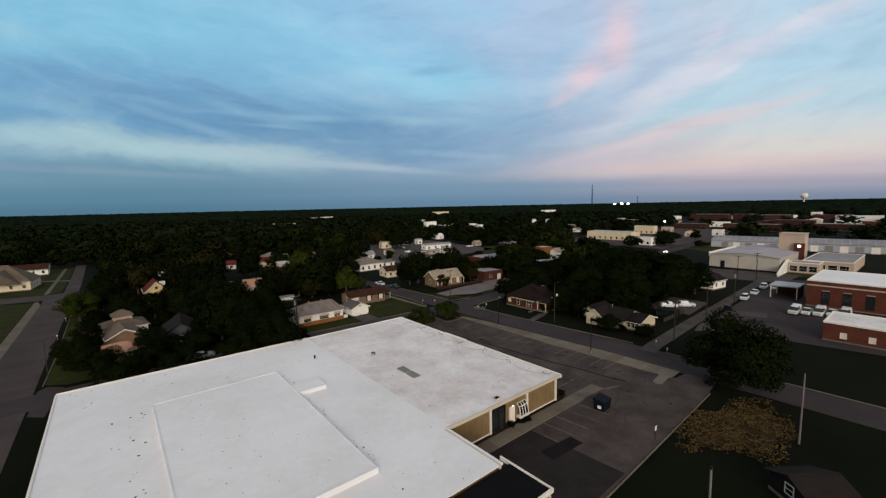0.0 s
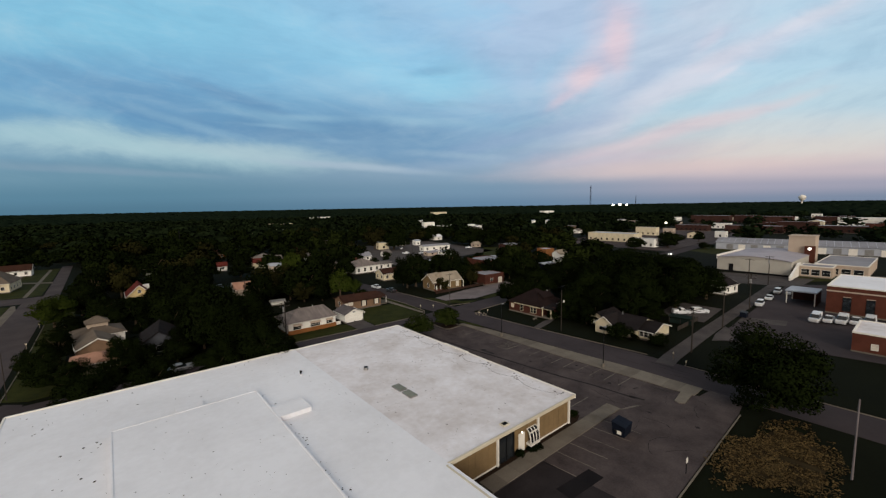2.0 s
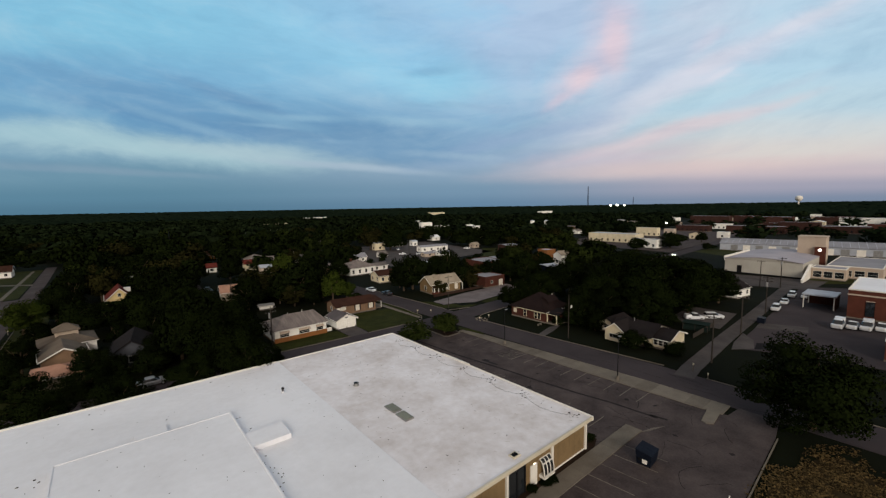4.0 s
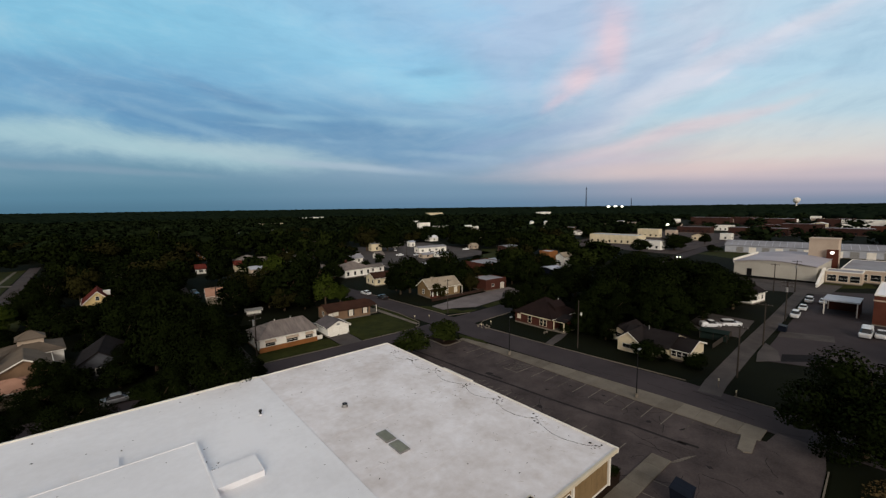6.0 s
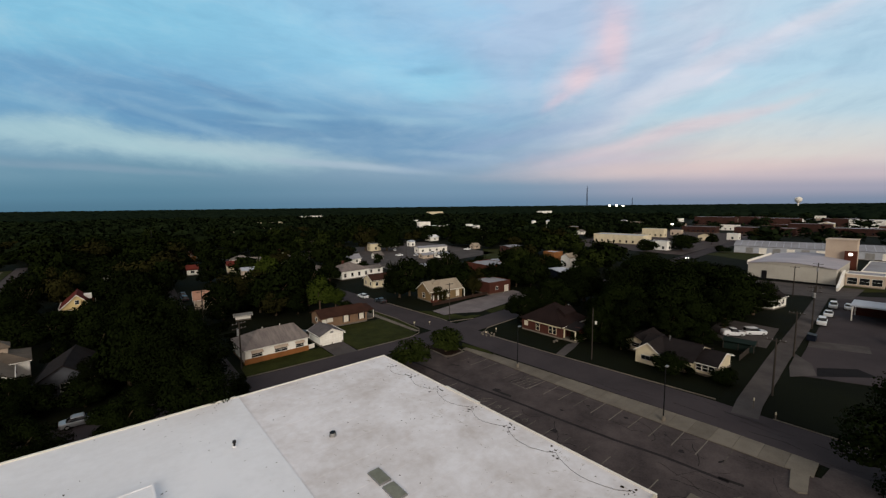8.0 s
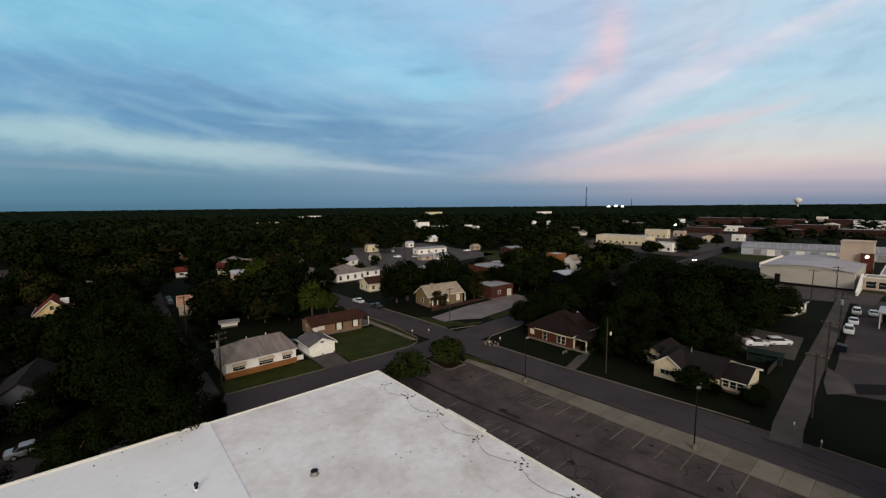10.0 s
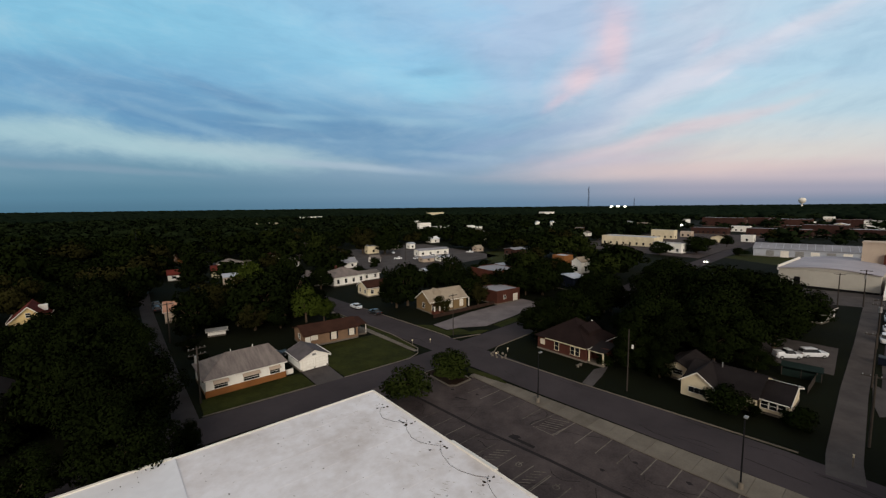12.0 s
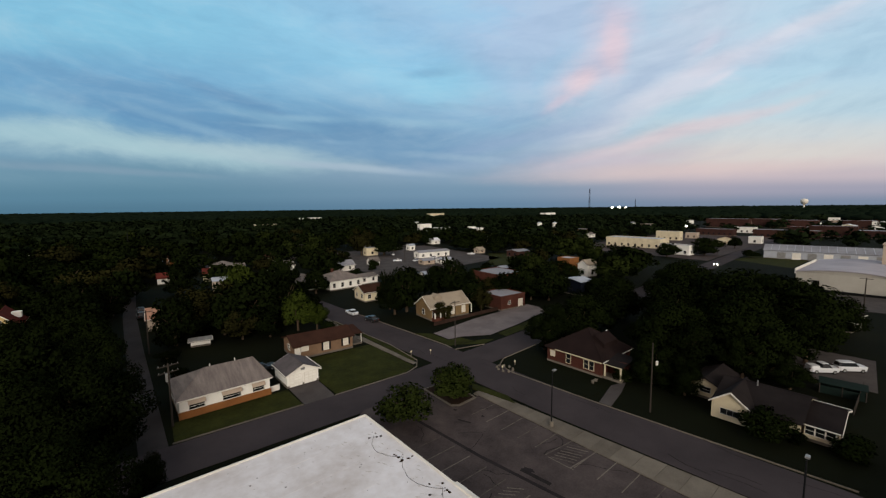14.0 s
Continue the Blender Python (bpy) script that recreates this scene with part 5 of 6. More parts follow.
# ---- left-hand neighbourhood ----
th = house("house with a weathered grey-tan hip roof among trees", -50.9, 46.6, 6, 8.6, 8.4, 3.0, 1.7, "hip", WHITE, SHINGLE_TAN, plain_windows(8.6, 8.4, "SE"))
part("upper_wall", Mesh().box(-1.8, 1.8, -0.8, 2.4, 3.4, 5.3), BEIGE, th)
part("upper_roof", hip_roof(3.6, 3.2, 5.2, 1.3, 0.35), SHINGLE_TAN, th).matrix_basis = pose(0, 0.8, 0)
house("low wing with a brownish shingled roof", -51.2, 38.6, 96, 8, 6.6, 2.7, 1.7, "gable", TANBRICK, SHINGLE_TAN, plain_windows(8, 6.6, "SE"))
house("small house with a pinkish tan roof under trees", -51.3, 27, 0, 6.6, 6.6, 2.4, 1.2, "hip", BEIGE, SHINGLE_PINK, plain_windows(7, 7, "SE"))
house("small house with a slate grey gable roof", -40.4, 33.2, 84, 11, 6.6, 3.0, 2.2, "gable", SLATE, SHINGLE_DK, plain_windows(11, 6.6, "SW"), trim=False)
yh = house("yellow gabled house with a dark red roof", -41.0, 92.5, 90, 10, 6.6, 3.4, 3.2, "gable", YELLOW, SHINGLE_RED, [("win", "W", 0, 0.8, 1.0, 4.1), ("win", "W", -1.7, 0.9, 1.3, 1.4), ("win", "W", 1.7, 0.9, 1.3, 1.4)])
part("dormer", Mesh().box(0.5, 2.4, -3.0, -1.3, 4.4, 5.7), WHITE, yh)
big = house("large house with a tan hip roof and cream walls", -88, 158, -6, 22, 15, 3.6, 6.4, "hip", CREAM, SHINGLE_TAN, plain_windows(22, 15, "SE", 1.2, 1.2, 3.4))
part("front_gable", gable_roof(9, 10, 3.6, 4.6), SHINGLE_TAN, big).matrix_basis = pose(3, -6, 0, 0, 0, 90)
part("gable_front", gable_walls(8, 9.4, 3.4, 3.6, 4.3), SHINGLE_TAN, big).matrix_basis = pose(3, -6, 0, 0, 0, 90)
house("white house with a brown roof beyond a lawn", -84, 205, 0, 14, 9, 3, 2.4, "gable", WHITE, SHINGLE_BR, plain_windows(14, 9, "SE"))
for i, (x, y, w, d, wall, roof, kind) in enumerate((
        (-12.2, 80, 6, 8, BEIGE, SHINGLE_PINK, "gable"),  (-31, 150, 9, 9, WHITE, SHINGLE, "hip"), 
        (-34, 188, 10, 9, BRICK, SHINGLE_BR, "hip"), (-100, 260, 12, 10, WHITE, SHINGLE_TAN, "hip"), (-44, 230, 11, 9, CREAM, SHINGLE_DK, "hip"), (20, 170, 10, 9, BEIGE, SHINGLE, "hip"), (8, 210, 10, 9, BRICK_ORANGE, SHINGLE_BR, "gable"),
        (40, 150, 10, 9, WHITE, SHINGLE, "gable"), (62, 132, 9, 8, WHITE, GREYROOF, "gable"), (48, 190, 10, 9, CREAM, SHINGLE_BR, "hip"), (-60, 330, 14, 10, WHITE, SHINGLE, "hip"))):
    names = {"white_siding": "white", "beige_panel": "beige", "orange_brick": "orange brick", "red_brick": "red brick", "cream_siding": "cream"}
    house(names[wall.name] + " house with a " + roof.name.replace("_", " ").replace("shingles", "shingled") + (" gable roof" if kind == "gable" else " hip roof") + " among trees", x, y, (i * 37) % 14 - 7, w, d, 2.9, 1.9, kind, wall, roof, plain_windows(w, d, "SWE"), group="houses among the trees")
house("small white shed beside an alley", -25.6, 54.8, 4, 3.0, 3.4, 2.1, 0.6, "gable", WHITE, GALV, [], name="shed", category="shed")
sh = house("small white shed behind a house", -7.8, 57.0, -10, 3.6, 2.0, 1.3, 0.3, "gable", WHITE, GALV, [], name="shed", category="shed")

house("small dark-roofed outbuilding on a lawn", 0.4, -73.0, -38, 4.6, 4.8, 2.1, 1.0, "gable", SHINGLE_DK, TAR, [("win", "W", 0, 0.9, 1.0, 1.1)], trim=False, name="shed", category="shed")

# ---- eastern town: halls, brick blocks, clock tower ----
fed = house("red brick public building with a white roof and tall windows", 111.5, -70.5, 0, 24, 28, 7.2, 0, "flat", BRICK, MEMBRANE,
            [("win", "W", 10.0 - i * 4.3, 1.5, 3.5, 1.0, dict(bars=False, frame_mat=DARKMETAL)) for i in range(6)] + [("win", "N", -8 + i * 4.0, 1.5, 3.5, 1.0, dict(bars=False, frame_mat=DARKMETAL)) for i in range(5)], name="building", category="building")
part("stone_band", Mesh().box(-12.12, -12.0, -14, 14, 5.9, 6.25).box(-12, 12, 14.0, 14.12, 5.9, 6.25), BEIGE, fed)
for i in range(6):
    y = 10.0 - i * 4.3
    part("lintel", Mesh().box(-12.08, -11.98, y - 0.8, y + 0.8, 4.62, 4.8), BEIGE, fed)
part("lower_roof", Mesh().box(-12.3, 0, -20, -14.2, 7.0, 7.5), SHINGLE_DK, fed)
lb = house("low red brick building with a pale stained flat roof", 71.0, -72.6, 0, 12, 15.6, 3.8, 0, "flat", BRICK, MEMBRANE_OLD, [("win", "W", 4.6 - i * 4.2, 0.9, 1.1, 1.0, dict(material=PALEWIN)) for i in range(3)], name="building", category="building")
part("roof_unit", Mesh().box(1, 2.6, -3.4, -2.2, 3.9, 4.8), GALV, lb)
for x, y, w, d, z in ((109.0, -50.4, 8.5, 7.0, 4.0),):
    cp = thing("canopy", "white flat canopy over a parking bay", "canopy", pose(x, y, 0))
    part("deck", Mesh().box(-w / 2, w / 2, -d / 2, d / 2, z - 0.35, z), METALROOF, cp)
    # dark walls added to make the space under the deck look shaded
    part("back_wall", Mesh().box(w / 2 - 0.3, w / 2 - 0.1, -d / 2 + 0.1, d / 2 - 0.1, 0, z - 0.35).box(-w / 2 + 0.8, w / 2 - 0.3, -d / 2 + 0.1, -d / 2 + 0.3, 0, z - 0.35), BRICK_DARK, cp)
    for sx in (-1, 1):
        for sy in (-1, 1):
            part("post", Mesh().box(sx * (w / 2 - 0.4) - 0.12, sx * (w / 2 - 0.4) + 0.12, sy * (d / 2 - 0.4) - 0.12, sy * (d / 2 - 0.4) + 0.12, 0, z - 0.35), TRIM, cp)
hall = thing("hall", "broad white hall with a low bowed roof", "hall", pose(157.6, -26.4, 0, 0, 0, -1))
part("wall", Mesh().box(0, 42, -12.6, 12.6, 0, 6.1), HALLWALL, hall)
bow = Mesh()
NA = 10
bow_y = [-12.9 + 25.8 * k / NA for k in range(NA + 1)]
bow_z = [6.1 + 1.2 * math.sin(math.pi * k / NA) for k in range(NA + 1)]
bow.add([(x, y, z) for x in (-0.3, 42.3) for y, z in zip(bow_y, bow_z)] + [(x, y, z - 0.3) for x in (-0.3, 42.3) for y, z in zip(bow_y, bow_z)],
        [(k, NA + 1 + k, NA + 2 + k, k + 1) for k in range(NA)] + [(2 * NA + 2 + k, k, k + 1, 2 * NA + 3 + k) for k in range(NA)]
        + [(3 * NA + 3 + k, 3 * NA + 4 + k, NA + 2 + k, NA + 1 + k) for k in range(NA)])
part("roof", bow, HALLROOF, hall)
part("gable", Mesh().add([(0, y, z - 0.2) for y, z in zip(bow_y, bow_z)] + [(0, 12.6, 5.9), (0, -12.6, 5.9)], [tuple(range(NA + 3))]), HALLWALL, hall)
part("base_band", Mesh().box(-0.1, 0, -12.6, 12.6, 0, 0.6), DARKMETAL, hall)
part("door", Mesh().box(-0.12, 0, 6.6, 8.2, 0, 3.4), DARKMETAL, hall)
part("side_parapet", Mesh().box(0, 34, 12.6, 13.0, 5.2, 6.9), TRIM, hall)
lg = house("long low metal building with a grey gable roof", 266, -26, 98, 84, 24, 4.3, 2.2, "gable", METALROOF, GREYROOF, [], name="building", category="building", trim=False)
for i in range(26):
    part("roof_rib", Mesh().slab([(-41 + i * 3.2, 0.0, 6.72), (-41 + i * 3.2, 12.0, 4.5), (-40.8 + i * 3.2, 12.0, 4.5), (-40.8 + i * 3.2, 0.0, 6.72)][::-1], 0.05), METALROOF, lg)
for i in range(13):
    part("bay_door", Mesh().box(-39 + i * 6, -35.6 + i * 6, 12.0, 12.1, 0, 3.4), TRIM if i % 2 else GALV, lg)
ct = thing("clock_tower", "beige tower with a red brick clock pier", "tower", pose(193, -36.6, 0))
part("wall", Mesh().box(-4, 4, -4.4, 4.6, 0, 13.9).box(-4.2, 4.2, -4.6, 4.8, 13.9, 14.3), BEIGE, ct)
pier = part("brick_pier", Mesh().box(-5.4, -3.9, -4.7, -1.2, 0, 9.9), BRICK, ct, "red brick pier")
part("clock_face", Mesh().tube((-5.46, -2.9, 8.7), (-5.4, -2.9, 8.7), 0.62, n=16), CLOCKGLOW, pier, "lit round clock face")
rw = thing("ramp_wall", "white sloping wall beside an entrance", "wall", pose(0, 0, 0))
part("panel", Mesh().add([(148, -40.6, 0), (165, -40.6, 0), (165, -40.6, 5.2), (162, -40.6, 5.2), (148, -40.6, 1.0), (148, -40.1, 0), (165, -40.1, 0), (165, -40.1, 5.2), (162, -40.1, 5.2), (148, -40.1, 1.0)],
                         [(0, 1, 2, 3, 4), (9, 8, 7, 6, 5), (4, 3, 8, 9), (3, 2, 7, 8), (0, 4, 9, 5)]), TRIM, rw)
part("cap", Mesh().slab([(148, -40.0, 1.15), (148, -40.7, 1.15), (162, -40.7, 5.35), (162, -40.0, 5.35)], 0.15), WHITE, rw)
# west windows of both wings stand in for the open, shaded porch
cw = house("low beige courthouse wing with flat roofs", 188, -51.5, 0, 36, 15, 4.5, 0, "flat", BEIGE, GREYROOF, [("win", "W", -5 + i * 3.4, 2.6, 2.2, 1.0) for i in range(4)], name="building", category="building")
house("beige entrance wing with a flat roof", 166, -45.5, 0, 8, 9.5, 4.2, 0, "flat", BEIGE, GREYROOF, [("win", "W", -3 + i * 3, 2.4, 2.2, 0.9) for i in range(3)], name="building", category="building")

def far_house(x, y, w, d, hgt, kind, wall, roof, label):
    house(label, x, y, -6 if x < 250 else 0, w, d, hgt, 0.7 if roof in (METALROOF, GREYROOF) else 1.6, kind, wall, roof, [f + (dict(frame_mat=wall),) for f in plain_windows(w, d, "SW", min(1.6, hgt * 0.35), 1.1, 4.2, 1.4)], name="house" if kind == "gable" else "building",
          category="house" if kind == "gable" else "building", group="distant buildings", trim=False)


far_house(240, 301, 14.3, 5.0, 11.0, "flat", WHITE, GREYROOF, "white three-storey block in a row of stores")
far_house(255, 288, 24.2, 6.9, 7.2, "flat", WHITE, GREYROOF, "long white building in a row of stores")
far_house(276, 264, 27.7, 7.5, 6.4, "flat", WHITE, METALROOF, "white stepped building in a row of stores")
far_house(284, 275, 7.6, 5.0, 7.4, "flat", WHITE, METALROOF, "white upper block in a row of stores")
far_house(102, 175, 7.5, 5.0, 5.2, "gable", CREAM, METALROOF, "long cream shed with a pale roof")
far_house(131, 242, 5.8, 5.0, 2.5, "gable", WHITE, METALROOF, "white shed among trees")
far_house(124, 143, 20.7, 6.0, 3.5, "gable", WHITE, GREYROOF, "long white trailer building")
far_house(103, 121, 6.6, 5.0, 2.3, "gable", BEIGE, GREYROOF, "low pale trailer with a grey roof")
far_house(112, 118, 7.2, 5.0, 2.3, "gable", WHITE, METALROOF, "low white trailer in a row of stores")
far_house(125, 188, 8.4, 5.0, 2.3, "gable", WHITE, SHINGLE, "small white house beside open ground")
far_house(136, 181, 4.0, 5.0, 3.7, "gable", WHITE, METALROOF, "small white shed beside open ground")
far_house(82, 138, 4.8, 5.0, 2.3, "gable", WHITE, SHINGLE, "white house beside open ground")
far_house(73, 82, 4.0, 5.0, 3.5, "gable", WHITE, METALROOF, "white trailer beside trees")
far_house(73, 75, 4.0, 5.0, 3.4, "gable", METALROOF, GREYROOF, "pale shed beside trees")
far_house(157, 137, 4.8, 5.0, 2.3, "gable", BEIGE, SHINGLE_PALE, "beige gabled house among trees")
far_house(111, 77, 4.0, 5.0, 2.3, "gable", METALROOF, METALROOF, "pale metal shed behind a red brick building")
far_house(132, 58, 6.0, 6.6, 6.4, "flat", BRICK_ORANGE, METALROOF, "orange brick building with a flat roof")
far_house(129, 47, 6.0, 4.9, 5.3, "gable", WHITE, SHINGLE_PALE, "two-storey white house among trees")
far_house(97, 32, 6.0, 7.8, 4.5, "gable", DUMP, METALROOF, "dark blue house with a pale metal roof")
far_house(355, 222, 6.0, 16.4, 4.2, "flat", BRICK_ORANGE, GREYROOF, "low orange brick building")
far_house(443, 236, 13.5, 37.1, 4.8, "flat", TANBRICK, GREYROOF, "long low tan brick building")
far_house(361, 190, 11.8, 32.3, 4.6, "flat", TANBRICK, GREYROOF, "low tan brick row")
far_house(451, 198, 10.6, 28.5, 4.6, "flat", CREAM, METALROOF, "low cream building in a row of stores")
far_house(481, 174, 7.4, 19.9, 6.1, "flat", BEIGE, METALROOF, "low beige building in a row of stores")
far_house(262, 88, 13.8, 37.1, 6.3, "flat", CREAM, METALROOF, "broad cream store with a pale roof")
far_house(333, 94, 6.7, 18.0, 7.1, "flat", CREAM, METALROOF, "cream block above a store roof")
far_house(234, 52, 6.3, 16.9, 5.5, "flat", WHITE, GREYROOF, "white flat-roofed store in a row of stores")
far_house(578, 119, 14.0, 44.6, 10.6, "flat", TOWNBRICK, METALROOF, "red brick block with white roofs")
far_house(614, 88, 10.3, 27.8, 10.0, "flat", TOWNBRICK, METALROOF, "red brick block with a pale roof")
far_house(601, 59, 14.0, 42.4, 9.3, "flat", TOWNBRICK, METALROOF, "long red brick block with a pale roof")
far_house(419, 86, 11.1, 29.8, 5.8, "flat", TOWNBRICK, GREYROOF, "long low brown brick store")
far_house(469, 75, 6.7, 17.9, 5.6, "flat", WHITE, METALROOF, "white store in a row of stores")
far_house(422, 35, 14.0, 43.6, 6.3, "flat", TOWNBRICK, GREYROOF, "long brown brick store row")
far_house(341, 38, 6.0, 7.6, 5.0, "flat", WHITE, METALROOF, "small white store beside a lawn")
far_house(458, 10, 10.8, 29.7, 9.0, "flat", TOWNBRICK, GREYROOF, "red brick block in a row of stores")
far_house(363, 87, 6.0, 8.7, 4.8, "flat", BEIGE, METALROOF, "small beige store in town")
far_house(323, 51, 6.0, 10.1, 4.1, "gable", CREAM, SHINGLE_BR, "cream house with a brown roof in town")
far_house(619, 6, 10.1, 28.0, 8.9, "flat", TOWNBRICK, GREYROOF, "brown brick block in town")
far_house(456, -19, 13.2, 36.6, 6.0, "flat", TOWNBRICK, METALROOF, "red brick block beyond a tower")
far_house(561, -24, 12.6, 35.3, 9.9, "flat", WHITE, METALROOF, "white block among town roofs")
far_house(11, 144, 6.6, 5.0, 3.6, "gable", CREAM, SHINGLE_RED, "cream house with a rusty red roof")
far_house(-5, 150, 4.0, 5.0, 2.7, "gable", WHITE, SHINGLE_RED, "white house with a rusty red roof")
far_house(5, 100, 4.0, 5.0, 7.0, "gable", BEIGE, METALROOF, "tall beige house with a pale metal roof")
far_house(-11, 86, 5.2, 5.0, 2.3, "gable", WHITE, METALROOF, "white open carport beside an alley")
far_house(63, 363, 14.4, 9.0, 4.0, "flat", WHITE, METALROOF, "long white building among trees")
far_house(116, 322, 9.5, 6.8, 6.2, "flat", CREAM, GREYROOF, "cream building among trees")
far_house(25, 163, 5.3, 5.0, 2.3, "gable", WHITE, SHINGLE, "white house among trees")
far_house(-2, 211, 4.5, 5.0, 2.3, "gable", WHITE, METALROOF, "white shed among trees")
far_house(360, 470, 40, 12, 6.0, "flat", WHITE, METALROOF, "white building far off")
far_house(160, 560, 40, 12, 7.0, "flat", CREAM, GREYROOF, "cream building far off")
far_house(120, 420, 26, 10, 5.0, "flat", CREAM, GREYROOF, "cream building among trees")
far_house(60, 380, 30, 10, 5.0, "flat", CREAM, GREYROOF, "cream building among trees")
far_house(300, 760, 46, 16, 10.0, "flat", WHITE, GREYROOF, "white building near the horizon")
far_house(660, 800, 46, 16, 12.0, "flat", CREAM, GREYROOF, "pale building near the horizon")
far_house(820, 560, 40, 16, 12.0, "flat", WHITE, METALROOF, "white building near the horizon")

town = random.Random(12)
TOWN_WALLS = ((TOWNBRICK, "red brick"), (WHITE, "white"), (CREAM, "cream"), (BEIGE, "beige"), (BRICK_DARK, "brown brick"), (WHITE, "white"))
TOWN_ROOFS = ((GREYROOF, "grey"), (METALROOF, "pale metal"), (SHINGLE, "grey shingled"), (MEMBRANE, "white"))
for x0, x1, y0, y1, n in ((480, 900, -90, 60, 26), (420, 760, 60, 240, 14), (160, 320, 60, 260, 8)):
    for i in range(n):
        x, y = town.uniform(x0, x1), town.uniform(y0, y1)
        (wall, word), (roof, roof_word) = town.choice(TOWN_WALLS), town.choice(TOWN_ROOFS)
        small = x < 330
        w, dp, hg = town.uniform(7, 11 if small else 20), town.uniform(7, 10 if small else 24), town.uniform(2.8, 3.6 if small else 6.0)
        kind = "gable" if small or town.random() < 0.3 else "flat"
        if min((x - o.location.x) ** 2 + (y - o.location.y) ** 2 for o in scene.objects if o.parent is None) < 196:
            continue
        far_house(x, y, w, dp, hg, kind, wall, roof, f"{word} {'house' if kind == 'gable' else 'block'} with a {roof_word} roof in town")

# ---- vehicles ----
def car(label, x, y, rz, paint, kind="sedan", group=""):
    c = thing("car" if kind != "van" else "van", label, "car" if kind != "van" else "van", pose(x, y, 0.05, 0, 0, rz), group)
    L, W = (4.6, 1.8) if kind != "van" else (5.4, 2.0)
    top = {"sedan": 1.45, "suv": 1.75, "van": 2.1, "pickup": 1.8}[kind]
    mid = {"sedan": 0.92, "suv": 1.05, "van": 1.15, "pickup": 1.05}[kind]
    hl, hw = L / 2, W / 2

    def loft(rows):
        m = Mesh()
        vs = []
        for z, x0, x1, hy in rows:
            r = min(0.25, (x1 - x0) * 0.1)
            vs += [(x0 + r, -hy, z), (x1 - r, -hy, z), (x1, -hy + r, z), (x1, hy - r, z), (x1 - r, hy, z), (x0 + r, hy, z), (x0, hy - r, z), (x0, -hy + r, z)]
        n = 8
        fs = [tuple(range(n))[::-1], tuple(range((len(rows) - 1) * n, len(rows) * n))]
        for k in range(len(rows) - 1):
            fs += [(k * n + i, k * n + (i + 1) % n, (k + 1) * n + (i + 1) % n, (k + 1) * n + i) for i in range(n)]
        return m.add(vs, fs)

    part("body", loft([(0.28, -hl + 0.1, hl - 0.1, hw - 0.05), (0.5, -hl, hl, hw), (mid - 0.1, -hl + 0.02, hl - 0.02, hw), (mid, -hl + 0.1, hl - 0.12, hw - 0.06)]), paint, c)
    cab = {"sedan": (-1.55, 1.05, -1.0, 0.35), "suv": (-2.15, 1.05, -1.95, 0.45), "van": (-2.6, 1.7, -2.5, 1.2), "pickup": (-0.6, 1.2, -0.45, 0.6)}[kind]
    part("glazing", loft([(mid, cab[0], cab[1], hw - 0.1), (top - 0.08, cab[2], cab[3], hw - 0.24)]), GLASS, c)
    part("roof", loft([(top - 0.09, cab[2] - 0.03, cab[3] + 0.03, hw - 0.22), (top, cab[2] + 0.12, cab[3] - 0.12, hw - 0.32)]), paint, c)
    if kind in ("van", "pickup"):
        part("cargo", loft([(mid, -hl + 0.15, -0.8, hw - 0.06), (top + (0.1 if kind == "van" else -0.45), -hl + 0.2, -0.8, hw - 0.14)]), paint, c)
    for sx in (-1, 1):
        for sy in (-1, 1):
            wx, wy = sx * L * 0.31, sy * (hw - 0.1)
            wh = part("wheel", Mesh().tube((wx, wy - 0.11, 0.33), (wx, wy + 0.11, 0.33), 0.33, n=14), RUBBER, c)
            part("rim", Mesh().tube((wx, wy + sy * 0.11, 0.33), (wx, wy + sy * 0.13, 0.33), 0.2, n=10), GALV, wh)
    for sy in (-1, 1):
        part("headlight", Mesh().box(hl - 0.08, hl + 0.01, sy * (hw - 0.35) - 0.18, sy * (hw - 0.35) + 0.18, mid - 0.32, mid - 0.14), TRIM, c)
        part("taillight", Mesh().box(-hl - 0.01, -hl + 0.06, sy * (hw - 0.3) - 0.14, sy * (hw - 0.3) + 0.14, mid - 0.34, mid - 0.12), SHINGLE_RED, c)
    return c


car("white car parked at the street side", 28.2, 57.6, 92, CARWHITE)
car("dark car parked at the street side", 29.0, 48.4, 92, CARDARK)
car("white SUV parked on gravel behind a house", 74.4, -34.6, -46, CARWHITE, "suv")
car("white pickup parked on gravel behind a house", 70.2, -31.6, -46, CARWHITE, "pickup")
car("dark car parked behind a white house", -2.2, 33.2, 5, CARDARK)
for i, (x, y, k) in enumerate(((95.6, -43.1, "suv"), (106.4, -43.0, "sedan"), (118.4, -42.6, "suv"), (119.4, -45.6, "sedan"))):
    car("white car parked in a row beside an alley", x, y, 184, CARWHITE, k, "parked row")
for i in range(5):
    car("white delivery van parked in a yard", 86.6 + i * 1.2, -56.4 - i * 2.25, 178, CARWHITE, "van" if i % 2 == 0 else "pickup", "parked vans")
night_car = car("dark sedan with lit headlights on a street", 200, 21.6, 187, CARDARK)
for sy in (-0.62, 0.62):
    part("lit_lens", Mesh().tube((2.3, sy, 0.7), (2.42, sy, 0.7), 0.34, 0.26, 12), HEADLAMP, night_car, "glowing headlight")
car("dark car parked beside an alley", -15.9, 93, 90, CARDARK, "suv")
car("dark car parked beside an alley", -15.4, 101, 90, CARDARK)
car("silver car parked at a dark kerb", -38.9, 15.4, 2, CARSILVER)
for x, y in ((106, 134), (120, 137), (131, 160), (98, 140), (112, 166), (79, 92), (84, 96), (148, 135)):
    car("white car parked among trailers", x, y, (x * 7) % 180, CARWHITE, group="cars among trailers")

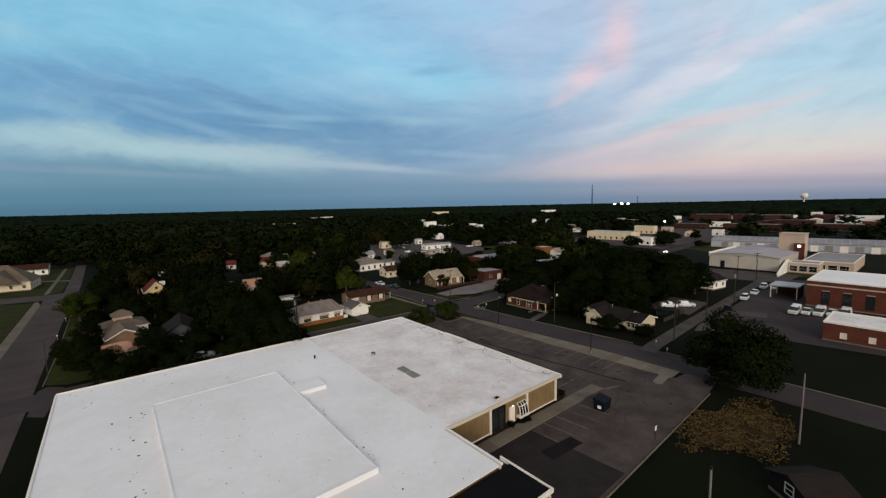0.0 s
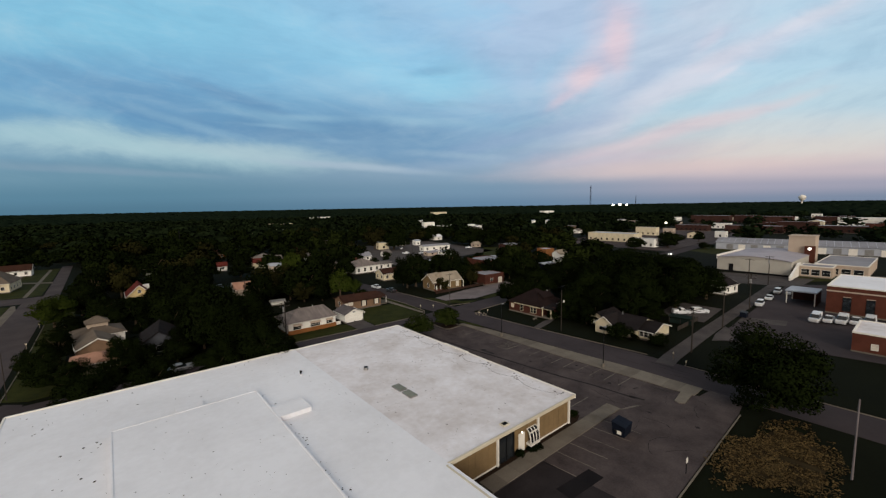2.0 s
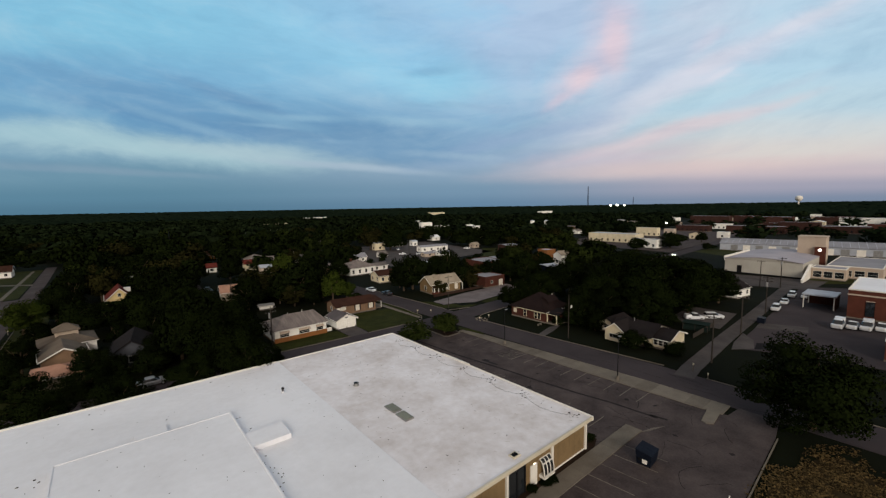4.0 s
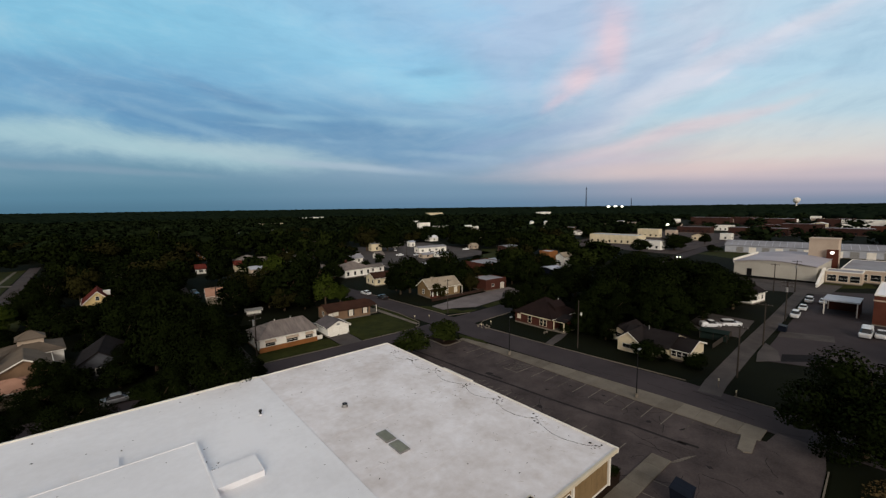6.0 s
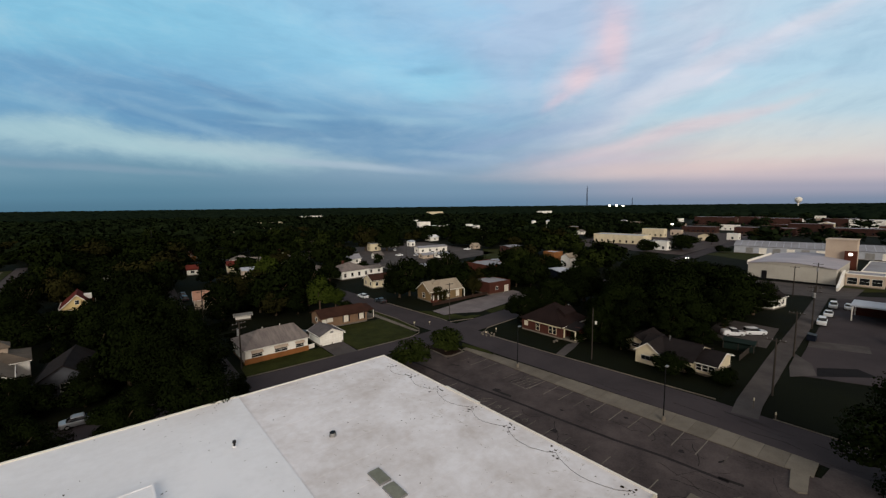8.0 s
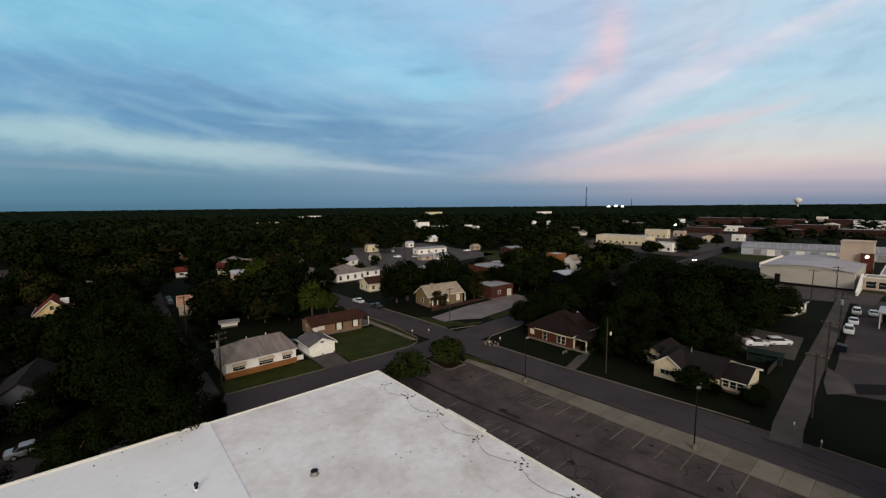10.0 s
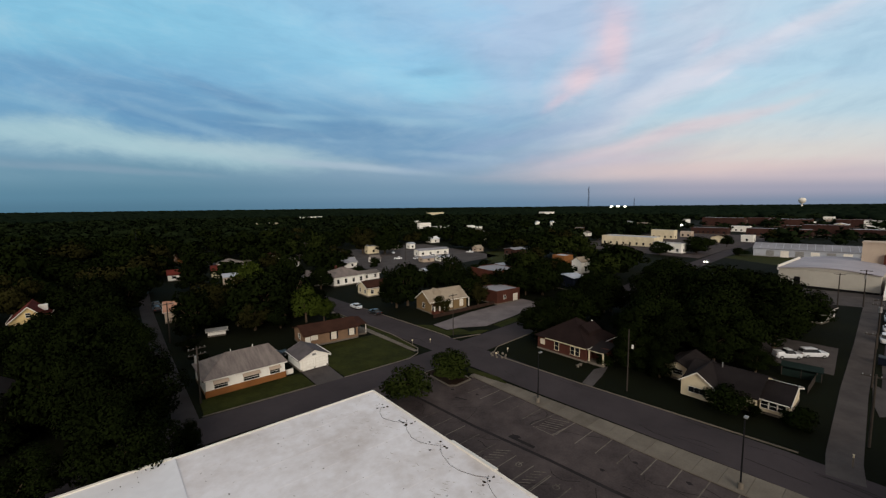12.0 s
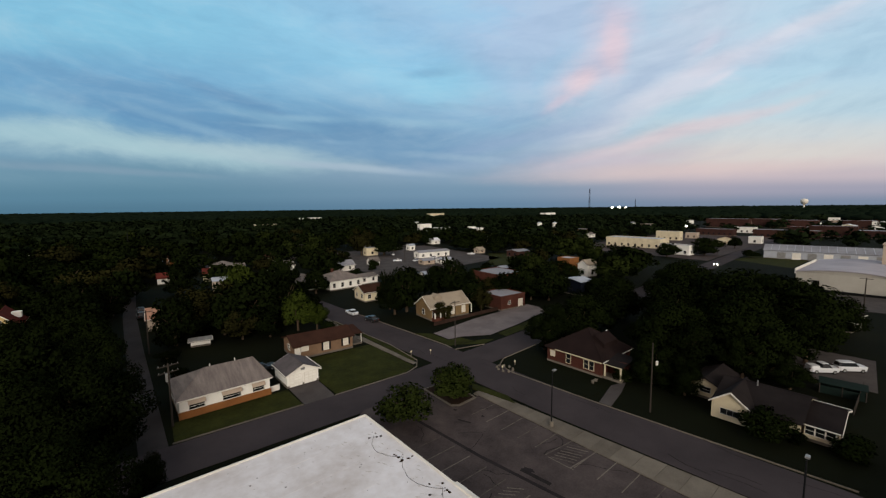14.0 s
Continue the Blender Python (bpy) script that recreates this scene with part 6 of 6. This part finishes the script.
# ---- poles, lamps, signs and small things ----
def lamp_post(x, y, h=7.6):
    p = thing("street_lamp", "slim dark car park lamp on a concrete base", "street lamp", pose(x, y, 0.05), "car park lamps")
    part("base", Mesh().tube((0, 0, 0), (0, 0, 0.75), 0.3, 0.26, 12), CONC, p)
    part("pole", Mesh().tube((0, 0, 0.75), (0, 0, h - 0.2), 0.09, 0.06), DARKMETAL, p)
    part("arm", Mesh().tube((0, 0, h - 0.25), (0.5, 0, h - 0.1), 0.04, n=6), DARKMETAL, p)
    part("head", Mesh().box(0.15, 0.7, -0.16, 0.16, h - 0.1, h + 0.04), GALV, p)


for x, y in ((20.9, -11.6), (21.3, -36.4)):
    lamp_post(x, y)


def utility_pole(x, y, h, rz=0, arms=1, lean=0.0, label="weathered wooden utility pole with a crossarm", transformer=False, thick=0.15):
    p = thing("utility_pole", label, "utility pole", pose(x, y, 0, 0, lean, rz), "utility poles")
    part("pole", Mesh().tube((0, 0, 0), (0, 0, h), thick, thick * 0.7, 10), CONC_PALE if "pale" in label else POLEWOOD, p)
    for i in range(arms):
        z = h - 0.35 - i * 0.9
        a = part("crossarm", Mesh().box(-1.25, 1.25, -0.07, 0.07, z - 0.06, z + 0.06), POLEWOOD, p)
        for s in (-1.1, -0.45, 0.45, 1.1):
            part("insulator", Mesh().tube((s, 0, z + 0.06), (s, 0, z + 0.24), 0.05, 0.03, 6), GALV, a)
    if transformer:
        part("transformer", Mesh().tube((0, 0.42, h - 2.6), (0, 0.42, h - 1.5), 0.28, n=10), GALV, p)
    return p


utility_pole(-17.0, 21.6, 8.8, 12, 2, transformer=True)
utility_pole(-16.8, 57.6, 9.0, 8, 1)
utility_pole(34.4, -18.4, 10.0, 0, 0, label="tall plain pole with a small white box", thick=0.12)
utility_pole(32.4, 20.2, 9.6, 0, 1, label="thin grey street pole at a corner", thick=0.11)
utility_pole(41.4, -44.2, 9.0, 90, 1)
utility_pole(64.2, -43.0, 8.8, 90, 1)
utility_pole(89.6, -42.1, 10.0, 90, 2, transformer=True)
utility_pole(133.4, -37, 10.5, 90, 2, transformer=True)
utility_pole(128.7, -32.3, 9.5, 90, 1)
utility_pole(12.5, -70.0, 9.0, 0, 0, 3.0, label="bare pale pole leaning beside a lawn", thick=0.11)
utility_pole(33.2, 113, 10.5, 0, 1)
utility_pole(-62.3, 20.5, 8.0, 0, 0, label="thin dark pole at a street corner", thick=0.07)
utility_pole(98, 133, 9.5, 0, 1)
utility_pole(58, 170, 10.0, 0, 1)
bx = thing("meter_box", "white box on a tall pole", "box", pose(34.5, -18.7, 0))
part("case", Mesh().box(-0.14, 0.14, -0.4, -0.17, 7.0, 7.5), TRIM, bx)
part("lid", Mesh().box(-0.16, 0.16, -0.42, -0.17, 7.5, 7.55), TRIM, bx)
sg = thing("sign_post", "short post with a small white sign", "sign", pose(0.2, -58.0, 0))
part("post", Mesh().tube((0, 0, 0), (0, 0, 1.9), 0.05), DARKMETAL, sg)
part("plate", Mesh().box(-0.22, 0.22, -0.07, -0.04, 1.35, 1.95), TRIM, sg)
wp = thing("pipe_stand", "white standpipe with a dark cap", "pipe", pose(-6.2, -66.2, 0))
part("pipe", Mesh().tube((0, 0, 0), (0, 0, 3.2), 0.11, n=10), GALV, wp)
part("cap", Mesh().tube((0, 0, 3.2), (0, 0, 3.5), 0.2, 0.12, 10), DARKMETAL, wp)
for x, y, h in ((30.0, 5.0, 0.9), (33.6, 5.2, 0.9), (21.7, 21.0, 1.3), (25.6, 19.9, 0.9), (33.0, -46.2, 1.0), (34.6, -43.4, 1.5), (-63.2, 75, 1.2), (-63.5, 54, 1.2)):
    ms = thing("marker_post", "short pale marker post at a kerb", "post", pose(x, y, 0), "marker posts")
    part("post", Mesh().tube((0, 0, 0), (0, 0, h), 0.08, n=6), CONC, ms)
    part("top", Mesh().box(-0.13, 0.13, -0.07, 0.07, h - 0.3, h + 0.03), CREAM, ms)
rk = thing("corner_stones", "low pale stones round a corner bed", "stones", pose(30.9, 5.2, 0))
for i in range(9):
    a = i * 0.7
    part("stone", Mesh().tube((1.2 * math.cos(a), 1.6 * math.sin(a), 0), (1.2 * math.cos(a), 1.6 * math.sin(a), 0.32), 0.26, 0.17, 7), CONC, rk)
dm = thing("dumpster", "navy steel dumpster with a sloped lid", "dumpster", pose(2.6, -49.4, 0.05, 0, 0, 4) @ Matrix.Diagonal((0.88, 0.88, 0.92, 1)))
part("bin", Mesh().add([(-1.15, -0.85, 0.12), (1.15, -0.85, 0.12), (1.15, 0.85, 0.12), (-1.15, 0.85, 0.12), (-1.3, -1.0, 1.55), (1.3, -1.0, 1.55), (1.3, 1.0, 1.85), (-1.3, 1.0, 1.85)],
                       [(3, 2, 1, 0), (0, 1, 5, 4), (1, 2, 6, 5), (2, 3, 7, 6), (3, 0, 4, 7), (4, 5, 6, 7)]), DUMP, dm)
for s in (-1, 1):
    part("lid", Mesh().slab([(s * 0.66 - 0.64, 1.05, 1.98), (s * 0.66 - 0.64, -1.05, 1.64), (s * 0.66 + 0.64, -1.05, 1.64), (s * 0.66 + 0.64, 1.05, 1.98)], 0.08), DUMP, dm)
    part("fork_pocket", Mesh().box(s * 1.3 - 0.1, s * 1.3 + 0.1, -0.6, 0.6, 0.7, 0.95), DARKMETAL, dm)
    part("caster", Mesh().tube((s * 0.9, -0.1, 0.08), (s * 0.9, 0.1, 0.08), 0.1, n=8), RUBBER, dm)
part("label", Mesh().box(-1.42, -1.38, -0.5, 0.1, 0.5, 1.0), TRIM, dm, "pale sticker")
db = thing("dumpster", "small dark dumpster beside an alley", "dumpster", pose(78.6, -43.6, 0.04))
part("bin", Mesh().prism([(-0.9, -0.7), (0.9, -0.7), (0.9, 0.7), (-0.9, 0.7)], 0.1, 1.3), DUMP, db)
part("lid", Mesh().slab([(-0.95, 0.75, 1.5), (-0.95, -0.75, 1.32), (0.95, -0.75, 1.32), (0.95, 0.75, 1.5)], 0.07), DARKMETAL, db)
fn = thing("fence", "low pale board fence behind a cottage", "fence", pose(0, 0, 0))
for i in range(14):
    x = 54 + i * 0.9
    part("board", Mesh().box(x, x + 0.84, -36.9, -36.84, 0.05, 1.1), POLEWOOD, fn)
tb = thing("garden_bench", "pale bench beside a brick house", "bench", pose(37.6, -8.2, 0))
part("seat", Mesh().box(-0.7, 0.7, -0.22, 0.22, 0.4, 0.47), CONC, tb)
for s in (-0.5, 0.5):
    part("leg", Mesh().box(s - 0.1, s + 0.1, -0.18, 0.18, 0, 0.4), CONC, tb)

# distant masts, tanks, lit lamps
def lattice_mast(x, y, h, w, label):
    p = thing("mast", label, "mast", pose(x, y, 0))
    for i in range(3):
        a = i * 2.094
        part("leg", Mesh().tube((w * math.cos(a), w * math.sin(a), 0), (w * 0.5 * math.cos(a), w * 0.5 * math.sin(a), h), w * 0.32, w * 0.25, 6), DARKMETAL, p)
    for k in range(8):
        z0, z1 = h * k / 8, h * (k + 1) / 8
        a, b = k * 2.094, (k + 1) * 2.094
        part("brace", Mesh().tube((w * 0.8 * math.cos(a), w * 0.8 * math.sin(a), z0), (w * 0.7 * math.cos(b), w * 0.7 * math.sin(b), z1), w * 0.16, n=5), DARKMETAL, p)
    part("aerial", Mesh().tube((0, 0, h), (0, 0, h * 1.06), w * 0.2, n=5), DARKMETAL, p)


lattice_mast(MAST[0], MAST[1], MAST[2], 4.2, "tall dark lattice radio mast on the horizon")
lattice_mast(2135, 954, 58, 2.2, "slim lattice mast on the horizon")
lattice_mast(-11.5, 239, 16.5, 0.25, "slim grey mast above trees")
wtw = thing("water_tower", "white water tower on the horizon", "water tower", pose(WTOWER[0], WTOWER[1], 0))
tank = Mesh()
prof = [(2, 22), (9, 27), (13, 33), (14, 39), (12.5, 44), (8, 47.5), (2, 49)]
vs = [(r * math.cos(2 * math.pi * i / 20), r * math.sin(2 * math.pi * i / 20), z) for r, z in prof for i in range(20)]
fs = [(k * 20 + i, k * 20 + (i + 1) % 20, (k + 1) * 20 + (i + 1) % 20, (k + 1) * 20 + i) for k in range(len(prof) - 1) for i in range(20)] + [tuple(range(120, 140)), tuple(range(20))[::-1]]
part("tank", tank.add(vs, fs), TRIM, wtw)
part("stem", Mesh().tube((0, 0, 0), (0, 0, 24), 4, 2.4, 14), TRIM, wtw)
for x, y in ((337.4, 226), (347.4, 214)):
    tk = thing("storage_tank", "tall white storage tank", "tank", pose(x, y, 0), "storage tanks")
    part("shell", Mesh().tube((0, 0, 0), (0, 0, 11), 2.5, n=18), WHITE, tk)
    part("cap", Mesh().tube((0, 0, 11), (0, 0, 12), 2.6, 0.6, 18), METALROOF, tk)


def lit_lamp(x, y, z, r, label="lit street light or far horizon light"):
    p = thing("street_lamp", label, "street lamp", pose(x, y, 0), "lit lamps")
    part("pole", Mesh().tube((0, 0, 0), (0, 0, z), max(0.05, r * 0.12), n=6), DARKMETAL, p)
    part("lamp", Mesh().tube((0, 0, z), (0, 0, z + r), r, r * 0.6, 10), HEADLAMP, p)


for x, y, z, r in LAMPS:
    lit_lamp(x, y, z, r)

# ---- trees ----
def crown_arrays(seed, n, size, lobes, flat=0.86):
    """A crown one unit high and about one wide: leaf clumps on uneven lobes, with gaps. Corners and leaf normals."""
    rs = np.random.RandomState(seed)
    c = rs.normal(0, 1, (lobes, 3))
    c /= np.linalg.norm(c, axis=1)[:, None]
    c *= rs.uniform(0.12, 0.35, (lobes, 1))
    c[:, 2] = c[:, 2] * 1.1 - 0.02
    rad = rs.uniform(0.55, 1.15, lobes) * 0.92 / math.sqrt(lobes)
    pick = rs.choice(lobes, n, p=rad ** 2 / (rad ** 2).sum())
    d = rs.normal(0, 1, (n, 3))
    d /= np.linalg.norm(d, axis=1)[:, None]
    d[:, 2] = np.abs(d[:, 2]) * 0.3 + d[:, 2] * 0.7
    p = c[pick] + d * (rad[pick] * rs.uniform(0.62, 1.06, n))[:, None]
    out = p / np.maximum(np.linalg.norm(p, axis=1), 0.05)[:, None]
    p[:, 2] = p[:, 2] * flat + 0.47
    soft = 0.9 * d + 0.35 * out + rs.normal(0, 0.15, (n, 3)) + np.array((0, 0, 0.1))
    soft /= np.linalg.norm(soft, axis=1)[:, None]
    nrm = d + rs.normal(0, 0.55, (n, 3))
    nrm /= np.linalg.norm(nrm, axis=1)[:, None]
    nrm *= np.where((nrm * soft).sum(1) < 0, -1.0, 1.0)[:, None]
    a = np.cross(nrm, rs.normal(0, 1, (n, 3)))
    a /= np.linalg.norm(a, axis=1)[:, None]
    b = np.cross(nrm, a)
    s = size * rs.uniform(0.6, 1.35, n)[:, None]
    q = np.stack([p + a * s, p + b * s * 0.7 + nrm * s * 0.25, p - a * s, p - b * s * 0.7 + nrm * s * 0.15], 1).reshape(-1, 3)
    return q, np.repeat(soft, 4, 0)


def leaf_mesh(name, q, soft, material):
    me = bpy.data.meshes.new(name)
    me.from_pydata(q.tolist(), [], np.arange(len(q)).reshape(-1, 4).tolist())
    me.shade_smooth()
    me.normals_split_custom_set_from_vertices(soft.tolist())
    me.materials.append(material)
    return me


def stand(crowns, spots):
    """Crowns set down at (x, y, width, height, turn) and joined: corners and leaf normals."""
    qs, ns = [], []
    for i, (x, y, w, h, ang) in enumerate(spots):
        (q, m), ca, sa = crowns[i % len(crowns)], math.cos(ang), math.sin(ang)
        qs.append(np.stack([x + w * (q[:, 0] * ca - q[:, 1] * sa), y + w * (q[:, 0] * sa + q[:, 1] * ca), q[:, 2] * h], 1))
        ns.append(np.stack([m[:, 0] * ca - m[:, 1] * sa, m[:, 0] * sa + m[:, 1] * ca, m[:, 2]], 1))
    return np.concatenate(qs), np.concatenate(ns)


def trunk_mesh(seed):
    rs = random.Random(seed)
    m = Mesh().tube((0, 0, 0), (0.01, 0, 0.3), 0.030, 0.022, 9)
    for i in range(6):
        a, z = i * 1.05 + rs.uniform(-0.3, 0.3), rs.uniform(0.2, 0.3)
        p1 = (0.09 * math.cos(a), 0.09 * math.sin(a), z + rs.uniform(0.12, 0.2))
        p2 = (0.18 * math.cos(a + 0.3), 0.18 * math.sin(a + 0.3), p1[2] + rs.uniform(0.08, 0.16))
        m.tube((0.008, 0, z), p1, 0.015, 0.009, 6).tube(p1, p2, 0.009, 0.004, 5)
    m.tube((0.01, 0, 0.3), (0.02, 0.02, 0.58), 0.02, 0.008, 7)
    me = m.data("trunk")
    me.materials.append(BARK)
    return me


TRUNKS = [trunk_mesh(i) for i in range(3)]
CROWNS = {}


def crown(level, leaf, k):
    key = (level, leaf.name, k)
    if key not in CROWNS:
        n, size, lobes = {"close": (26000, 0.0095, 48), "near": (14000, 0.0135, 38), "mid": (4200, 0.024, 26), "bush": (3600, 0.026, 20)}[level]
        CROWNS[key] = leaf_mesh("crown", *crown_arrays(100 + len(CROWNS), n, size, lobes), leaf)
    return CROWNS[key]


tree_rnd = random.Random(21)
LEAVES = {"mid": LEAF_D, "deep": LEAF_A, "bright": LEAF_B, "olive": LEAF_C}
LEAF_WORD = {"mid": "green", "deep": "dark green", "bright": "bright green", "olive": "olive green"}


def tree(x, y, h, w, leaf="deep", level="near"):
    sink = 0.16 if level == "close" else 0.06
    t = thing("tree", f"broad leafy {LEAF_WORD[leaf]} tree on grass", "tree", pose(x, y, -sink * h, 0, 0, tree_rnd.uniform(0, 360)) @ Matrix.Diagonal((w, w, h * (1 + sink), 1)), "trees")
    part("trunk", TRUNKS[tree_rnd.randrange(3)], BARK, t)
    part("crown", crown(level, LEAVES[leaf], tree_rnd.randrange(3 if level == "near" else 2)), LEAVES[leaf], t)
    return t


def bush(x, y, h, w, leaf="deep", z=0.0):
    t = thing("bush", f"rounded leafy {LEAF_WORD[leaf]} bush", "bush", pose(x, y, z - 0.12 * h, 0, 0, tree_rnd.uniform(0, 360)) @ Matrix.Diagonal((w, w, h, 1)), "bushes")
    part("stem", TRUNKS[0], BARK, t)
    part("leaves", crown("bush", LEAVES[leaf], tree_rnd.randrange(2)), LEAVES[leaf], t)


placed_close = []
for group in (TREES_WEST, TREES_EAST, TREES_NORTH, TREES_PAD, TREES_COURT):
    for x, y, h, w, *leaf in group:
        tree(x, y, h, w, *(leaf or ["deep"]), level="close" if math.hypot(x + 12, y + 30) < 62 and len(placed_close) < 16 and not placed_close.append(x) else "near")
for group in (TREES_MID, TREES_TOWN, TREES_LANE, TREES_YARD):
    for x, y, h, w, *leaf in group:
        tree(x, y, h, w, *(leaf or ["deep"]), level="mid")
for args in BUSHES:
    bush(*args)

# scattered trees of the middle distance
KEEP = [(-56, -36, 10, 100), (-74, -60.5, -200, 226), (-23, -15, 10, 115), (19, 35, -200, 130), (-60, 1, -62, 8), (-120, 70, 7, 17.5), (-2, 25, -64, 9), (34, 62, -80, 20),
        (50, 160, -85, -33), (62, 112, -33, 12), (120, 275, -90, 14), (30, 76, 14, 36), (-19, 22, 17, 47), (74, 150, 86, 205), (215, 345, 30, 112), (30, 52, 62, 108), (-98, -66, 100, 215), (-150, -62, -40, 105)]
SPOTS = [(o.location.x, o.location.y) for o in scene.objects if o.parent is None and o.name.split(".")[0] in ("house", "building", "hall", "shed")]
SPOTS += [(x + 9 * (-40 - x) / math.hypot(x + 40, y + 62), y + 9 * (-62 - y) / math.hypot(x + 40, y + 62)) for x, y in SPOTS]
placed = [(x, y) for x, y, *rest in TREES_MID + TREES_TOWN + TREES_LANE + TREES_COURT]


# open ground in town: bearing from, to (degrees clockwise from +y), nearest and farthest distance from (-40, -62)
OPEN = [(8.3, 11.9, 108, 235), (11.9, 14.8, 150, 240), (14.3, 16.1, 128, 150), (28.8, 41.8, 118, 330), (41.8, 47.0, 150, 250), (52.5, 58.3, 120, 215), (58.4, 69.7, 225, 430), (69.7, 87.8, 215, 900)]


def in_open(x, y):
    bearing, far = np.degrees(np.arctan2(x + 40, y + 62)), np.hypot(x + 40, y + 62)
    return sum(((bearing > a) & (bearing < b) & (far > p) & (far < q)) * 1 for a, b, p, q in OPEN) > 0


def free(x, y, r, houses):
    if in_open(x, y):
        return False
    if any(a - r * 0.3 < x < b + r * 0.3 and c - r * 0.3 < y < d + r * 0.3 for a, b, c, d in KEEP):
        return False
    if abs(y - (12 + 0.062 * x)) < 7 and x < 300 or abs(x - (27 - 0.028 * y)) < 7.5:
        return False
    return all((x - a) ** 2 + (y - b) ** 2 > houses ** 2 for a, b in SPOTS)


def scatter(r0, r1, want):
    out = []
    for i in range(6000):
        r, a = math.sqrt(tree_rnd.uniform(r0 ** 2, r1 ** 2)), math.radians(tree_rnd.uniform(-14, 84))
        x, y = -40 + r * math.sin(a), -62 + r * math.cos(a)
        w = tree_rnd.uniform(9.5, 16)
        if not free(x, y, w, 6.5) or any((x - p) ** 2 + (y - q) ** 2 < (0.5 * w) ** 2 for p, q in placed) or y < 17 and x < 40:
            continue
        if x > 150 and y < 120 and tree_rnd.random() < 0.5:
            continue
        placed.append((x, y))
        tall = tree_rnd.choice((0.8, 1.0, 1.0, 1.3, 1.5))
        out.append((x, y, tree_rnd.uniform(8.5, 11.5) * tall, w * (0.6 + 0.4 * tall)))
        if len(out) >= want:
            break
    return out


for x, y, hgt, w in scatter(50, 175, 100):
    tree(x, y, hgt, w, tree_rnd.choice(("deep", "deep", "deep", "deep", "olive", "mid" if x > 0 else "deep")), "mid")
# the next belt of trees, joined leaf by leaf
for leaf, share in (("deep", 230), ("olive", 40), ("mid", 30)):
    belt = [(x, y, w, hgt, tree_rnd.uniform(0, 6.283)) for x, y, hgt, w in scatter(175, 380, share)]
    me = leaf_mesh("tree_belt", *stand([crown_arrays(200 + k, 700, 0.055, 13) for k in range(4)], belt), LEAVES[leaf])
    tagged(new("tree_belt", me), f"belt of {LEAF_WORD[leaf]} trees between houses", "trees", kind="stuff")

# far woods, too many to count
wr = np.random.RandomState(5)


def woods(name, n, r0, r1, rad, hgt, keepout, fine=2):
    r = np.sqrt(wr.uniform(r0 ** 2, r1 ** 2, n * 2))
    a = np.radians(wr.uniform(-18, 92, n * 2))
    x, y = -40 + r * np.sin(a), -62 + r * np.cos(a)
    ok = np.ones(len(x), bool)
    for x0, x1, y0, y1 in keepout:
        ok &= ~((x > x0) & (x < x1) & (y > y0) & (y < y1))
    for o in scene.objects:
        if o.parent is None and o.name.split(".")[0] in ("building", "house") and r0 - 60 < math.hypot(o.location.x + 40, o.location.y + 62) < r1 + 60:
            toward = Vector((-40 - o.location.x, -62 - o.location.y)).normalized()
            for k in (0, 12, 26, 42):
                ok &= (x - o.location.x - toward.x * k) ** 2 + (y - o.location.y - toward.y * k) ** 2 > 15 ** 2
    x, y = x[ok][:n], y[ok][:n]
    n = len(x)
    ico = bmesh.new()
    bmesh.ops.create_icosphere(ico, subdivisions=fine, radius=1.0)
    base = np.array([v.co[:] for v in ico.verts])
    tri = np.array([[v.index for v in f.verts] for f in ico.faces])
    ico.free()
    k = len(base)
    sc = np.stack([wr.uniform(*rad, n), wr.uniform(*rad, n), wr.uniform(*hgt, n)], 1)
    jit = wr.uniform(0.72, 1.25, (n, k, 1))
    v = base[None] * jit * sc[:, None]
    v[:, :, 0] += x[:, None]
    v[:, :, 1] += y[:, None]
    v[:, :, 2] += sc[:, None, 2] * 0.85
    f = (tri[None] + (np.arange(n) * k)[:, None, None]).reshape(-1, 3)
    me = bpy.data.meshes.new(name)
    me.from_pydata(v.reshape(-1, 3).tolist(), [], f.tolist())
    me.shade_smooth()
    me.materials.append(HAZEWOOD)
    return tagged(new(name, me), "dark green woods stretching to the horizon", "woods", kind="stuff")


def leafy_woods(n, r0, r1, keepout):
    r = np.sqrt(wr.uniform(r0 ** 2, r1 ** 2, n * 2))
    a = np.radians(wr.uniform(-18, 92, n * 2))
    x, y = -40 + r * np.sin(a), -62 + r * np.cos(a)
    ok = np.ones(len(x), bool)
    ok &= ~in_open(x, y) | (wr.uniform(0, 1, len(x)) < 0.1)
    for x0, x1, y0, y1 in keepout:
        ok &= ~((x > x0) & (x < x1) & (y > y0) & (y < y1))
    for o in scene.objects:
        if o.parent is None and o.name.split(".")[0] in ("building", "house"):
            toward = Vector((-40 - o.location.x, -62 - o.location.y)).normalized()
            for k in (0, 12, 26):
                ok &= (x - o.location.x - toward.x * k) ** 2 + (y - o.location.y - toward.y * k) ** 2 > 13 ** 2
    spots = []
    for tx, ty in zip(x[ok][:n], y[ok][:n]):
        big = wr.choice((0.75, 1.0, 1.0, 1.35))
        spots.append((tx, ty, wr.uniform(12, 20) * big, wr.uniform(8.5, 11.5) * big, wr.uniform(0, 6.283)))
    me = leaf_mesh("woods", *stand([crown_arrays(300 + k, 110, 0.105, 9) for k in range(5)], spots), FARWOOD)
    tagged(new("woods", me), "dark green woods stretching to the horizon", "woods", kind="stuff")


leafy_woods(3600, 340, 900, [(215, 430, 28, 125), (120, 300, -90, 20)])
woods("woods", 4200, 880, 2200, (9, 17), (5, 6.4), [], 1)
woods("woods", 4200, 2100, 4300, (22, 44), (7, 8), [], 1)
